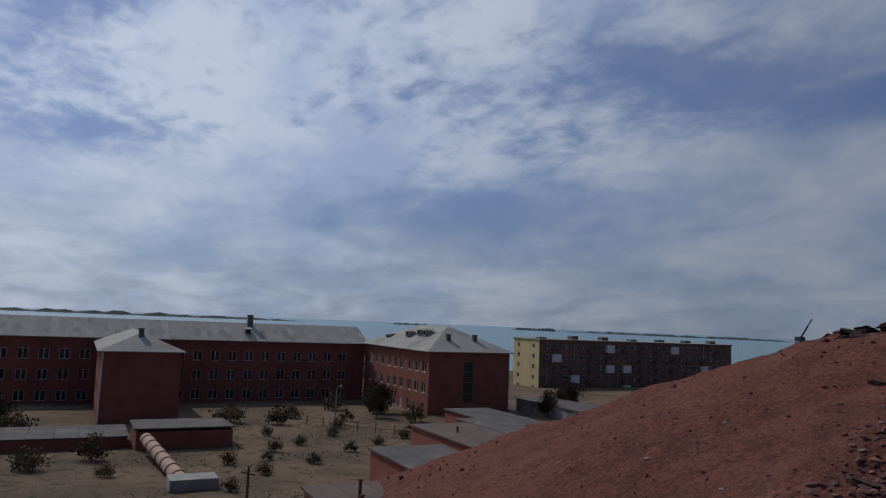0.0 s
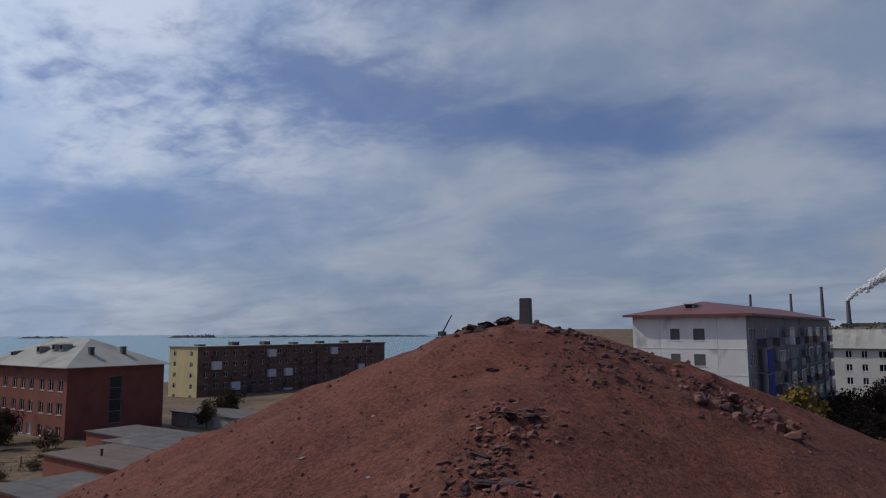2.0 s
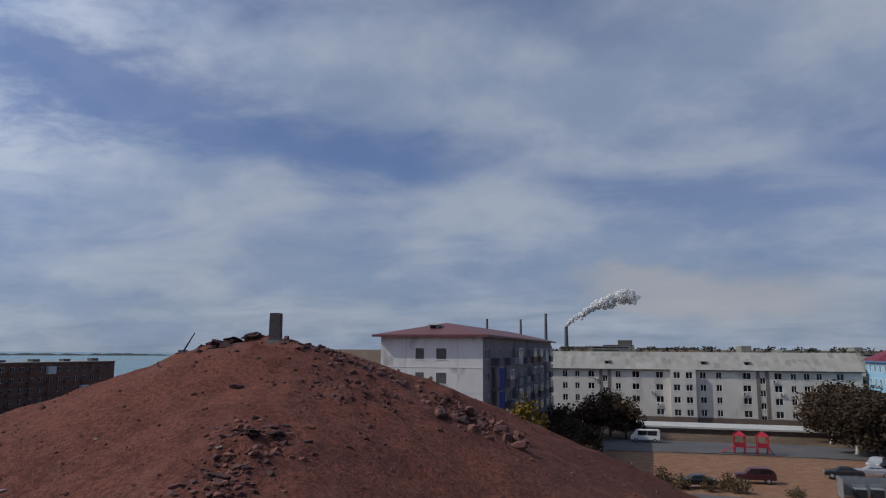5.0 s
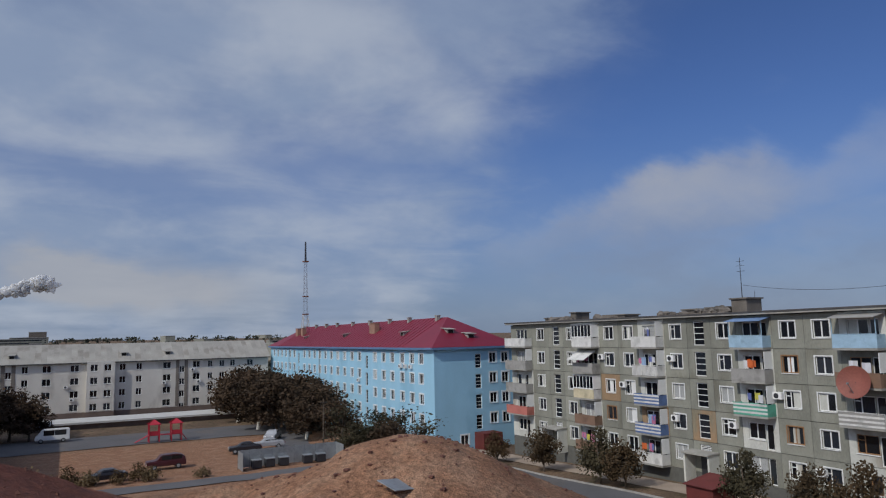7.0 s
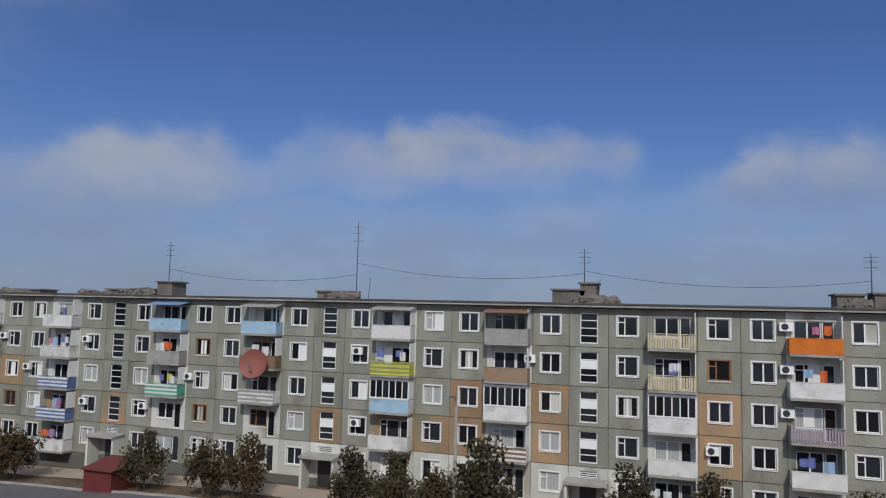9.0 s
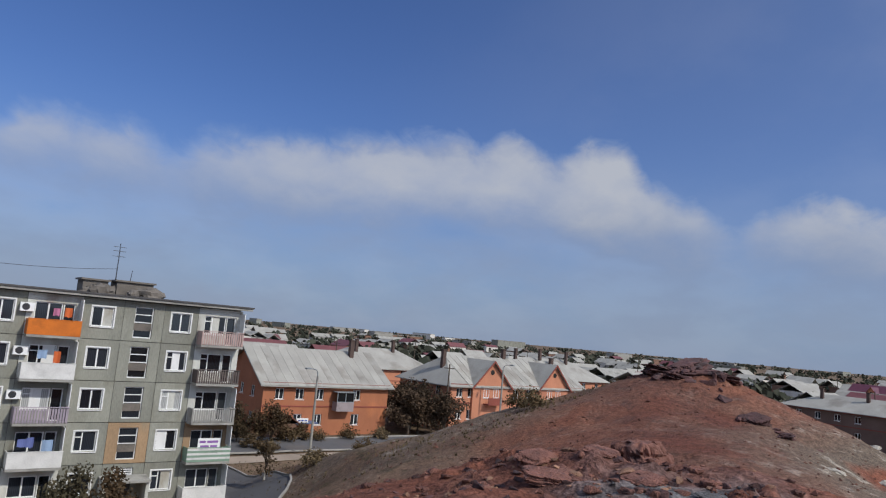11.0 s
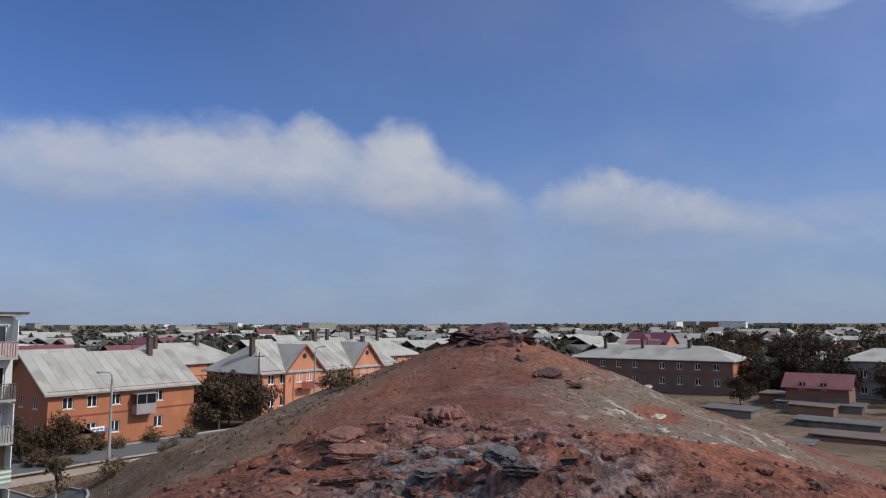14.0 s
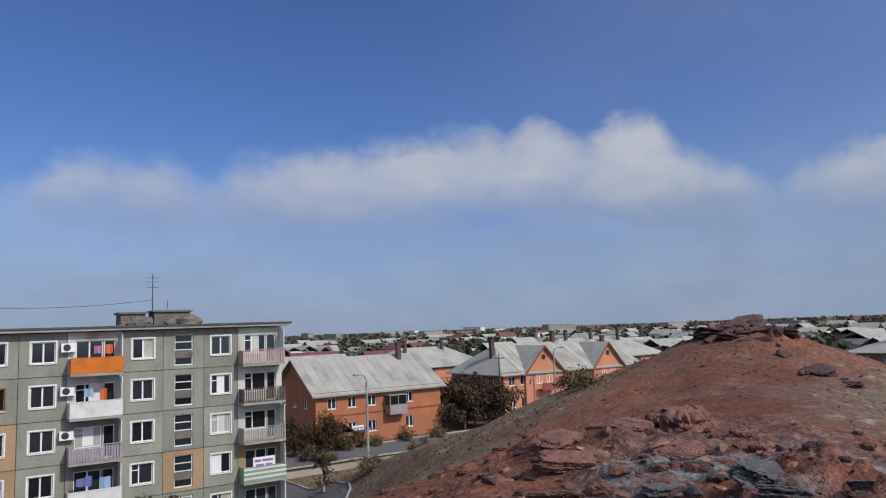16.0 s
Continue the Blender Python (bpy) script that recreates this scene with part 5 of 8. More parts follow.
hip_roof(g, 0, SL, 0, SD, 7.8, 4.2, 0.7, 9.0)
part("roof", g, school, material=ASBESTOS)
for u, y, z in ((14.0, 2.8, 10.2), (17.5, 3.6, 10.6), (20, 3.6, 10.6), (6.0, 2.2, 9.3)):
    dormer(school, I4, u, y, z)
for yy in (5.2, 10.5):
    chimney(school, I4, 26.5, yy, 9.0, 10.6, 0.7, 0.7, DARKCONC)
wing = thing("school_wing", pose(-137.2, -14.0, 0, 0, 0, 90), "long brick classroom wing with slate roof", "school")
ww = [(u, u + 1.6, t - 1.75, t) for u in [2.0 + 3.1 * k for k in range(20)] for t in (5.6, 2.1, -1.4)]
shell(wing, 66.4, 13.0, -6.5, 7.8, REDBRICK, {"front": ww})
add_windows(wing, I4, ww, glass=DARKGLASS, sill=False)
g = Geo()
gable_roof(g, 0, 66.4, 0, 13.0, 7.85, 3.0, 0.6)
rf = part("roof", g, wing, material=ASBESTOS)
sheets(rf, I4, -0.5, 66.9, -0.6, 6.5, 7.57, 10.85, ASBESTOS, 1.12)
chimney(wing, I4, 44, 5.5, 10.0, 12.4, 1.0, 1.0, DARKCONC)
dormer(wing, I4, 43, 1.8, 9.3)
left_w = thing("school_wing", pose(-137.0, 3.0, 0), "brick end wing with a hipped slate roof", "school")
lh = [(u, u + 1.5, t - 1.7, t) for u in (4, 8, 12, 16, 20, 24) for t in (5.2, 1.8, -1.6)]
shell(left_w, 30.0, 10.3, -5.0, 6.9, REDBRICK, {"front": lh})
add_windows(left_w, I4, lh, glass=DARKGLASS, sill=False)
g = Geo()
hip_roof(g, 0, 30, 0, 10.3, 7.0, 2.5, 0.6)
part("roof", g, left_w, material=ASBESTOS)
chimney(left_w, I4, 26.0, 5.0, 8.2, 10.0, 0.7, 0.7, DARKCONC)
part("downpipe", Geo().tube([(30.1, 0.1, 6.8), (30.1, 0.1, -4)], [0.09, 0.09], 6), left_w, material=WHITE)

# ---- far five-storey blocks by the lake ----
def far_block(x, y, rz, L, depth, z0, z1, m_side, m_end, label, end_cols, rows, seed):
    ob = thing("apartment_block", pose(x, y, 0, 0, 0, rz), label, "apartment building")
    st = (z1 - 0.9 - z0) / rows
    tops = [z1 - 1.1 - k * st for k in range(rows)]
    hs = [(u, u + 1.4, t - 1.3, t) for u in [2.0 + 3.2 * k for k in range(int((L - 3) / 3.2))] for t in tops]
    he = [(u, u + 1.2, t - 1.3, t) for u in end_cols for t in tops]
    for key, F, W, hh, mm in (("front", I4, L, hs, m_side), ("right", face_right(L), depth, [], m_side), ("back", face_back(L, depth), L, [], m_side), ("left", face_left(depth), depth, he, m_end)):
        g = Geo()
        wall_face(g, F, W, z0 - 2.5, z1, hh)
        part("wall", g, ob, material=mm)
    add_windows(ob, I4, hs, glass=DARKGLASS, sill=False)
    add_windows(ob, face_left(depth), he, glass=DARKGLASS, sill=False)
    part("roof", Geo().slab([(-0.3, -0.4, z1 + 0.25), (L + 0.3, -0.4, z1 + 0.25), (L + 0.3, depth + 0.4, z1 + 0.25), (-0.3, depth + 0.4, z1 + 0.25)], 0.24), ob, material=CONCRETE)
    rng = random.Random(seed)
    for k in range(7):
        u = 4 + k * (L - 8) / 6
        part("vent_shaft", Geo().box(u - 1.2, u + 1.2, 4, 6, z1 + 0.26, z1 + rng.uniform(0.6, 1.4)), ob, material=DARKCONC)
    for k in range(int(L / 6.4)):
        for t in tops:
            if rng.random() < 0.85:
                part("balcony", cached("far_balcony", lambda: Geo().box(0, 2.8, -0.9, -0.004, 0, 0.95).mesh("balcony", BROWNWALL)) if rng.random() < 0.8 else cached("far_balcony_pale", lambda: Geo().box(0, 2.8, -0.9, -0.004, 0, 2.2).mesh("balcony", WHITE)), ob, pose(4.3 + 6.4 * k, 0, t - 2.1))
    return ob


far_block(-164.5, 114.7, 90, 76, 13, -6.6, 8.8, BROWNWALL, TANWALL, "brown five-storey block with a yellow end wall", (2.0, 9.6), 5, 1)
far_block(-192.0, -62.0, 90, 62, 13, -7.2, 7.6, BROWNWALL, BROWNWALL, "brown five-storey block behind the school", (3.0, 8.0), 5, 2)
far_block(-215.0, 75.0, 90, 30, 13, -8.0, 4.6, BROWNWALL, TANWALL, "low brown block near the lake shore", (3.0, 8.0), 4, 3)

# ---- garages, boiler hut and pipe below the hill ----
def flat_hut(x0, x1, y0, y1, z0, z1, wall_m, roof_m, label, fall=0.3, doors=0):
    ob = thing("garage", Matrix(), label, "garage", "garages below the hill")
    part("wall", Geo().box(x0, x1, y0, y0 + 0.25, z0, z1).box(x0, x1, y1 - 0.25, y1, z0, z1).box(x0, x0 + 0.25, y0 + 0.25, y1 - 0.25, z0, z1).box(x1 - 0.25, x1, y0 + 0.25, y1 - 0.25, z0, z1), ob, material=wall_m)
    n = max(1, round((y1 - y0) / 2.4))
    for k in range(n):
        a, b = y0 - 0.2 + k * (y1 - y0 + 0.4) / n, y0 - 0.2 + (k + 1) * (y1 - y0 + 0.4) / n - 0.03
        part("roof_slab", Geo().slab([(x0 - 0.25, a, z1 + 0.15), (x1 + 0.25, a, z1 + 0.15 + fall), (x1 + 0.25, b, z1 + 0.15 + fall), (x0 - 0.25, b, z1 + 0.15)], 0.16), ob, material=roof_m)
    for k in range(doors):
        a = y0 + 0.8 + k * (y1 - y0) / doors
        part("door", Geo().box(x1, x1 + 0.05, a, a + 2.0, z0, z0 + 2.0), ob, material=REDSHED)
    return ob


GREYROOF = mat("weathered_flat_roof", (0.100, 0.088, 0.082), 0.97, 0.35, 0.5, 7, 0.3, stain=(0.155, 0.13, 0.115))
BROWNROOF = mat("brown_flat_roof", (0.125, 0.085, 0.07), 0.95, 0.25, 0.35, 6, 0.3, stain=(0.09, 0.065, 0.055))
flat_hut(-60, -48.5, 24, 31, -2.5, 1.3, REDBRICK, GREYROOF, "low brick garage with a weathered grey flat roof", 0.0)
flat_hut(-48, -38.5, 14.5, 23.4, -2.5, 1.2, REDBRICK, BROWNROOF, "low brick garage with a dark felt roof", 0.0)
flat_hut(-72, -57.5, 33.5, 40.5, -2.8, 1.3, REDBRICK, BROWNROOF, "low brick garage row with a brown roof", 0.0)
flat_hut(-76, -62, 41.4, 46.6, -2.8, 1.2, CONCRETE, GREYROOF, "concrete garage with pale slab roof", 0.0)
flat_hut(-92, -76, 48, 55, -3.6, 0.2, REDBRICK, GREYROOF, "small brick outbuilding beside the school", 0.0)
flat_hut(-110, -84, 72, 80, -4.4, -0.6, CONCRETE, GREYROOF, "long pale roofed store below the hill", 0.0)
flat_hut(-91, -83, 6.3, 16.4, -3.2, -0.2, REDBRICK, GREYROOF, "brick boiler hut with a broken slab roof", 0.25)
flat_hut(-93, -85, -16, 5.6, -3.2, -1.0, REDBRICK, GREYROOF, "long low brick shed with slab roof", 0.0)
for x, y, z, h in ((-44, 17, 1.35, 1.1), (-45.5, 20.5, 1.35, 0.8), (-52, 28, 1.45, 0.5), (-41, 16, 1.35, 0.9), (-66, 36, 1.45, 0.5)):
    thing("vent_pipe", pose(x, y, z), "short rusty vent pipe on a garage roof", "pipe", "roof vent pipes", data=Geo().tube([(0, 0, -0.1), (0, 0, h)], [0.12, 0.12], 8).tube([(0, 0, h + 0.02), (0, 0, h + 0.14)], [0.2, 0.14], 8).mesh("vent_pipe", RUST))
pipe = thing("water_pipe", Matrix(), "large pale pipe with iron bands running to a pit", "pipe")
pts = [Vector((-80.4, 7.1, -0.5)), Vector((-63.2, 8.6, -1.2))]
part("tube", Geo().tube([tuple(p) for p in pts], [0.62, 0.62], 18), pipe, material=mat("pale_pipe", (0.42, 0.27, 0.20), 0.8, 0.2, 0.8, 8, 0.2))
for k in range(7):
    p = pts[0].lerp(pts[1], (k + 0.5) / 7)
    d = (pts[1] - pts[0]).normalized() * 0.12
    part("band", Geo().tube([tuple(p - d), tuple(p + d)], [0.68, 0.68], 18), pipe, material=RUST)
part("chamber", Geo().box(-63.4, -61.0, 7.4, 11.2, -2.4, -0.6), pipe, material=CONCRETE)

# ---- orange two-storey houses on the street ----
SOOT = mat("sooty_brick", (0.085, 0.055, 0.045), 0.95, 0.3, 1.2, 12, 0.3)


def low_house(x, y, rz, L, depth, z0, eave, rise, wall_m, label, cols, gables=(), roof_m=ASBESTOS, hip=False, chim=(), sides=True, hip_run=0.0):
    ob = thing("house", pose(x, y, 0, 0, 0, rz), label, "house")
    hs = [(u, u + 1.05, z0 + 4.0, z0 + 5.2) for u in cols] + [(u, u + 1.05, z0 + 1.1, z0 + 2.35) for u in cols]
    he = [(u, u + 1.05, z, z + 1.2) for u in (2.2, 5.4, 8.6) for z in (z0 + 1.1, z0 + 4.0) if u < depth - 2] if sides else []
    shell(ob, L, depth, z0 - 1.5, eave, wall_m, {"front": hs, "left": he})
    add_windows(ob, I4, hs, glass=DARKGLASS)
    add_windows(ob, face_left(depth), he, glass=DARKGLASS)
    part("string_course", Geo().box(-0.04, L + 0.04, -0.06, -0.003, z0 + 3.15, z0 + 3.3), ob, material=BRICK_TRIM)
    part("cornice", Geo().box(-0.15, L + 0.15, -0.2, -0.003, eave - 0.3, eave - 0.02), ob, material=BRICK_TRIM)
    g = Geo()
    if hip:
        hip_roof(g, 0, L, 0, depth, eave, rise, 0.6)
        part("roof", g, ob, material=roof_m)
    else:
        k = rise / (depth / 2)
        if hip_run:
            zz, ym, top = eave - 0.6 * k, depth / 2, eave + rise
            g.slab([(-0.6, -0.6, zz), (L + 0.6, -0.6, zz), (L + 0.6, ym, top), (hip_run, ym, top)], 0.12)
            g.slab([(hip_run, ym, top), (L + 0.6, ym, top), (L + 0.6, depth + 0.6, zz), (-0.6, depth + 0.6, zz)], 0.12)
            g.slab([(-0.6, depth + 0.6, zz), (-0.6, -0.6, zz), (hip_run, ym, top)], 0.12)
        else:
            gable_roof(g, 0, L, 0, depth, eave, rise, 0.6)
        rf = part("roof", g, ob, material=roof_m)
        sheets(rf, I4, hip_run - 0.55, L + 0.55, -0.6, depth / 2, eave - 0.6 * k, eave + rise, roof_m, 1.12)
        for xx, sgn in ((-0.002, -1), (L + 0.002, 1)):
            if hip_run and sgn < 0:
                continue
            part("gable_wall", Geo().poly([(xx, 0, eave), (xx, depth, eave), (xx, depth / 2, eave + rise - 0.2)][::-sgn]), ob, material=wall_m)
    for a, b, rz_ in gables:
        c, h = (a + b) / 2, eave + rz_
        gw_ = part("gable_wall", Geo().poly([(a, -0.35, z0 - 1.0), (b, -0.35, z0 - 1.0), (b, -0.35, eave - 0.2), (c, -0.35, h - 0.15), (a, -0.35, eave - 0.2)]).box(a, a + 0.05, -0.349, 0, z0 - 1, eave - 0.2).box(b - 0.05, b, -0.349, 0, z0 - 1, eave - 0.2), ob, material=wall_m)
        back = depth / 2 * (rz_ / rise)
        part("gable_roof", Geo().slab([(a - 0.5, -0.75, eave - 0.55), (c, -0.75, h), (c, back, h), (a - 0.5, 0.3, eave - 0.55)][::-1], 0.12).slab([(c, -0.75, h), (b + 0.5, -0.75, eave - 0.55), (b + 0.5, 0.3, eave - 0.55), (c, back, h)][::-1], 0.12), gw_, material=roof_m)
        part("verge_board", Geo().slab([(a - 0.5, -0.80, eave - 0.5), (c, -0.80, h + 0.03), (c, -0.72, h + 0.03), (a - 0.5, -0.72, eave - 0.5)][::-1], 0.28).slab([(c, -0.80, h + 0.03), (b + 0.5, -0.80, eave - 0.5), (b + 0.5, -0.72, eave - 0.5), (c, -0.72, h + 0.03)][::-1], 0.28), gw_, material=BRICK_TRIM)
        part("round_window", Geo().tube([(c, -0.36, h - 1.6), (c, -0.40, h - 1.6)], [0.35, 0.35], 16), gw_, material=BARE)
        for q in (-0.9, 0.9):
            window(ob, pose(0, -0.36, 0), c + q - 0.5, z0 + 4.0, 1.0, 1.2, "two", deep=-0.02)
        part("balcony", Geo().box(c - 1.3, c + 1.3, -1.4, -0.36, z0 + 3.1, z0 + 3.25).box(c - 1.3, c + 1.3, -1.4, -1.32, z0 + 3.252, z0 + 4.1), gw_, material=BRICK_TRIM)
    for u, v, h in chim:
        chimney(ob, I4, u, v, eave + 0.6, h, 0.55, 0.55, SOOT)
    return ob


h1 = low_house(74.0, -35.5, -90, 16.5, 12, 0.95, 6.85, 3.6, ORANGE, "orange two-storey house with a grey slate roof", (1.45, 3.95, 6.5, 11.5), chim=((13.6, 5.0, 11.9),))
bal = part("balcony", Geo().box(8.8, 11.1, -1.1, -0.004, 3.75, 3.9).box(8.8, 11.1, -1.1, -1.04, 3.902, 4.8).box(8.8, 8.86, -1.038, -0.01, 3.902, 4.8).box(11.04, 11.1, -1.038, -0.01, 3.902, 4.8), h1, material=paint((0.30, 0.25, 0.25)))
part("glazing", Geo().box(8.8, 11.1, -1.1, -1.04, 4.81, 4.88).box(8.8, 8.88, -1.1, -1.04, 4.88, 5.9).box(11.02, 11.1, -1.1, -1.04, 4.88, 5.9).box(9.9, 9.98, -1.1, -1.04, 4.88, 5.9).box(8.7, 11.2, -1.25, -0.004, 5.91, 6.0), bal, material=GALV)
part("pane", Geo().box(8.88, 11.0, -1.08, -1.06, 4.88, 5.9), bal, material=DARKGLASS)
porch = thing("shop_porch", h1.matrix_basis.copy(), "small white-signed shop porch with dark roof", "porch")
part("wall", Geo().box(0.5, 3.2, -2.6, -0.01, -0.3, 2.6), porch, material=BROWNWALL)
part("roof", Geo().slab([(0.2, -2.9, 2.7), (1.85, -2.9, 3.7), (1.85, 0, 3.7), (0.2, 0, 2.7)][::-1], 0.12).slab([(1.85, -2.9, 3.7), (3.5, -2.9, 2.7), (3.5, 0, 2.7), (1.85, 0, 3.7)][::-1], 0.12), porch, material=RUST)
part("canopy", Geo().box(3.4, 6.2, -1.8, -0.01, 2.45, 2.6), porch, material=paint((0.10, 0.13, 0.22)))
part("sign", Geo().box(3.5, 4.9, -1.9, -1.82, 2.62, 3.1), porch, material=PLASTIC)
for k in range(3):
    part("sign_bar", Geo().box(3.65 + 0.4 * k, 3.95 + 0.4 * k, -1.925, -1.902, 2.78, 2.92), porch, material=paint((0.05, 0.08, 0.3)))
h2 = low_house(74.0, -62.0, -90, 26.0, 12, 1.6, 7.4, 3.5, PINK, "salmon two-storey house with two street gables", (1.0, 3.0, 11.4, 14.0, 24.2), gables=((3.6, 10.2, 3.3), (16.4, 22.4, 3.3)), hip_run=3.4, chim=((1.8, 4.5, 11.6), (14.5, 6.0, 12.2), (24, 5.0, 11.4)))
part("bay_window", Geo().box(4.6, 8.6, -1.5, -0.36, 0.0, 3.0), h2, material=paint((0.42, 0.38, 0.33)))
low_house(100.0, -96.0, -90, 30.0, 13, 1.0, 6.6, 4.0, PINK, "two-storey house with pale hipped roof", (3, 6, 9, 14, 18, 22, 26), hip=True, chim=((6, 4, 12.2), (14, 5, 12.4), (22, 5, 12.2)))
low_house(112.0, -66.0, -90, 22.0, 12, 1.0, 6.4, 3.6, PINK, "two-storey house with pale roof behind trees", (3, 6, 9, 14, 18), hip=True, chim=((6, 4, 11.4), (15, 5, 11.6)))
low_house(104.0, -30.0, -90, 26.0, 12, 1.0, 6.6, 3.2, ORANGE, "orange house with a long slate roof", (3, 6, 9, 14, 18), chim=((6, 4, 11.0),))
# wall colour darkened to carry the shade on the front
h3 = low_house(69.5, -141.0, 180, 33.0, 12, 0.4, 6.2, 2.6, mat("shaded_render", (0.15, 0.095, 0.075), 0.9, 0.2, 0.5, 10, 0.2), "long two-storey house, walls darkened for shade, pale hipped roof", (3, 6.5, 10, 13.5, 19, 22.5, 26, 29.5), hip=True, chim=((6, 4, 9.8), (14, 4.5, 9.9), (23.5, 5, 9.9)))
# the sunlit end is set apart in undarkened orange
part("end_wall", Geo().box(33.01, 33.05, 0.2, 11.8, 0.5, 6.0), h3, material=ORANGE)
low_house(84.0, -205.0, 180, 12.0, 10, 1.0, 7.4, 3.0, PINK, "house with a plum metal roof and white gable", (2, 8), roof_m=PURPLE, gables=((4, 8, 2.6),))
low_house(20.0, -150.0, 180, 20, 10, -0.4, 6.5, 2.2, mat("grey_render", (0.24, 0.22, 0.20), 0.9, 0.2, 0.5, 10, 0.2), "grey two-storey house with a pale slate roof", (3, 6, 9, 12, 15), roof_m=ASBESTOS, hip=True)
low_house(25.0, -128.0, 180, 9, 7, -1.2, 3.4, 1.8, BROWNWALL, "small house with a maroon metal roof", (2, 5), roof_m=MAROON, sides=False)
for x0, x1, y0, y1, z1, c in ((20, 30, -139, -132, 1.2, 0), (14, 26, -131, -125, 0.8, 1), (17, 23, -124, -119.5, 1.0, 0), (10, 20, -112, -107, 0.4, 1), (6, 16, -101, -96, 0.2, 0), (15, 22, -94, -90, 0.0, 1), (4, 12, -88, -84, -0.6, 0), (26, 33, -116, -110, 0.8, 1)):
    flat_hut(x0, x1, y0, y1, -2.0, z1, (BROWNWALL, DARKCONC)[c], (BROWNROOF, GREYROOF)[c], "low shed with a flat felt roof", 0.2)

# ---- roads and yards ----
def ribbon(name, pts, width, material, lift, label, step=1.5, kerb=False):
    """A strip laid along a smooth line on the ground."""
    P = [Vector((*p, 0)) for p in pts]
    line = []
    for i in range(len(P) - 1):
        p0, p1, p2, p3 = P[max(i - 1, 0)], P[i], P[i + 1], P[min(i + 2, len(P) - 1)]
        n = max(2, int((p2 - p1).length / step))
        for k in range(n):
            t = k / n
            line.append(0.5 * ((2 * p1) + (p2 - p0) * t + (2 * p0 - 5 * p1 + 4 * p2 - p3) * t * t + (3 * p1 - p0 - 3 * p2 + p3) * t ** 3))
    line.append(P[-1])
    g, across = Geo(), 5
    rows = []
    for i, p in enumerate(line):
        d = (line[min(i + 1, len(line) - 1)] - line[max(i - 1, 0)]).normalized()
        s = Vector((-d.y, d.x, 0))
        row = []
        for k in range(across):
            q = p + s * width * (k / (across - 1) - 0.5)
            row.append((q.x, q.y, height(q.x, q.y) + lift))
        rows.append(row)
    for i in range(len(rows) - 1):
        for k in range(across - 1):
            a, b, c, d = rows[i][k], rows[i][k + 1], rows[i + 1][k + 1], rows[i + 1][k]
            g.quad(b, a, d, c)
    ob = tagged(new(name, g.mesh(name, material, True)), label, name, kind="structure")
    if kerb:
        for side in (0, across - 1):
            kg = Geo()
            for i in range(0, len(rows) - 1):
                a, b = Vector(rows[i][side]), Vector(rows[i + 1][side])
                o = (Vector(rows[i][side]) - Vector(rows[i][across - 1 - side])).normalized() * 0.16
                o.z = 0
                kg.quad(tuple(a + Vector((0, 0, 0.14))), tuple(b + Vector((0, 0, 0.14))), tuple(b + o + Vector((0, 0, 0.14))), tuple(a + o + Vector((0, 0, 0.14))))
                kg.quad(tuple(a), tuple(b), tuple(b + Vector((0, 0, 0.14))), tuple(a + Vector((0, 0, 0.14))))
                kg.quad(tuple(b + o), tuple(a + o), tuple(a + o + Vector((0, 0, 0.14))), tuple(b + o + Vector((0, 0, 0.14))))
            part("kerb", kg, ob, material=KERB)
    return ob


ribbon("road", [(41.2, 84), (41.2, 60), (41.2, 30), (41.2, 0), (41.6, -12), (44.6, -20.5), (50.5, -25.0), (58, -25.2), (66, -24)], 5.2, ASPHALT, 0.10, "grey asphalt yard road with pale kerbs", kerb=True)
ribbon("road", [(68.5, 10), (68.5, -25), (68.5, -60), (68.5, -110), (66, -170)], 5.5, ASPHALT, 0.13, "worn asphalt street before the houses", kerb=True)
ribbon("road", [(-22, 80.5), (0, 80.5), (20, 80.8), (41, 82)], 4.5, ASPHALT, 0.09, "grey asphalt lane across the yard")
ribbon("road", [(-8, 126), (10, 127), (30, 127), (38, 124)], 15.0, ASPHALT, 0.08, "dark asphalt strip by the playground", 3)
ribbon("road", [(38, 124), (31, 104), (34, 88)], 5.0, ASPHALT, 0.11, "asphalt drive beside the trees", 3)
ribbon("pavement", [(48.7, 82), (48.7, 40), (48.7, 0), (48.9, -20)], 3.2, PAVING, 0.06, "dusty pale pavement before the block", 2.5)
ribbon("pavement", [(64.0, 5), (64.0, -28), (64.2, -60)], 2.2, PAVING, 0.06, "dusty pale footpath along the street", 2.5)

# ---- trees and bushes ----
def leaf_cloud(rng, centres, n, size):
    """Many small crossed leaves scattered in clumps (x, y, z, r)."""
    g = Geo()
    for _ in range(n):
        cx, cy, cz, cr = rng.choice(centres)
        d = Vector((rng.gauss(0, 1), rng.gauss(0, 1), rng.gauss(0, 0.85))).normalized() * cr * (rng.random() ** 0.4)
        p = Vector((cx, cy, cz)) + d
        a = Vector((rng.gauss(0, 1), rng.gauss(0, 1), rng.gauss(0, 1))).normalized()
        b = a.orthogonal().normalized()
        b = (b * math.cos(p.x * 9) + a.cross(b) * math.sin(p.x * 9))
        s = size * rng.uniform(0.6, 1.3)
        a, b = a * s, b * s * 0.6
        g.quad(tuple(p - a), tuple(p - b), tuple(p + a), tuple(p + b))
    return g


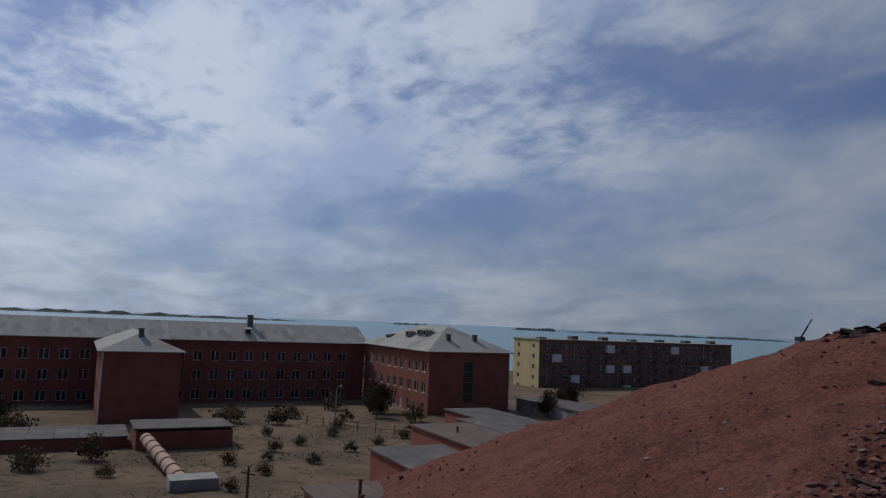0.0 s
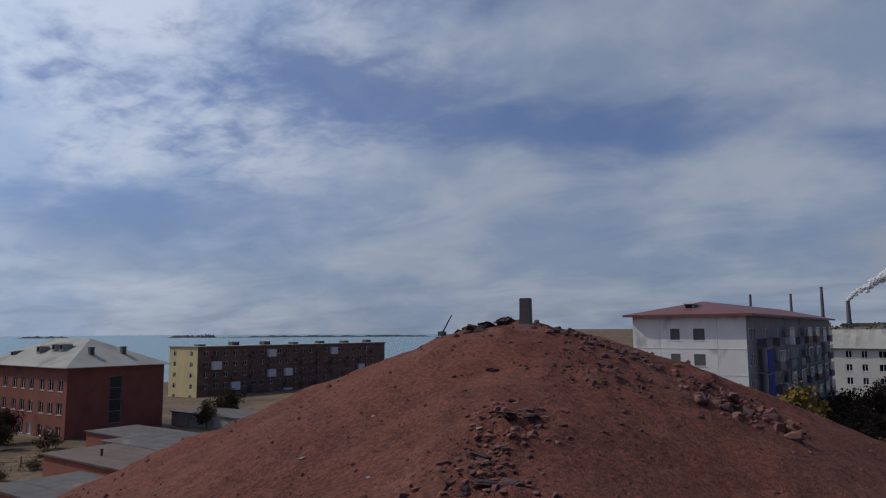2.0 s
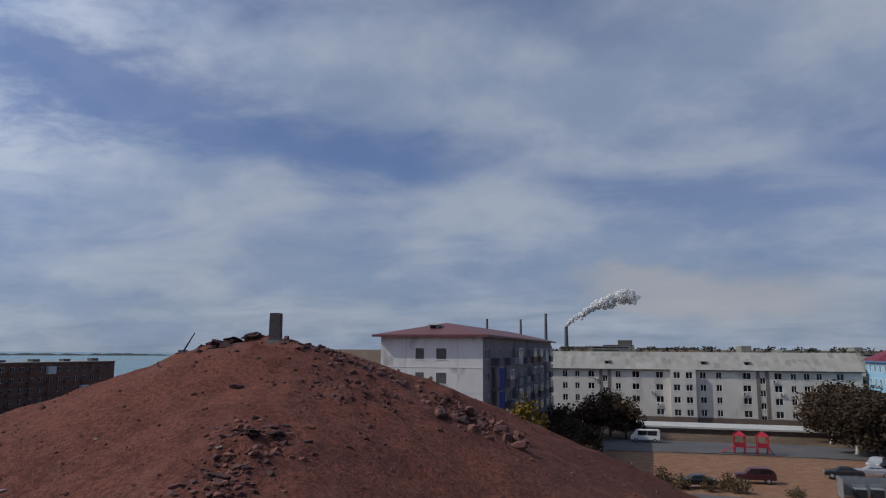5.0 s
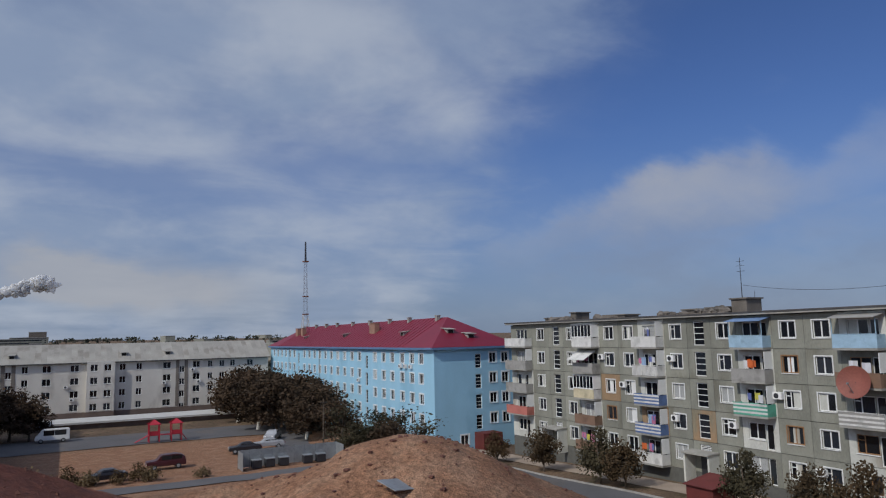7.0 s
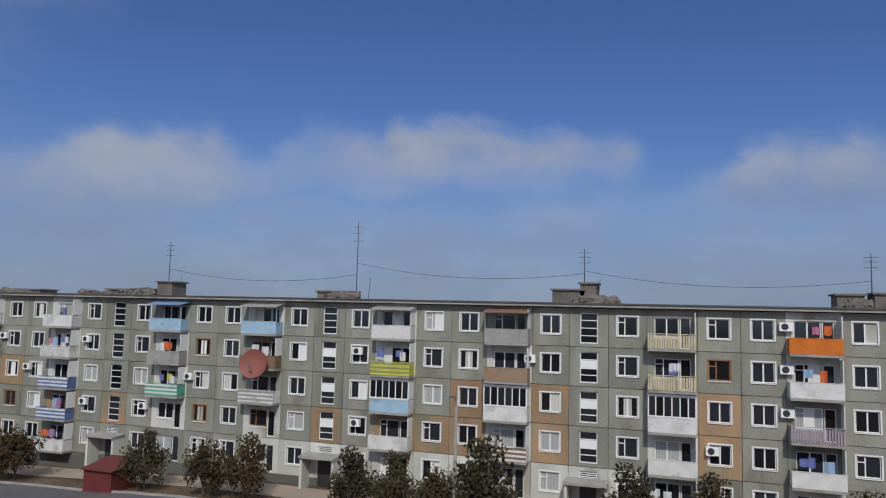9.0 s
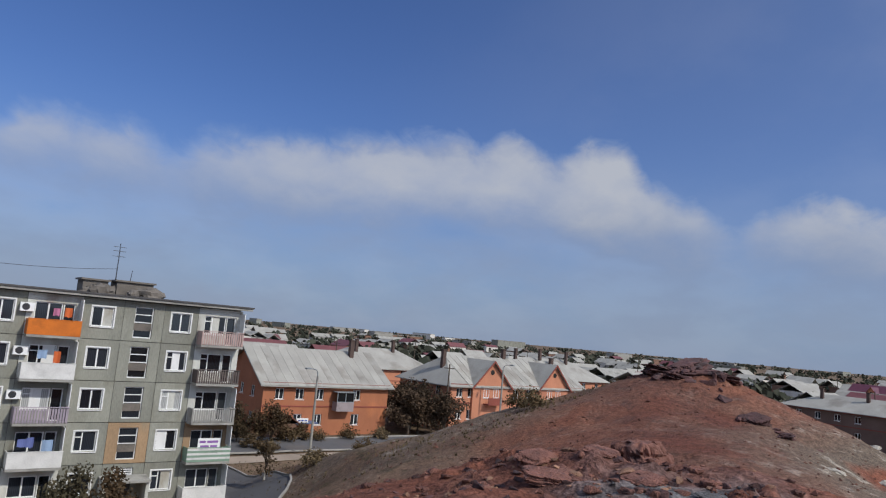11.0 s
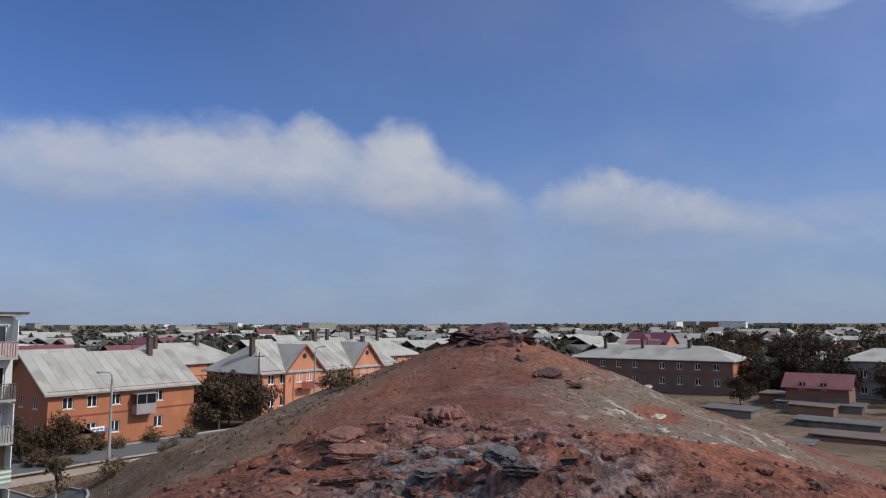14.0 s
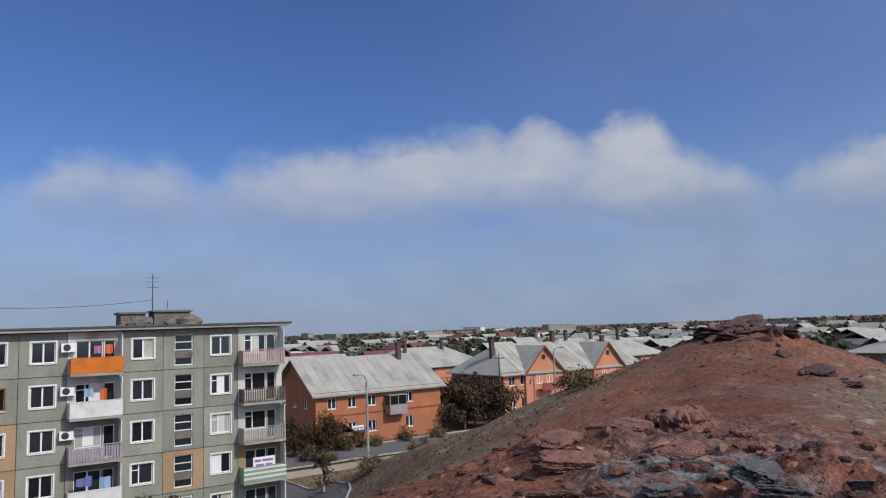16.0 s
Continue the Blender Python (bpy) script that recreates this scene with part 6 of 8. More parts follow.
def tree_model(seed, h, spread, leaf, n=1500, size=0.22, trunk_h=0.2, lime=False, sparse=False):
    rng = random.Random(seed)
    ob = thing("tree", Matrix.Translation((0, 0, -500)), "", "tree")
    th = h * trunk_h
    tg, lg, cen = Geo(), [], []
    lean = Vector((rng.uniform(-0.15, 0.15), rng.uniform(-0.15, 0.15), 1)).normalized()
    top = lean * th
    tg.tube([(0, 0, -0.3), tuple(top * 0.5), tuple(top), tuple(lean * h * 0.75)], [0.045 * h * 0.6, 0.032 * h * 0.6, 0.026 * h * 0.6, 0.008 * h], 8)
    for k in range(rng.randint(6, 8)):
        q = 2 * math.pi * k / 7 + rng.uniform(-0.4, 0.4)
        s = lean * (th * rng.uniform(0.75, 1.5))
        e = s + Vector((math.cos(q) * spread * rng.uniform(0.5, 0.9), math.sin(q) * spread * rng.uniform(0.5, 0.9), h * rng.uniform(0.18, 0.52)))
        m = s.lerp(e, 0.5) + Vector((0, 0, 0.12 * h))
        tg.tube([tuple(s), tuple(m), tuple(e)], [0.013 * h, 0.008 * h, 0.003 * h], 6)
        cen.append((e.x, e.y, e.z, spread * rng.uniform(0.34, 0.55)))
        cen.append((m.x * 1.1, m.y * 1.1, m.z, spread * rng.uniform(0.25, 0.45)))
    for k in range(6):
        q = rng.uniform(0, 6.28)
        cen.append((math.cos(q) * spread * 0.6, math.sin(q) * spread * 0.6, h * rng.uniform(0.22, 0.4), spread * rng.uniform(0.3, 0.45)))
    for k in range(5):
        cen.append((rng.uniform(-0.3, 0.3) * spread, rng.uniform(-0.3, 0.3) * spread, h * rng.uniform(0.6, 0.88), spread * rng.uniform(0.3, 0.5)))
    tr = part("trunk", tg.mesh("trunk", BARK, True), ob)
    if lime:
        part("limewash", Geo().tube([(0, 0, 0), tuple(top * 0.75)], [0.047 * h * 0.6, 0.036 * h * 0.6], 8), tr, material=LIME, label="whitewashed lower trunk")
    part("crown", leaf_cloud(rng, cen, int(n * (0.45 if sparse else 1)), size).mesh("crown", leaf), ob)
    return ob


MODELS = {
    "dark": [tree_model(s, 6.0, 2.5, LEAF_DARK, 3400, 0.17) for s in (1, 2, 3)],
    "dusty": [tree_model(s, 5.0, 2.2, LEAF, 3200, 0.14, 0.16) for s in (4, 5)],
    "autumn": [tree_model(s, 5.0, 2.2, LEAF_AUTUMN, 3200, 0.14, 0.16) for s in (6, 7)],
    "limed": [tree_model(8, 5.5, 2.2, LEAF_DARK, 2600, 0.16, 0.34, True)],
    "thin": [tree_model(9, 5.0, 1.9, LEAF, 900, 0.18, 0.4, True, True)],
    "yellow": [tree_model(10, 4.2, 1.7, LEAF_YELLOW, 1500, 0.16, 0.12)],
    "bush": [tree_model(11, 1.6, 1.0, leaf_mat("brown_scrub", (0.07, 0.05, 0.03), (0.15, 0.10, 0.05)), 700, 0.10, 0.1), tree_model(12, 1.4, 1.1, DRY, 700, 0.10, 0.1)],
    "sapling": [tree_model(13, 2.9, 0.85, LEAF_AUTUMN, 520, 0.11, 0.4, True)],
}
TREE_LABEL = {"dark": "broad dark leafy tree beside the yard", "dusty": "dusty green street tree with dense crown", "autumn": "street tree with leaves turning brown",
              "limed": "leafy tree with a whitewashed trunk", "thin": "thin sparse tree with whitewashed trunk", "yellow": "bushy tree with yellow autumn leaves",
              "bush": "dry brown bush on dusty ground", "sapling": "small young tree with a whitewashed trunk"}
tree_no = 0


def plant(kind, x, y, h=None, group=""):
    global tree_no
    tree_no += 1
    rng = random.Random(tree_no * 17)
    src = MODELS[kind][tree_no % len(MODELS[kind])]
    base = {"dark": 6.0, "dusty": 5.0, "autumn": 5.0, "limed": 5.5, "thin": 5.0, "yellow": 4.2, "bush": 1.5, "sapling": 2.9}[kind]
    s = (h or base) / base
    wide = {"street trees": 0.9, "trees along the blue block": 1.3, "trees beside the white block": 1.25}.get(group, 1.0)
    ob = copy_thing(src, Matrix())
    ob.matrix_basis = pose(x, y, height(x, y) - 0.05, 0, 0, rng.uniform(0, 360)) @ Matrix.Diagonal((s * wide * rng.uniform(0.9, 1.15), s * wide * rng.uniform(0.9, 1.15), s, 1))
    tagged(ob, TREE_LABEL[kind], "bush" if kind == "bush" else "tree", group or ("bushes" if kind == "bush" else "trees"))
    return ob


# before the grey block
for kd, x, y, h in (("autumn", 45.5, 70.5, 3.6), ("autumn", 45.6, 61.5, 4.7), ("dusty", 45.2, 52.0, 5.2), ("autumn", 45.4, 49.0, 4.4), ("dusty", 45.6, 36.2, 4.5), ("autumn", 45.2, 30.6, 4.2), ("autumn", 45.8, 27.6, 4.6),
                    ("dusty", 45.6, 18.8, 4.6), ("dusty", 46.0, 16.2, 4.4), ("autumn", 45.4, 13.0, 3.8), ("dusty", 45.6, 9.4, 5.9), ("dusty", 45.8, 0.4, 5.0), ("autumn", 46.0, -4.2, 4.6), ("dusty", 45.4, -11.6, 4.8), ("autumn", 45.8, -14.0, 4.2)):
    plant(kd, x, y, h * 1.0, "street trees")
# along the blue block
for k, (x, y, h) in enumerate(((36, 160, 9.2), (38, 152, 9.0), (34, 147, 9.0), (37, 140, 9.0), (33.5, 133, 8.8), (36, 127, 8.4), (33, 120, 8.2), (37, 115, 7.8), (34.5, 109, 7.4), (38, 103, 7.2), (36, 97, 6.6), (39, 92, 6.4), (41, 88, 6.0), (38, 84, 5.6), (40, 78, 5.4), (35, 90, 5.0), (31, 150, 8.6), (30.5, 140, 8.2), (40.5, 133, 8.6), (40.5, 121, 8.0), (31, 126, 7.6))):
    h *= 1.1 if y > 112 else 0.86
    plant(("dark", "dark", "limed")[k % 3] if y > 100 else ("thin", "limed", "thin", "dusty")[k % 4], x, y, h, "trees along the blue block")
# beside the white block
for x, y, h in ((-7, 138, 8.6), (-10.5, 133, 7.8), (-4, 135, 7.0), (-14.5, 121, 6.8), (-12, 114, 6.0), (-9, 108, 5.6), (-12.5, 103, 5.4), (-8.5, 97, 4.8), (-11, 91, 4.6), (-14.5, 108, 6.2), (-16, 96, 5.4), (-14, 89, 5.0)):
    plant("dark", x, y, h, "trees beside the white block")
plant("yellow", -9.5, 59.5, 5.0)
plant("yellow", -13.0, 63.5, 4.0)
for x, y, h in ((-2.1, 87, 2.4), (1.5, 88.2, 2.0), (3.4, 86.6, 1.8), (8.6, 87.4, 1.9), (-6, 62, 1.6), (-4, 57, 1.4), (15, 84.5, 1.3), (0.2, 84.0, 1.1), (9.8, 86.2, 1.7), (6.4, 86.0, 1.5)):
    plant("bush", x, y, h)
# round the orange houses and below the school
plant("sapling", 52.6, -26.8)
for x, y, h in ((67.5, -32, 2.2), (66.5, -33.5, 1.8), (70.2, -37, 2.6), (70.6, -41, 2.0), (71.0, -45, 2.2), (70.4, -49, 2.3), (65.0, -44, 2.0), (60.5, -40.5, 1.6), (62, -47, 1.5), (57, -47, 1.4), (71, -39, 2.4), (33, -36, 1.9), (35.5, -37, 1.7), (50, -30, 1.2), (46, -31, 1.0), (48.3, -28.5, 1.7)):
    plant("bush", x, y, h * 0.75)
for x, y, h in ((72.5, -54.5, 6.4), (74, -57, 6.8), (77, -58, 6.6), (80, -58.5, 6.4), (71.5, -59, 5.6), (84, -57, 6.4), (69.8, -35.0, 4.6), (70.2, -31.5, 4.2)):
    plant("autumn" if x < 70.5 else "dark", x, y, h, "trees between the houses")
for x, y, h in ((-104, -14, 6), (-112, -18, 7), (-100, -8, 5), (-106, 43, 5.0), (-112, 46, 5.6), (-100, 72, 4.6), (-108, 82, 6)):
    plant("autumn", x, y, h, "trees round the school")
for x, y, h in ((-104, 20, 3), (-101, 26, 2.6), (-98, -6, 3), (-100, 47, 2.6), (-118, 40, 3), (-78, 2, 2.4), (-74, -3, 2.2), (-72, 14, 1.4), (-95, 33, 1.6), (-103, 37, 1.8), (-108, 30, 2.2)):
    plant("bush", x, y, h, "scrub round the school")
for x, y, h in ((-78, 20, 1.5), (-82, 24, 1.3), (-76, 28, 1.2), (-88, 30, 1.4), (-70, 22, 1.1), (-84, 38, 1.4), (-90, 22, 1.3), (-66, 16, 1.2), (-60, 12, 1.1), (-69, 3, 1.3), (-90, 42, 1.3), (-80, 33, 1.2), (-73, 18, 1.0)):
    plant("bush", x, y, h)
for x, y, h in ((92, -98, 6), (60, -150, 7), (34, -146, 7.5), (28, -152, 8), (20, -150, 8), (12, -145, 7), (8, -128, 6), (32, -128, 5), (10, -138, 7), (2, -132, 6), (-4, -120, 6), (84, -92, 6), (96, -60, 6.5), (92, -28, 6)):
    plant("dark", x, y, h, "trees behind the hill")
tr_ = random.Random(77)
for k in range(34):
    a_, d_ = radians(tr_.uniform(-176, -164)), tr_.uniform(150, 300)
    plant("dark", -math.sin(a_) * d_, math.cos(a_) * d_, tr_.uniform(7, 11), "trees behind the hill")
for ob in [o for kd in MODELS.values() for o in kd]:
    for c in list(ob.children_recursive):
        bpy.data.objects.remove(c)
    bpy.data.objects.remove(ob)

# ---- far town ----
def village():
    rng = random.Random(5)
    wall_c = [WHITEWALL, PANEL_WHITE, BROWNWALL, BROWNWALL, CONCRETE]
    roof_c = [ASBESTOS, ASBESTOS, ASBESTOS, CONCRETE, ASBESTOS, MAROON]
    for k in range(210):
        az_, d = radians(rng.uniform(-176, -96)), 130 + 620 * rng.random() ** 1.2
        x, y = -math.sin(az_) * d, math.cos(az_) * d
        if x < 120 and y > -150 and x > -20 or (x < 64 and y > -150):
            continue
        L, D, h, r = rng.uniform(8, 16), rng.uniform(7, 10), rng.uniform(2.8, 5.6), rng.uniform(1.6, 2.8)
        z = height(x, y)
        ob = thing("house", pose(x, y, z, 0, 0, rng.choice((0, 90, 0, 90)) + rng.uniform(-4, 4)), "distant low house with a pale pitched roof", "house", "far houses")
        g = Geo().box(0, L, 0, D, -0.8, h)
        part("wall", g, ob, material=rng.choice(wall_c))
        g = Geo()
        gable_roof(g, 0, L, 0, D, h + 0.05, r, 0.4)
        part("roof", g, ob, material=rng.choice(roof_c))
        for u in (L * 0.25, L * 0.65):
            part("window", box_mesh("window", DARKGLASS, 0, 1.1, -0.03, 0.03, 1.0, 2.2), ob, pose(u, 0, 0))
            part("window", box_mesh("window", DARKGLASS, 0, 1.1, -0.03, 0.03, 1.0, 2.2), ob, pose(u, D, 0))
    for k in range(46):
        if k < 26:
            az_, d = radians(rng.uniform(-172, -95)), rng.uniform(900, 2100)
        else:
            az_, d = radians(rng.uniform(-24, 12)), rng.uniform(420, 1500)
        x, y = -math.sin(az_) * d, math.cos(az_) * d
        L, h = rng.uniform(30, 70), rng.choice((6, 9, 12))
        ob = thing("apartment_block", pose(x, y, height(x, y), 0, 0, rng.choice((0, 90)) + 3), "distant pale apartment block on the horizon", "apartment building", "far apartment blocks")
        part("wall", Geo().box(0, L, 0, 12, -2, h), ob, material=rng.choice((WHITEWALL, PANEL, BROWNWALL, CONCRETE, PANEL)))
        part("roof", Geo().box(-0.3, L + 0.3, -0.3, 12.3, h + 0.01, h + 0.6), ob, material=CONCRETE)
        for f in range(int(h / 3)):
            part("window_band", box_mesh("window_band", DARKGLASS, 0.02, 0.98, -0.04, 0.0, 0, 1.3), ob, Matrix.Translation((2, -0.01, 1 + 3 * f)) @ Matrix.Diagonal((L - 4, 1, 1, 1)))
    # distant orchards and tree belts, one mass
    v, f = [], []
    for k in range(2600):
        side = rng.random()
        if side < 0.8:
            az_, d = radians(rng.uniform(-178, -94)), 140 + 1900 * rng.random() ** 1.7
        else:
            az_, d = radians(rng.uniform(-26, 14)), rng.uniform(260, 1500)
        x, y = -math.sin(az_) * d, math.cos(az_) * d
        if y > -152 and 0 > y and x < 118:
            continue
        z, r = float(level(np.array([x]), np.array([y]))[0]), rng.uniform(1.6, 3.6) * (1 + d / 3500)
        for q in range(16):
            p = Vector((x + rng.gauss(0, r * 0.6), y + rng.gauss(0, r * 0.6), z + r * rng.uniform(0.25, 1.5)))
            a = Vector((rng.gauss(0, 1), rng.gauss(0, 1), rng.gauss(0, 1))).normalized()
            b = a.orthogonal().normalized()
            s = r * rng.uniform(0.25, 0.5)
            i = len(v)
            v += [tuple(p - a * s), tuple(p - b * s), tuple(p + a * s), tuple(p + b * s)]
            f.append((i, i + 1, i + 2, i + 3))
    me = bpy.data.meshes.new("far_trees")
    me.from_pydata(v, [], f)
    # leaf colours lightened to paint in the haze of distance
    me.materials.append(leaf_mat("hazed_leaves", (0.040, 0.046, 0.034), (0.085, 0.082, 0.058)))
    tagged(new("far_trees", me), "dark belts of distant orchard trees", "trees", kind="stuff")


village()


def lattice(h, w0, w1, n):
    g = Geo()
    def c(k, q):
        w = w0 + (w1 - w0) * k / n
        return (w * (1 if q in (0, 1) else -1), w * (1 if q in (0, 3) else -1), h * k / n)
    for k in range(n):
        for q in range(4):
            a, b = c(k, q), c(k + 1, q)
            r = 0.35 if w0 > 3 else 0.12
            g.tube([a, b], [r, r], 4, False)
            g.tube([a, c(k + 1, (q + 1) % 4)], [r * 0.6, r * 0.6], 4, False)
            g.tube([c(k + 1, q), c(k + 1, (q + 1) % 4)], [r * 0.6, r * 0.6], 4, False)
    return g


q = radians(-17.0)
tower = thing("radio_mast", pose(-math.sin(q) * 900, math.cos(q) * 900, 5), "tall lattice radio mast in red and white", "mast")
part("lower_stage", lattice(38, 6, 2.6, 6), tower, material=mat("mast_white", (0.55, 0.52, 0.50), 0.7, 0.1))
part("upper_stage", lattice(66, 2.4, 1.4, 12), tower, pose(0, 0, 38), material=mat("mast_grey", (0.20, 0.18, 0.20), 0.7, 0.1))
part("spire", Geo().tube([(0, 0, 0), (0, 0, 26)], [1.3, 0.9], 6), tower, pose(0, 0, 104), material=DARKMETAL)
for z in (22, 38, 60, 104):
    part("platform", Geo().box(-3.2, 3.2, -3.2, 3.2, z, z + 1.2), tower, material=RUST)
STACK = mat("smoke_stack", (0.13, 0.13, 0.15), 0.9, 0.2, 0.05, 0.4, 0.1)
for az_, top, r in ((12.6, 80, 2.3), (9.9, 79, 2.2), (7.9, 91, 2.6), (6.3, 64, 3.4)):
    q = radians(az_)
    st = thing("chimney_stack", pose(-math.sin(q) * 1500, math.cos(q) * 1500, 4), "tall dark industrial chimney on the horizon", "chimney", "power station chimneys")
    part("shaft", Geo().tube([(0, 0, 0), (0, 0, top - 4)], [r * 1.4, r], 14), st, material=STACK)
    part("rim", Geo().tube([(0, 0, top - 6), (0, 0, top - 3.9)], [r * 1.12, r * 1.12], 14), st, material=DARKCONC)
for az_, d, L, h in ((5.0, 1450, 90, 14), (1.8, 1400, 26, 26), (-1.5, 1450, 110, 12), (9.5, 1500, 80, 10)):
    q = radians(az_)
    ob = thing("factory_hall", pose(-math.sin(q) * d - L / 2, math.cos(q) * d, 8), "long dark factory hall on the horizon", "factory", "power station halls")
    part("wall", Geo().box(0, L, 0, 30, -6, h), ob, material=DARKCONC)
    part("roof", Geo().box(-0.5, L + 0.5, -0.5, 30.5, h + 0.01, h + 1), ob, material=CONCRETE)


def smoke():
    """White smoke drifting away from the lowest chimney, dense at first and thinning out."""
    rng = random.Random(3)
    q = radians(6.3)
    o = Vector((-math.sin(q) * 1500, math.cos(q) * 1500, 66))
    m = bpy.data.materials.new("smoke_puffs")
    m.use_nodes = True
    n, l = m.node_tree.nodes, m.node_tree.links
    tr, df, mx = n.new("ShaderNodeBsdfTransparent"), n.new("ShaderNodeBsdfTranslucent"), n.new("ShaderNodeMixShader")
    dd = n.new("ShaderNodeBsdfDiffuse")
    ad = n.new("ShaderNodeMixShader")
    dd.inputs[0].default_value = df.inputs[0].default_value = (0.9, 0.9, 0.9, 1)
    at = n.new("ShaderNodeAttribute")
    at.attribute_name = "thin"
    l.new(dd.outputs[0], ad.inputs[1]), l.new(df.outputs[0], ad.inputs[2])
    l.new(at.outputs["Fac"], mx.inputs[0]), l.new(tr.outputs[0], mx.inputs[1]), l.new(ad.outputs[0], mx.inputs[2])
    l.new(mx.outputs[0], n["Material Output"].inputs["Surface"])
    bm = bmesh.new()
    lay = bm.verts.layers.float.new("thin")
    for k in range(74):
        t = 0.25 * (k / 74) ** 1.2
        x = t * 520
        z = 88 * (1 - math.exp(-t * 5))
        r = 3.8 + 58 * t
        c = o + Vector((x + rng.gauss(0, 2 + 9 * t), rng.gauss(0, 8 * t), z + rng.gauss(0, 1 + 12 * t)))
        made = bmesh.ops.create_icosphere(bm, subdivisions=3, radius=r * rng.uniform(0.5, 0.9), matrix=Matrix.Translation(c))
        for v in made["verts"]:
            d = v.co - c
            q3 = v.co * (2.2 / (2 + r))
            v.co = c + Vector((d.x, d.y * 0.5, d.z)) * (0.8 + 0.5 * noise.noise(q3) + 0.35 * noise.noise(q3 * 2.7) + 0.15 * noise.noise(q3 * 6.1))
            v[lay] = 1.0 - 2.6 * max(0.0, t - 0.08)
    me = bpy.data.meshes.new("smoke")
    bm.to_mesh(me)
    bm.free()
    me.materials.append(m)
    me.shade_smooth()
    tagged(new("smoke", me), "white smoke drifting from a power station chimney", "smoke", kind="stuff")


smoke()
q = radians(36.2)
crane = thing("harbour_crane", pose(-math.sin(q) * 700, math.cos(q) * 700, -12), "dark harbour crane with a raised jib", "crane")
part("tower", lattice(20, 3.2, 2.4, 4), crane, material=DARKMETAL)
part("cab", Geo().box(-3, 3, -3, 3, 20, 24), crane, material=DARKMETAL)
part("jib", Geo().tube([(0, 0, 22), (9, 4, 40)], [0.9, 0.5], 5), crane, material=DARKMETAL)

# ---- things in the yard ----
def car(x, y, rz, body_m, label, kind="sedan"):
    ob = thing("car", pose(x, y, height(x, y) + 0.13, 0, 0, rz), label, "car", "parked cars")
    L, W = (4.4, 1.75) if kind == "sedan" else ((4.6, 1.85) if kind == "suv" else (4.9, 1.8))
    H = {"sedan": 1.42, "suv": 1.75, "van": 2.1}[kind]
    prof = {"sedan": [(0, .35), (0, .75), (.15, .85), (1.1, .92), (1.8, 1.38), (2.9, 1.42), (3.7, .98), (4.35, .92), (4.4, .4)],
            "suv": [(0, .4), (0, .95), (.2, 1.02), (1.2, 1.08), (1.75, 1.68), (3.6, 1.75), (4.4, 1.5), (4.6, 1.0), (4.6, .4)],
            "van": [(0, .4), (0, .9), (.3, 1.15), (.9, 1.95), (1.3, 2.08), (4.7, 2.1), (4.9, 1.9), (4.9, .4)]}[kind]
    bm = bmesh.new()
    lo = [bm.verts.new((px - L / 2, -W / 2, pz)) for px, pz in prof]
    hi = [bm.verts.new((px - L / 2, W / 2, pz)) for px, pz in prof]
    for vs in (lo, hi):
        for v in vs:
            if v.co.z > 1.0:
                v.co.y *= 0.84
    bm.faces.new(lo[::-1])
    bm.faces.new(hi)
    for k in range(len(prof)):
        j = (k + 1) % len(prof)
        bm.faces.new((lo[k], lo[j], hi[j], hi[k]))
    bmesh.ops.recalc_face_normals(bm, faces=bm.faces)
    bmesh.ops.bevel(bm, geom=list(bm.edges), offset=0.06, segments=2, affect="EDGES")
    me = bpy.data.meshes.new("body")
    bm.to_mesh(me)
    bm.free()
    me.materials.append(body_m)
    body = part("body", me, ob)
    zs = 1.0 if kind == "sedan" else 1.15
    a, b = (1.45, 3.35) if kind == "sedan" else ((1.5, 4.2) if kind == "suv" else (0.95, 4.5))
    for s in (-1, 1):
        yy = s * W / 2 * 0.90
        part("side_window", Geo().box(a - L / 2 + 0.25, (a + b) / 2 - L / 2 - 0.04, yy - 0.03, yy + 0.03, zs, H - 0.16), body, material=DARKGLASS)
        part("side_window", Geo().box((a + b) / 2 - L / 2 + 0.04, b - L / 2 - 0.1, yy - 0.03, yy + 0.03, zs, H - 0.16), body, material=DARKGLASS)
        for wx in (0.85, L - 0.9):
            wh = part("wheel", Geo().tube([(wx - L / 2, s * (W / 2 - 0.18), 0.32), (wx - L / 2, s * (W / 2 + 0.01), 0.32)], [0.33, 0.33], 16), ob, material=cached("rubber", lambda: mat("rubber", (0.02, 0.02, 0.02), 0.8, 0.2)))
            part("rim", Geo().tube([(wx - L / 2, s * (W / 2 + 0.012), 0.32), (wx - L / 2, s * (W / 2 + 0.03), 0.32)], [0.2, 0.18], 12), wh, material=GALV)
        part("headlight", Geo().box(-L / 2 - 0.02, -L / 2 + 0.05, s * 0.6 - 0.18, s * 0.6 + 0.18, 0.62, 0.76), body, material=PLASTIC)
        part("tail_light", Geo().box(L / 2 - 0.05, L / 2 + 0.02, s * 0.66 - 0.12, s * 0.66 + 0.12, 0.7, 0.86), body, material=paint((0.3, 0.02, 0.02)))
    return ob


def gloss(name, col):
    m = mat(name, col, 0.3, 0.08, 1.0, 10, 0.0)
    return m


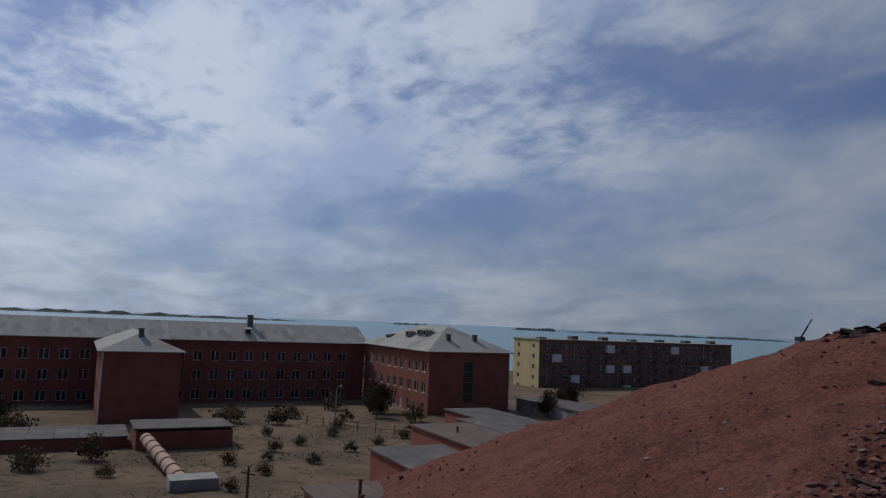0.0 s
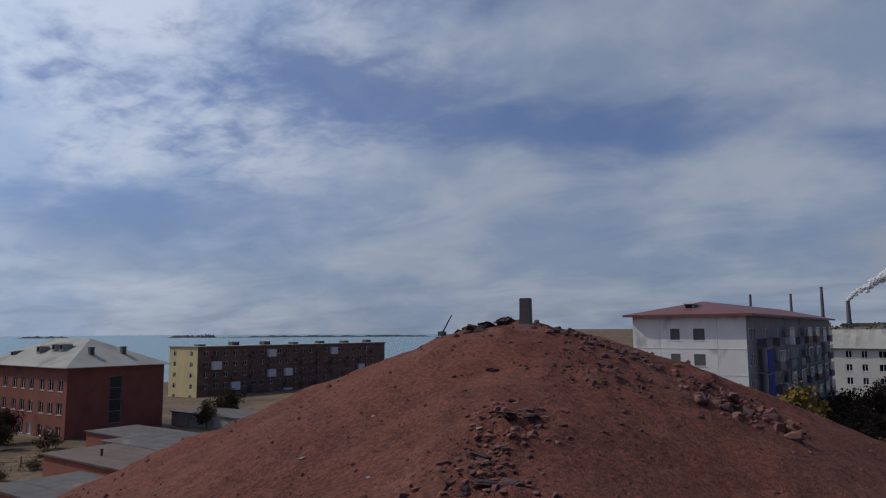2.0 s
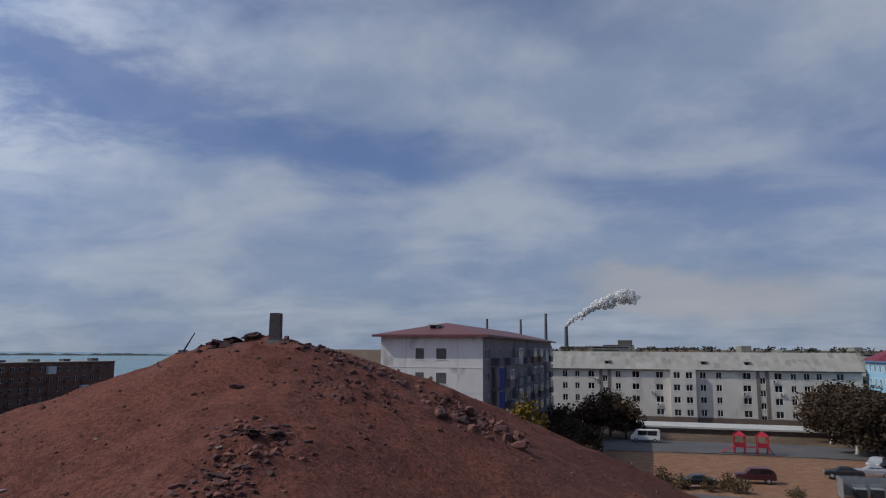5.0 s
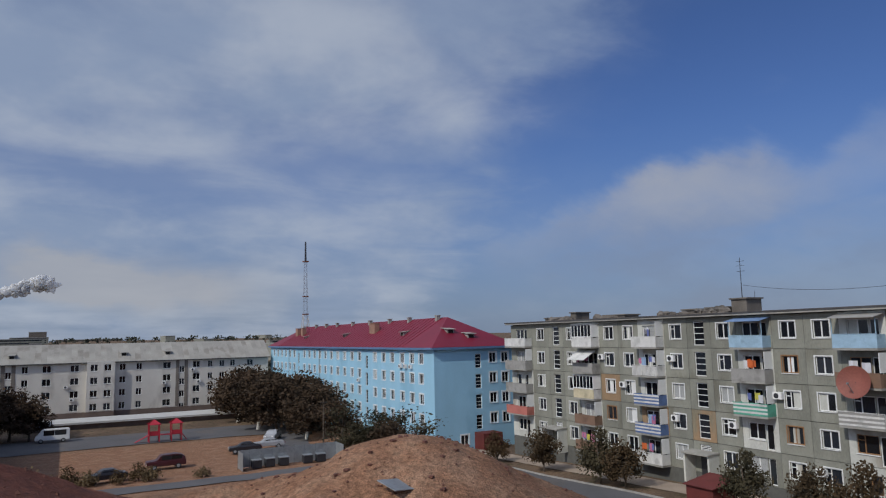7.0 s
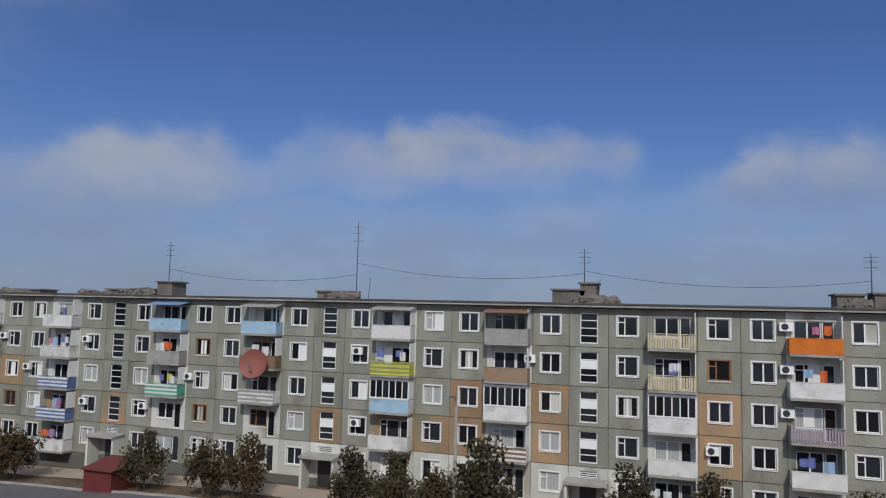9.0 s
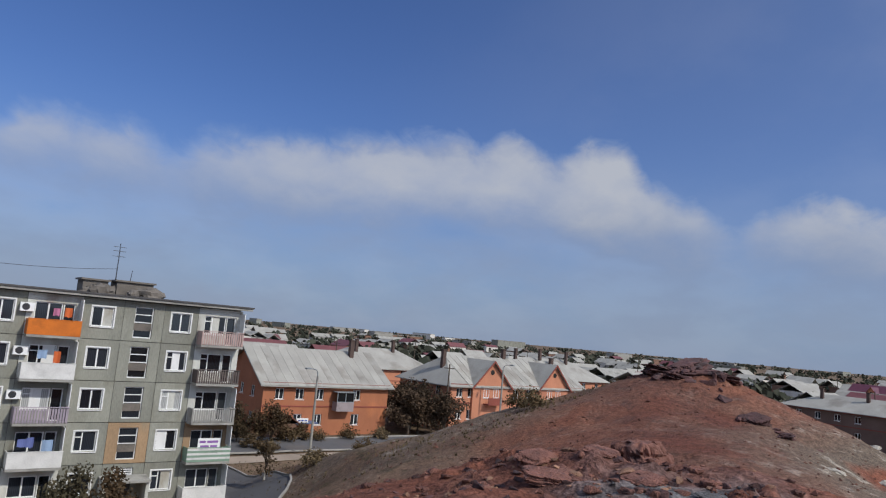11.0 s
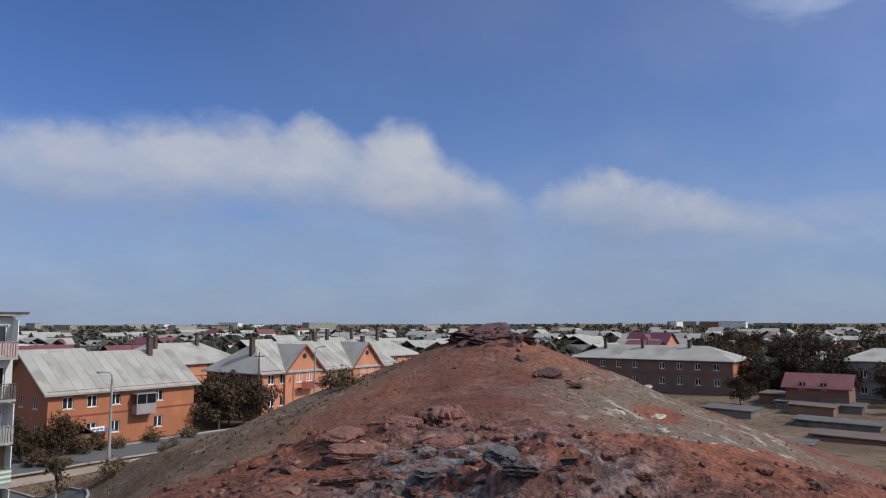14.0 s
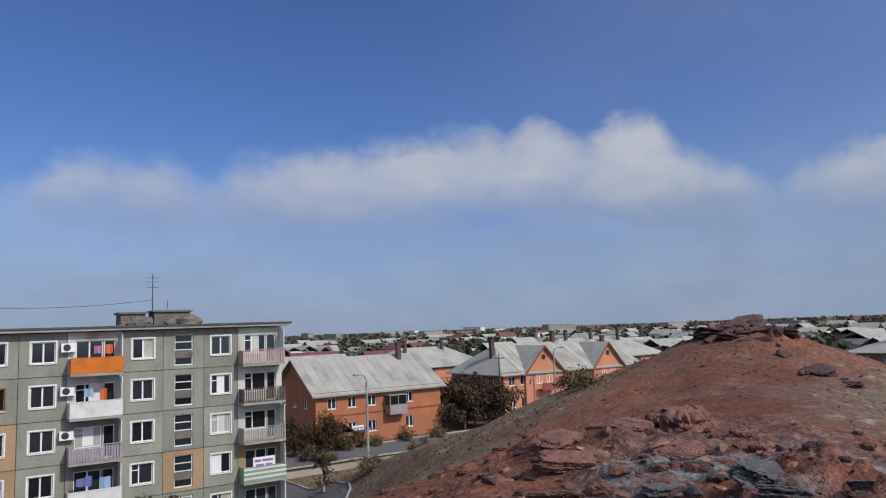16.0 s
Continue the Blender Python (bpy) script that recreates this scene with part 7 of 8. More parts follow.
CBLACK, CRED, CWHITE, CSILVER, CBLUE = gloss("black_car_paint", (0.02, 0.02, 0.025)), gloss("dark_red_car_paint", (0.06, 0.012, 0.015)), gloss("white_car_paint", (0.7, 0.7, 0.68)), gloss("silver_car_paint", (0.35, 0.36, 0.38)), gloss("blue_car_paint", (0.03, 0.05, 0.12))
car(12.3, 95.2, 2, CRED, "dark red estate car on bare sand", "suv")
car(5.3, 88.6, 6, CBLACK, "black saloon car behind dry bushes")
car(23.4, 101.4, -8, CBLACK, "black saloon car beside the trees")
car(27.2, 103.4, -6, CSILVER, "silver saloon car beside the trees")
car(-0.6, 131, 0, CWHITE, "white minibus parked by the playground", "van")
car(41.5, 78.5, 80, CWHITE, "white saloon car near the blue block")
car(43.0, 73.5, 85, CBLACK, "dark saloon car on the yard road")
car(-11.5, 99, 80, CBLUE, "blue saloon car under the trees")
car(30.0, 112.0, 60, CSILVER, "grey saloon car under the trees")

fence = thing("bin_enclosure", pose(19.7, 88.2, height(25, 87)), "grey metal fence round rubbish bins", "fence")
for k in range(9):
    part("sheet", box_mesh("sheet", GALV, 0, 1.36, 0, 0.04, 0.05, 2.1), fence, pose(k * 1.38, 0, 0))
for k in range(2):
    part("sheet", box_mesh("sheet", GALV, 0, 1.36, 0, 0.04, 0.05, 2.1), fence, pose(0, -2.76 + 1.38 * k, 0, 0, 0, 90))
    part("sheet", box_mesh("sheet", GALV, 0, 1.36, 0, 0.04, 0.05, 2.1), fence, pose(12.42, -2.76 + 1.38 * k, 0, 0, 0, 90))
for k in range(10):
    part("post", box_mesh("post", DARKMETAL, -0.04, 0.04, -0.04, 0.04, -0.3, 2.2), fence, pose(k * 1.38, 0.06, 0))
for k, x in enumerate((21.6, 23.2, 24.9, 27.9, 29.6)):
    y = 86.9
    b = thing("rubbish_bin", pose(x, y, height(x, y)), "grey metal rubbish container, lid open", "bin", "rubbish bins")
    g = Geo().slab([(-0.6, -0.5, 1.1), (0.6, -0.5, 1.1), (0.6, 0.5, 1.1), (-0.6, 0.5, 1.1)], 0.08)
    part("body", Geo().box(-0.55, 0.55, -0.45, 0.45, 0.12, 1.02), b, material=DARKMETAL)
    part("rim", g, b, material=GALV)
    part("lid", Geo().box(-0.58, 0.58, 0.46, 0.52, 1.11, 1.45), b, material=GALV)

play = thing("playground_frame", pose(15.2, 121.2, height(15, 121)) @ Matrix.Diagonal((1, 1, 0.8, 1)), "red climbing frame with slide and towers", "playground")
RED = paint((0.42, 0.02, 0.04))
for x in (-2.4, -0.9, 0.9, 2.4):
    for y in (-0.8, 0.8):
        part("post", box_mesh("post", RED, -0.07, 0.07, -0.07, 0.07, 0, 3.6), play, pose(x, y, 0))
for x in (-1.65, 1.65):
    part("platform", Geo().box(x - 0.8, x + 0.8, -0.8, 0.8, 1.3, 1.42), play, material=RED)
    part("tower_roof", Geo().slab([(x - 1.0, -1.0, 3.5), (x + 1.0, -1.0, 3.5), (x, 0, 4.4)], 0.08).slab([(x + 1.0, 1.0, 3.5), (x - 1.0, 1.0, 3.5), (x, 0, 4.4)], 0.08), play, material=RED)
    part("guard", Geo().box(x - 0.8, x + 0.8, -0.82, -0.76, 1.43, 2.2), play, material=RED)
part("bridge", Geo().box(-0.85, 0.85, -0.6, 0.6, 1.3, 1.4), play, material=RED)
part("slide", Geo().slab([(-2.5, -0.4, 1.4), (-4.4, -0.4, 0.2), (-4.4, 0.4, 0.2), (-2.5, 0.4, 1.4)], 0.06), play, material=RED)
part("ladder", Geo().tube([(2.5, -0.3, 1.4), (3.3, -0.3, 0)], [0.05, 0.05], 6).tube([(2.5, 0.3, 1.4), (3.3, 0.3, 0)], [0.05, 0.05], 6), play, material=RED)

shed = thing("metal_shed", pose(45.0, 40.2, height(45, 40), 0, 0, -90), "dark red sheet-metal shed with sloping roof", "shed")
part("wall", Geo().box(0, 2.6, -1.3, 1.3, -0.2, 1.75), shed, material=REDSHED)
part("roof", Geo().slab([(-0.15, -1.5, 1.8), (2.75, -1.5, 1.8), (2.75, 1.5, 2.3), (-0.15, 1.5, 2.3)], 0.06), shed, material=REDSHED)


def street_lamp(x, y, top, rz, label="tall concrete street lamp with a curved arm"):
    z = height(x, y)
    h = top - z
    ob = thing("street_lamp", pose(x, y, z, 0, 0, rz), label, "street lamp", "street lamps")
    part("pole", Geo().tube([(0, 0, -0.3), (0, 0, h - 0.5)], [0.15, 0.10], 10), ob, material=CONCRETE)
    pts = [(0, 0, h - 0.6), (0.05, 0, h - 0.15), (0.4, 0, h + 0.15), (1.5, 0, h + 0.3)]
    part("arm", Geo().tube(pts, [0.05, 0.05, 0.045, 0.04], 8), ob, material=GALV)
    part("lamp_head", Geo().box(1.35, 2.0, -0.13, 0.13, h + 0.18, h + 0.34), ob, material=GALV)
    return ob


street_lamp(63.5, -36.4, 9.0, 115)
street_lamp(70.6, -68.0, 10.2, 180)
street_lamp(-100.0, 34.2, 2.7, 0)
street_lamp(45.0, 11.5, 8.0, 180)


def pole(x, y, h, rz=0):
    z = height(x, y)
    ob = thing("utility_pole", pose(x, y, z, 0, 0, rz), "weathered wooden utility pole with crossarm", "pole", "utility poles")
    part("post", Geo().tube([(0, 0, -0.3), (0, 0, h)], [0.13, 0.09], 8), ob, material=BARK)
    part("crossarm", Geo().box(-0.7, 0.7, -0.05, 0.05, h - 0.6, h - 0.48), ob, material=BARK)
    return ob


for x, y, h in ((72.8, -60.5, 9.0), (-54, 12, 3.0), (90, -40, 9), (120, -70, 10), (60, -160, 10), (150, -110, 11), (140, -190, 11), (200, -130, 11), (30, -170, 10), (110, -260, 12), (220, -220, 12), (34, 99, 7)):
    pole(x, y, h, 30)
for k in range(14):
    x, y = -100 + 2.6 * k, 30 + 1.6 * k
    f = thing("fence_post", pose(x, y, height(x, y)), "short rusty post of a wire fence", "post", "fence posts")
    part("post", box_mesh("post", RUST, -0.05, 0.05, -0.05, 0.05, -0.3, 1.3), f)
    part("wire", Geo().box(0, 3.0, -0.01, 0.01, 1.1, 1.13).box(0, 3.0, -0.01, 0.01, 0.6, 0.63), f, pose(0, 0, 0, 0, 0, 31.6), material=RUST)

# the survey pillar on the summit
px, py = -19.8, 35.9
pil = thing("survey_pillar", pose(px, py, height(px, py) - 0.1, 0, 0, 18), "squat weathered concrete pillar on the summit", "pillar")
bm = bmesh.new()
bmesh.ops.create_cube(bm, size=1, matrix=Matrix.LocRotScale((0, 0, 0.75), None, (0.66, 0.66, 1.75)))
for v in bm.verts:
    if v.co.z > 0.5:
        v.co.x *= 0.94
        v.co.y *= 0.94
bmesh.ops.bevel(bm, geom=list(bm.edges), offset=0.03, segments=2, affect="EDGES")
me = bpy.data.meshes.new("shaft")
bm.to_mesh(me)
bm.free()
me.materials.append(DARKCONC)
part("shaft", me, pil)
part("footing", Geo().box(-0.42, 0.42, -0.42, 0.42, -0.3, 0.12), pil, material=CONCRETE)

# ---- rocks on the hills ----
def rock_mesh(name, seed, material, flat=0.6, strata=5.0):
    bm = bmesh.new()
    bmesh.ops.create_icosphere(bm, subdivisions=3, radius=1.0)
    off = Vector((seed * 7.3, seed * 3.1, seed * 1.7))
    for v in bm.verts:
        d = v.co.normalized()
        k = 0.85 + 0.38 * noise.noise(d * 1.3 + off) + 0.26 * noise.noise(d * 3.1 + off) + 0.12 * noise.noise(d * 7.3 + off)
        p = d * k
        lay = math.floor(p.z * strata + 0.6 * noise.noise(d * 2 + off)) / strata
        kk = 1 + 0.16 * noise.noise(Vector((lay * 5.1, seed, 0)))
        p.x, p.y = p.x * kk, p.y * kk
        p.z = (p.z * 0.62 + lay * 0.38) * flat
        v.co = p
    me = bpy.data.meshes.new(name)
    bm.to_mesh(me)
    bm.free()
    me.materials.append(material)
    return me


def shard_mesh(name, seed, material, flat=0.7, n=17):
    """A broken angular stone with flat faces."""
    rng = random.Random(seed * 5 + 1)
    bm = bmesh.new()
    for k in range(n):
        d = Vector((rng.gauss(0, 1), rng.gauss(0, 1), rng.gauss(0, 1))).normalized()
        d = d / max(abs(d.x), abs(d.y), abs(d.z)) ** 0.65 * rng.uniform(0.72, 1.0)
        bm.verts.new((d.x, d.y * 0.8, d.z * flat))
    hull = bmesh.ops.convex_hull(bm, input=bm.verts)
    bmesh.ops.delete(bm, geom=list({v for v in hull["geom_interior"] + hull["geom_unused"] if isinstance(v, bmesh.types.BMVert)}), context="VERTS")
    bmesh.ops.recalc_face_normals(bm, faces=bm.faces)
    bmesh.ops.bevel(bm, geom=list(bm.edges), offset=0.035, segments=1, affect="EDGES")
    me = bpy.data.meshes.new(name)
    bm.to_mesh(me)
    bm.free()
    me.materials.append(material)
    return me


def layered_mesh(name, seed, material, layers=5, tall=0.5):
    """A block of bedded rock: beds that stand out and fall back, split by upright cracks."""
    bm = bmesh.new()
    bmesh.ops.create_cube(bm, size=2)
    bmesh.ops.subdivide_edges(bm, edges=list(bm.edges), cuts=17, use_grid_fill=True)
    rng = random.Random(seed)
    reach = [rng.uniform(0.74, 1.04) for _ in range(layers + 3)]
    slide = [(rng.uniform(-0.10, 0.10), rng.uniform(-0.10, 0.10)) for _ in range(layers + 3)]
    off = Vector((seed * 3.7, seed * 1.9, seed * 5.3))
    for v in bm.verts:
        p = v.co.copy()
        r = (abs(p.x) ** 5 + abs(p.y) ** 5 + abs(p.z) ** 5) ** 0.2
        p = p / r
        zt = (p.z + 1) / 2 * layers + 0.55 * noise.noise(Vector((p.x, p.y, 0)) * 1.1 + off)
        b = min(max(int(zt), 0), layers + 1)
        groove = 0.10 * max(0.0, 1 - abs(zt - round(zt)) * 5)
        k = reach[b] - groove + 0.20 * noise.noise(p * 1.4 + off) + 0.10 * noise.noise(p * 4.2 + off)
        crack = noise.noise(Vector((p.x, p.y, b * 0.35)) * 2.6 + off)
        k -= 0.16 * max(0.0, 1 - abs(crack) * 9)
        v.co = Vector((p.x * k + slide[b][0], p.y * k * 0.8 + slide[b][1], (p.z + 0.10 * noise.noise(p * 3.1 + off)) * tall))
    me = bpy.data.meshes.new(name)
    bm.to_mesh(me)
    bm.free()
    me.materials.append(material)
    return me


ROCKTAN = mat("tan_rock", (0.25, 0.135, 0.085), 0.95, 0.4, 0.9, 6, 0.7, per=0.25, stain=(0.15, 0.075, 0.055))
SHARDS = [shard_mesh("rock", s, ROCK, 0.55) for s in range(1, 6)]
TANS = [shard_mesh("rock", s, ROCKTAN, 0.55) for s in range(6, 9)]
GREYSHARDS = [shard_mesh("rock", s, ROCKGREY, 0.5) for s in range(9, 13)]
DARKSHARDS = [shard_mesh("rock", s, ROCKDARK, 0.65) for s in range(13, 18)]
BEDDED = [layered_mesh("rock", s, ROCK, 5, 0.55) for s in (3, 4, 5)]
BEDDED_GREY = [layered_mesh("rock", s, ROCKGREY, 6, 0.5) for s in (6, 7)]
BEDDED_DARK = [layered_mesh("rock", s, ROCKDARK, 5, 0.6) for s in (8, 9, 10)]
PALES = [rock_mesh("rock", s, PALEROCK, 0.55, 4.0) for s in range(9, 11)]


SCREE = []


def rock(x, y, s, kind, label, group, tall=1.0, seed=0, loose=False):
    """One rock as a thing of its own, or, when loose, as part of the scree."""
    rng = random.Random(seed * 13 + int(x * 31) + int(y * 17))
    me = rng.choice(kind)
    z = height(x, y)
    m = pose(x, y, z + s * 0.02, rng.uniform(-14, 14), rng.uniform(-14, 14), rng.uniform(0, 360)) @ Matrix.Diagonal((s * rng.uniform(0.8, 1.3), s * rng.uniform(0.7, 1.1), s * tall, 1))
    if loose:
        SCREE.append((me, m))
        return None
    return thing("rock", m, label, "rock", group, data=me)


def scree():
    """Small rubble past counting, in one mesh."""
    v, f, mi, mats = [], [], [], []
    for me, m in SCREE:
        if me.materials[0] not in mats:
            mats.append(me.materials[0])
        i, k = len(v), mats.index(me.materials[0])
        v += [tuple(m @ q.co) for q in me.vertices]
        f += [tuple(i + q for q in poly.vertices) for poly in me.polygons]
        mi += [k] * len(me.polygons)
    me = bpy.data.meshes.new("scree")
    me.from_pydata(v, [], f)
    for q in mats:
        me.materials.append(q)
    me.polygons.foreach_set("material_index", mi)
    tagged(new("scree", me), "broken dark red rubble on the slopes", "rubble", kind="stuff")


rng = random.Random(11)
RL = "layered dark red rock outcrop on the hill"
rock(6.05, -11.0, 0.56, BEDDED, "bedded red boulder standing on the brow", "near outcrops", 1.45)
for x, y, s, t in ((5.75, -8.75, 0.42, 0.7), (6.4, -9.2, 0.5, 0.75), (7.1, -9.6, 0.4, 0.6), (6.6, -8.3, 0.28, 0.8), (5.2, -8.0, 0.42, 0.5), (4.9, -7.4, 0.38, 0.5), (5.9, -9.9, 0.45, 0.5), (4.9, -9.5, 0.4, 0.5), (7.6, -8.7, 0.3, 0.6), (8.2, -9.8, 0.4, 0.6), (4.2, -8.3, 0.36, 0.5), (6.9, -10.6, 0.4, 0.5), (3.9, -6.9, 0.32, 0.45), (5.6, -7.0, 0.3, 0.5)):
    rock(x, y, s * 0.60, BEDDED, RL, "near outcrops", t * 0.8)
for x, y, s, t in ((3.3, -8.5, 0.55, 0.6), (2.9, -8.0, 0.42, 0.6), (3.9, -9.3, 0.5, 0.5), (2.6, -8.6, 0.4, 0.55), (4.4, -8.6, 0.34, 0.45), (3.4, -7.6, 0.36, 0.5)):
    rock(x, y, s * 0.46, BEDDED_GREY, "weathered blue-grey ledge of bedded rock", "grey ledges", t)
for k in range(55):
    rock(rng.gauss(3.5, 0.75), rng.gauss(-8.5, 0.8), rng.uniform(0.03, 0.10), GREYSHARDS if rng.random() < 0.65 else DARKSHARDS, "broken blue-grey piece of rock", "grey rubble", rng.uniform(0.5, 1.0), k)
ledge = random.Random(41)
for k in range(420):
    x, y = ledge.gauss(5.3, 2.1), ledge.gauss(-8.7, 1.4)
    if (x - 0.3) ** 2 + (y + 3.5) ** 2 > 9:
        kind = DARKSHARDS if ledge.random() < 0.3 else TANS if ledge.random() < 0.4 else SHARDS
        size = 0.03 + 0.12 * ledge.random() ** 2
        rock(x, y, size, kind, "broken piece of layered rock on the hill", "broken rocks", ledge.uniform(0.5, 1.0), k, size < 0.07)
for x, y, s in ((25.8, -42.2, 1.7), (24.4, -41.9, 1.3), (26.9, -41.4, 1.4), (23.6, -42.6, 0.9), (25.2, -40.6, 0.9)):
    rock(x, y, s, BEDDED_DARK, "dark bedded crag on the hilltop", "hilltop crags", 0.45)
for k in range(60):
    rock(rng.gauss(25.4, 1.7), rng.gauss(-41.6, 1.3), rng.uniform(0.12, 0.5), DARKSHARDS, "dark broken rock on the hilltop", "hilltop rocks", rng.uniform(0.8, 1.3), k, True)
for x, y, s in ((17.6, -38.7, 0.55), (19.4, -39.0, 0.7), (20.0, -38.6, 0.5)):
    rock(x, y, s, BEDDED_DARK, "single dark boulder on pale clay", "boulders", 0.7)
for k in range(14):
    rock(rng.gauss(19.2, 0.9), rng.gauss(-38.8, 0.6), rng.uniform(0.15, 0.45), DARKSHARDS, RL, "flank ledges", 0.5, k, True)
for k in range(130):
    big = rng.random() ** 2
    rock(rng.gauss(-8.3, 1.2), rng.gauss(36.4, 1.5), 0.10 + 0.42 * big, SHARDS if rng.random() < 0.7 else DARKSHARDS, "tumbled boulder at the hill's shoulder", "tumbled boulders", rng.uniform(0.9, 1.3), k, big < 0.25)
for k in range(140):
    t = rng.random()
    rock(-18.5 + 10.5 * t + rng.gauss(0, 0.9), 36.0 + 1.4 * t + rng.gauss(0, 1.2), rng.uniform(0.06, 0.34), DARKSHARDS if rng.random() < 0.6 else SHARDS, "dark loose rock along the crest", "crest rocks", rng.uniform(0.6, 1.1), k, True)
for k in range(16):
    rock(rng.gauss(-22.6, 0.9), rng.gauss(35.3, 0.8), rng.uniform(0.25, 0.75), BEDDED_DARK if k < 4 else DARKSHARDS, "dark rock knob beside the summit", "summit rocks", rng.uniform(0.6, 0.9), k)
for k in range(380):
    t = rng.random()
    rock(-14.0 + 1.9 * t + rng.gauss(0, 1.0), 24.6 - 6.0 * t + rng.gauss(0, 0.7), 0.04 + 0.22 * rng.random() ** 2.2, DARKSHARDS if rng.random() < 0.6 else SHARDS, "dark broken rock in the gully", "gully rocks", rng.uniform(0.5, 1.0), k, True)
for x, y, s in ((-12.0, 19.3, 0.5), (-11.2, 19.5, 0.4), (-13.4, 22.9, 0.45), (-12.7, 23.6, 0.4), (-13.0, 20.6, 0.42), (-17.9, 29.2, 0.4)):
    rock(x, y, s, BEDDED_DARK, "low dark ledge in the red slope", "gully ledges", 0.45)
for k in range(150):
    rock(rng.gauss(-13.6, 1.6), rng.gauss(32.0, 1.7), 0.04 + 0.2 * rng.random() ** 1.8, DARKSHARDS, "dark loose rock on the red slope", "slope rocks", rng.uniform(0.5, 1.0), k, True)
scree()
rock(-22.0, 20.7, 0.18, PALES, "pale stone lying on the slope", "pale stones", 0.5)
for x, y, s in ((-16.5, 17.4, 0.14), (-17.2, 19.5, 0.1), (-14.0, 22.0, 0.12), (-21, 24, 0.14), (9.5, -24, 0.45), (12.2, -27, 0.3), (14, -36, 0.4), (11, -34, 0.4), (13.5, -40, 0.45), (8, -31, 0.3), (9.8, -37, 0.35), (16, -45, 0.4)):
    rock(x, y, s, PALES, "pale stone lying on the slope", "pale stones", 0.7)
sheet_ = thing("metal_sheet", pose(11.6, 22.8, height(11.6, 22.8) + 0.12, 14, 6, 20), "pale sheet of metal lying on the mound", "sheet", data=Geo().box(-0.7, 0.7, -0.5, 0.5, 0, 0.03).mesh("metal_sheet", GALV))
board = thing("white_board", pose(24.0, -62.0, height(24, -62), 0, 0, 20), "white board standing on rough ground", "board", data=Geo().box(-1.2, 1.2, -0.05, 0.05, 0, 1.2).mesh("white_board", PLASTIC))

# crumbled brick and felt heaped round the roof vents of the grey block
HEAP = [rock_mesh("broken_slab", 30 + s, DARKCONC, 0.6, 3.0) for s in range(3)]
heap_rng = random.Random(8)
for u, n_ in ((29.0, 5), (26.0, 3), (50.0, 6), (70.5, 4), (90.0, 6), (6.5, 5), (15.0, 3)):
    for k in range(n_):
        s = heap_rng.uniform(0.35, 0.75)
        part("broken_slab", heap_rng.choice(HEAP), grey, pose(u + heap_rng.gauss(0, 1.3), heap_rng.uniform(2.2, 3.6), 14.5, 0, 0, heap_rng.uniform(0, 360)) @ Matrix.Diagonal((s * 1.7, s, s * 2.0, 1)))

STONES = [cached(("stone", s), lambda: rock_mesh("stone", 20 + s, ROCK, 0.7, 3.0)) for s in range(3)]
for k in range(230):
    if k % 3 == 0:
        x, y = rng.gauss(4.5, 3.5), rng.gauss(-10, 3.0)
    elif k % 3 == 1:
        x, y = rng.gauss(-13, 6), rng.gauss(28, 7)
    else:
        x, y = rng.gauss(13, 3.0), rng.gauss(25.5, 3.0)
    if math.hypot(x, y + 1.8) < 4.5:
        continue
    s = rng.uniform(0.05, 0.16)
    thing("stone", pose(x, y, height(x, y) + s * 0.2, 0, 0, rng.uniform(0, 360)) @ Matrix.Diagonal((s, s * 0.8, s * 0.8, 1)), "small loose stone on red earth", "stone", "loose stones", data=STONES[k % 3])


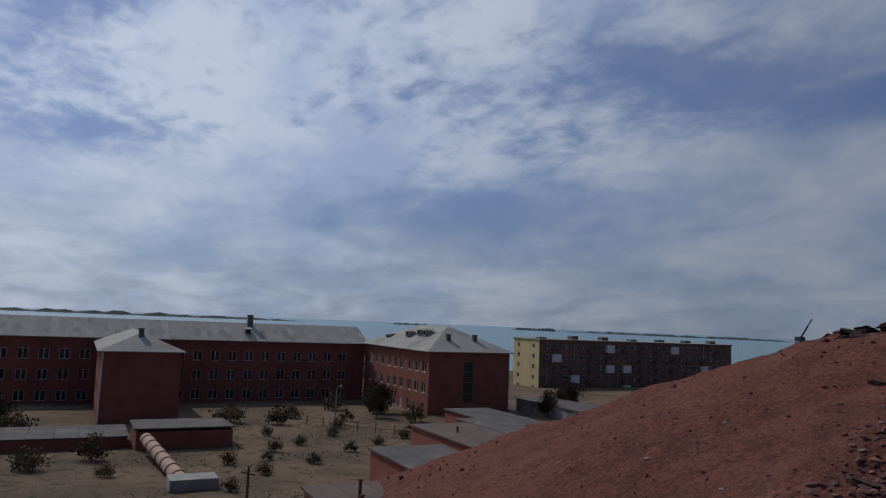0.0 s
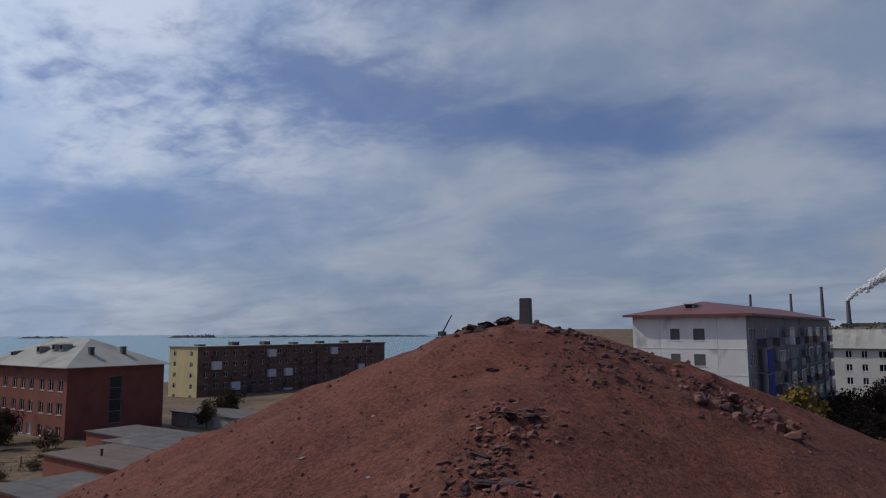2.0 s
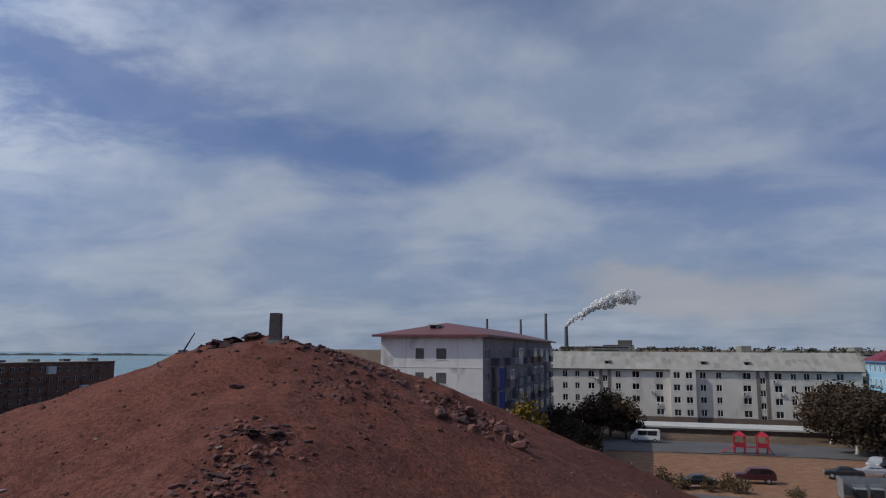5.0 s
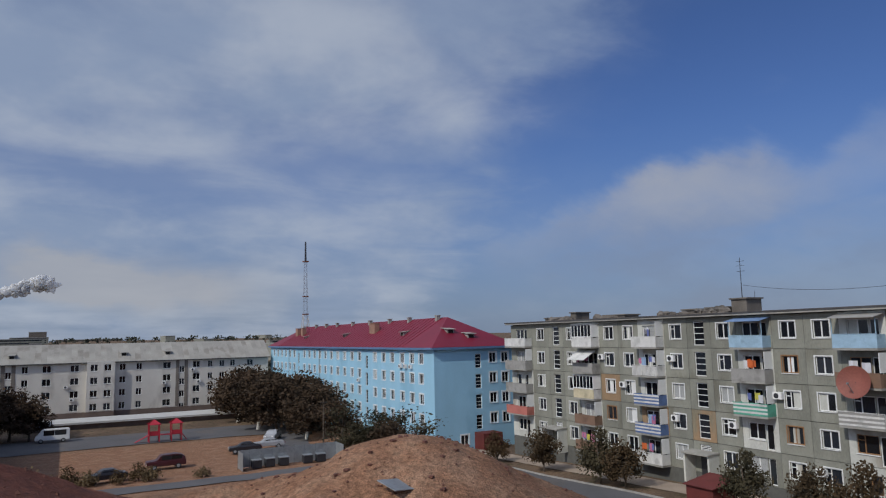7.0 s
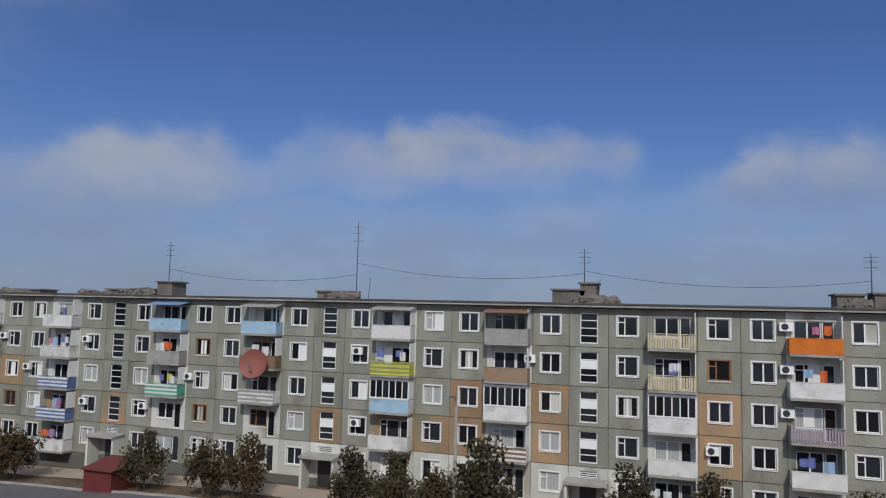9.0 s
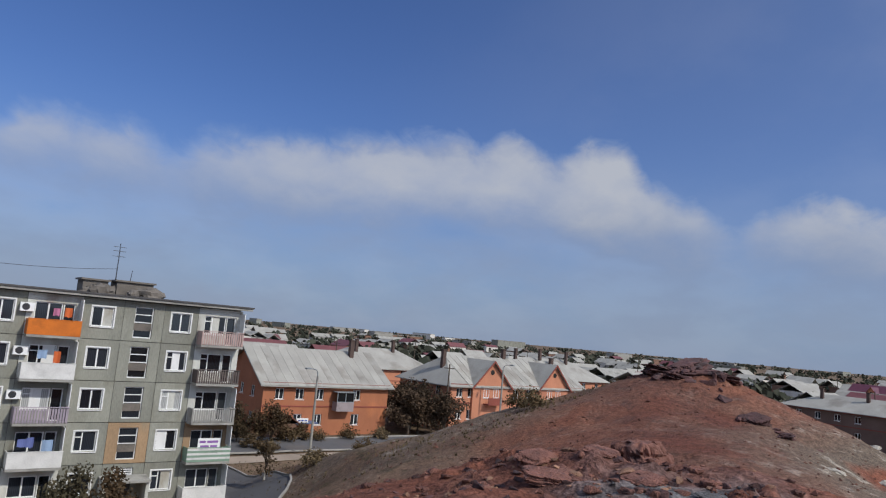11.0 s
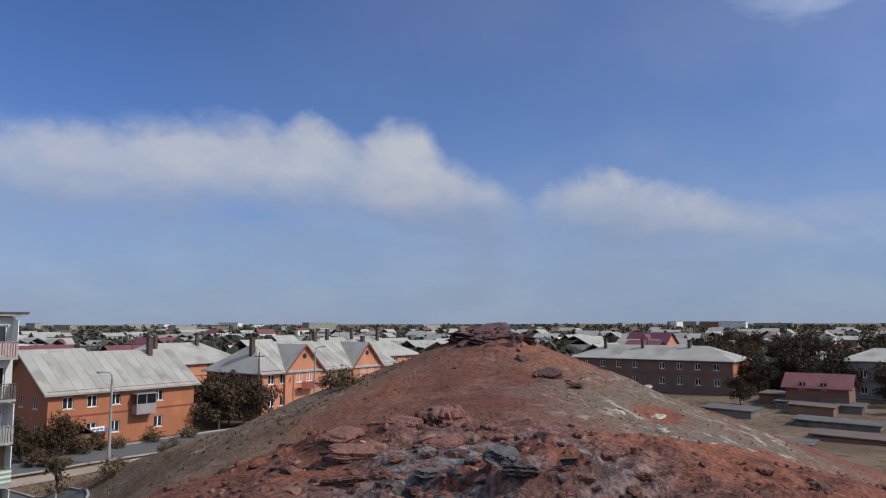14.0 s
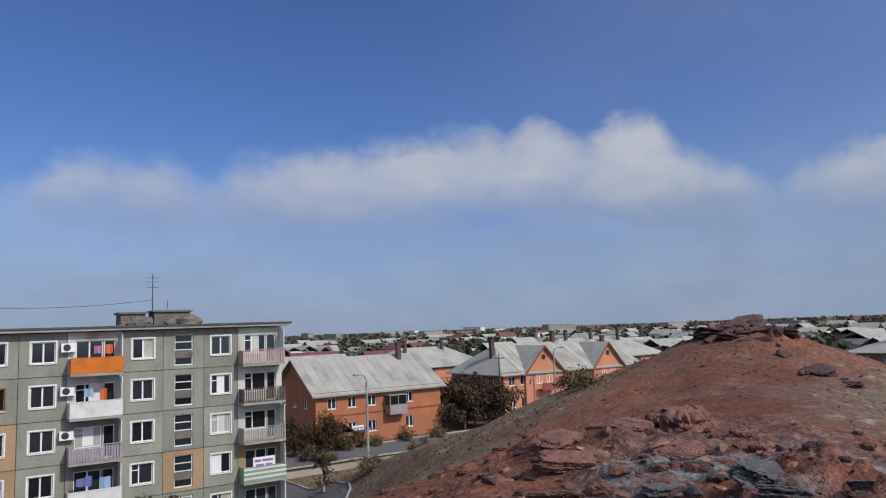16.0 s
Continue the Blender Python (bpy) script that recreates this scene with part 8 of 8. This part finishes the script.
def pebbles():
    rng = np.random.RandomState(4)
    n = 15000
    a, r = rng.uniform(0, 2 * np.pi, n), 4.2 + 46 * rng.uniform(0, 1, n) ** 1.6
    x, y = r * np.cos(a), -2 + r * np.sin(a)
    keep = on_hill(x, y) > 0.5
    x, y, r = x[keep], y[keep], r[keep]
    z = land(x, y)
    n = len(x)
    s = rng.uniform(0.012, 0.04, n) * (0.8 + r / 26)
    big = rng.uniform(0, 1, n) < 0.06
    s = np.where(big, s * 2.0, s)
    base = np.array([(1, 0, 0), (0, 1, 0), (-1, 0, 0), (0, -1, 0), (0, 0, 0.8), (0, 0, -0.5)])
    tri = np.array([(0, 1, 4), (1, 2, 4), (2, 3, 4), (3, 0, 4), (1, 0, 5), (2, 1, 5), (3, 2, 5), (0, 3, 5)])
    q = rng.uniform(0, 2 * np.pi, n)
    jit = rng.uniform(0.6, 1.3, (n, 6, 3))
    v = base[None] * jit * s[:, None, None]
    vx = v[..., 0] * np.cos(q)[:, None] - v[..., 1] * np.sin(q)[:, None]
    vy = v[..., 0] * np.sin(q)[:, None] + v[..., 1] * np.cos(q)[:, None]
    v = np.stack([vx + x[:, None], vy + y[:, None], v[..., 2] + z[:, None] + s[:, None] * 0.15], -1).reshape(-1, 3)
    f = (tri[None] + 6 * np.arange(n)[:, None, None]).reshape(-1, 3)
    me = bpy.data.meshes.new("pebbles")
    me.from_pydata(v.tolist(), [], f.tolist())
    m = leaf_mat("rubble", (0.085, 0.040, 0.032), (0.20, 0.095, 0.070))
    me.materials.append(m)
    tagged(new("pebbles", me), "loose red rubble strewn over the hills", "rubble", kind="stuff")


pebbles()


def grass():
    rng = np.random.RandomState(8)
    v, f = [], []
    half = 2600
    xs = np.concatenate([rng.uniform(30, 64, half), rng.uniform(-105, -40, half)])
    ys = np.concatenate([rng.uniform(-62, -24, half), rng.uniform(2, 50, half)])
    zs, keep = land(xs, ys), vnoise(xs * 0.2, ys * 0.2, 4) > 0.5
    for x, y, z in zip(xs[keep].tolist(), ys[keep].tolist(), zs[keep].tolist()):
        for q in range(4):
            a, h = rng.uniform(0, 6.28), rng.uniform(0.05, 0.20)
            dx_, dy_ = 0.06 * math.cos(a), 0.06 * math.sin(a)
            i = len(v)
            v += [(x - dx_, y - dy_, z - 0.03), (x + dx_, y + dy_, z - 0.03), (x + dx_ * 2.4, y - dy_, z + h)]
            f.append((i, i + 1, i + 2))
    me = bpy.data.meshes.new("dry_grass")
    me.from_pydata(v, [], f)
    me.materials.append(DRY)
    tagged(new("dry_grass", me), "sparse dry grass tufts on dusty ground", "grass", kind="stuff")


grass()
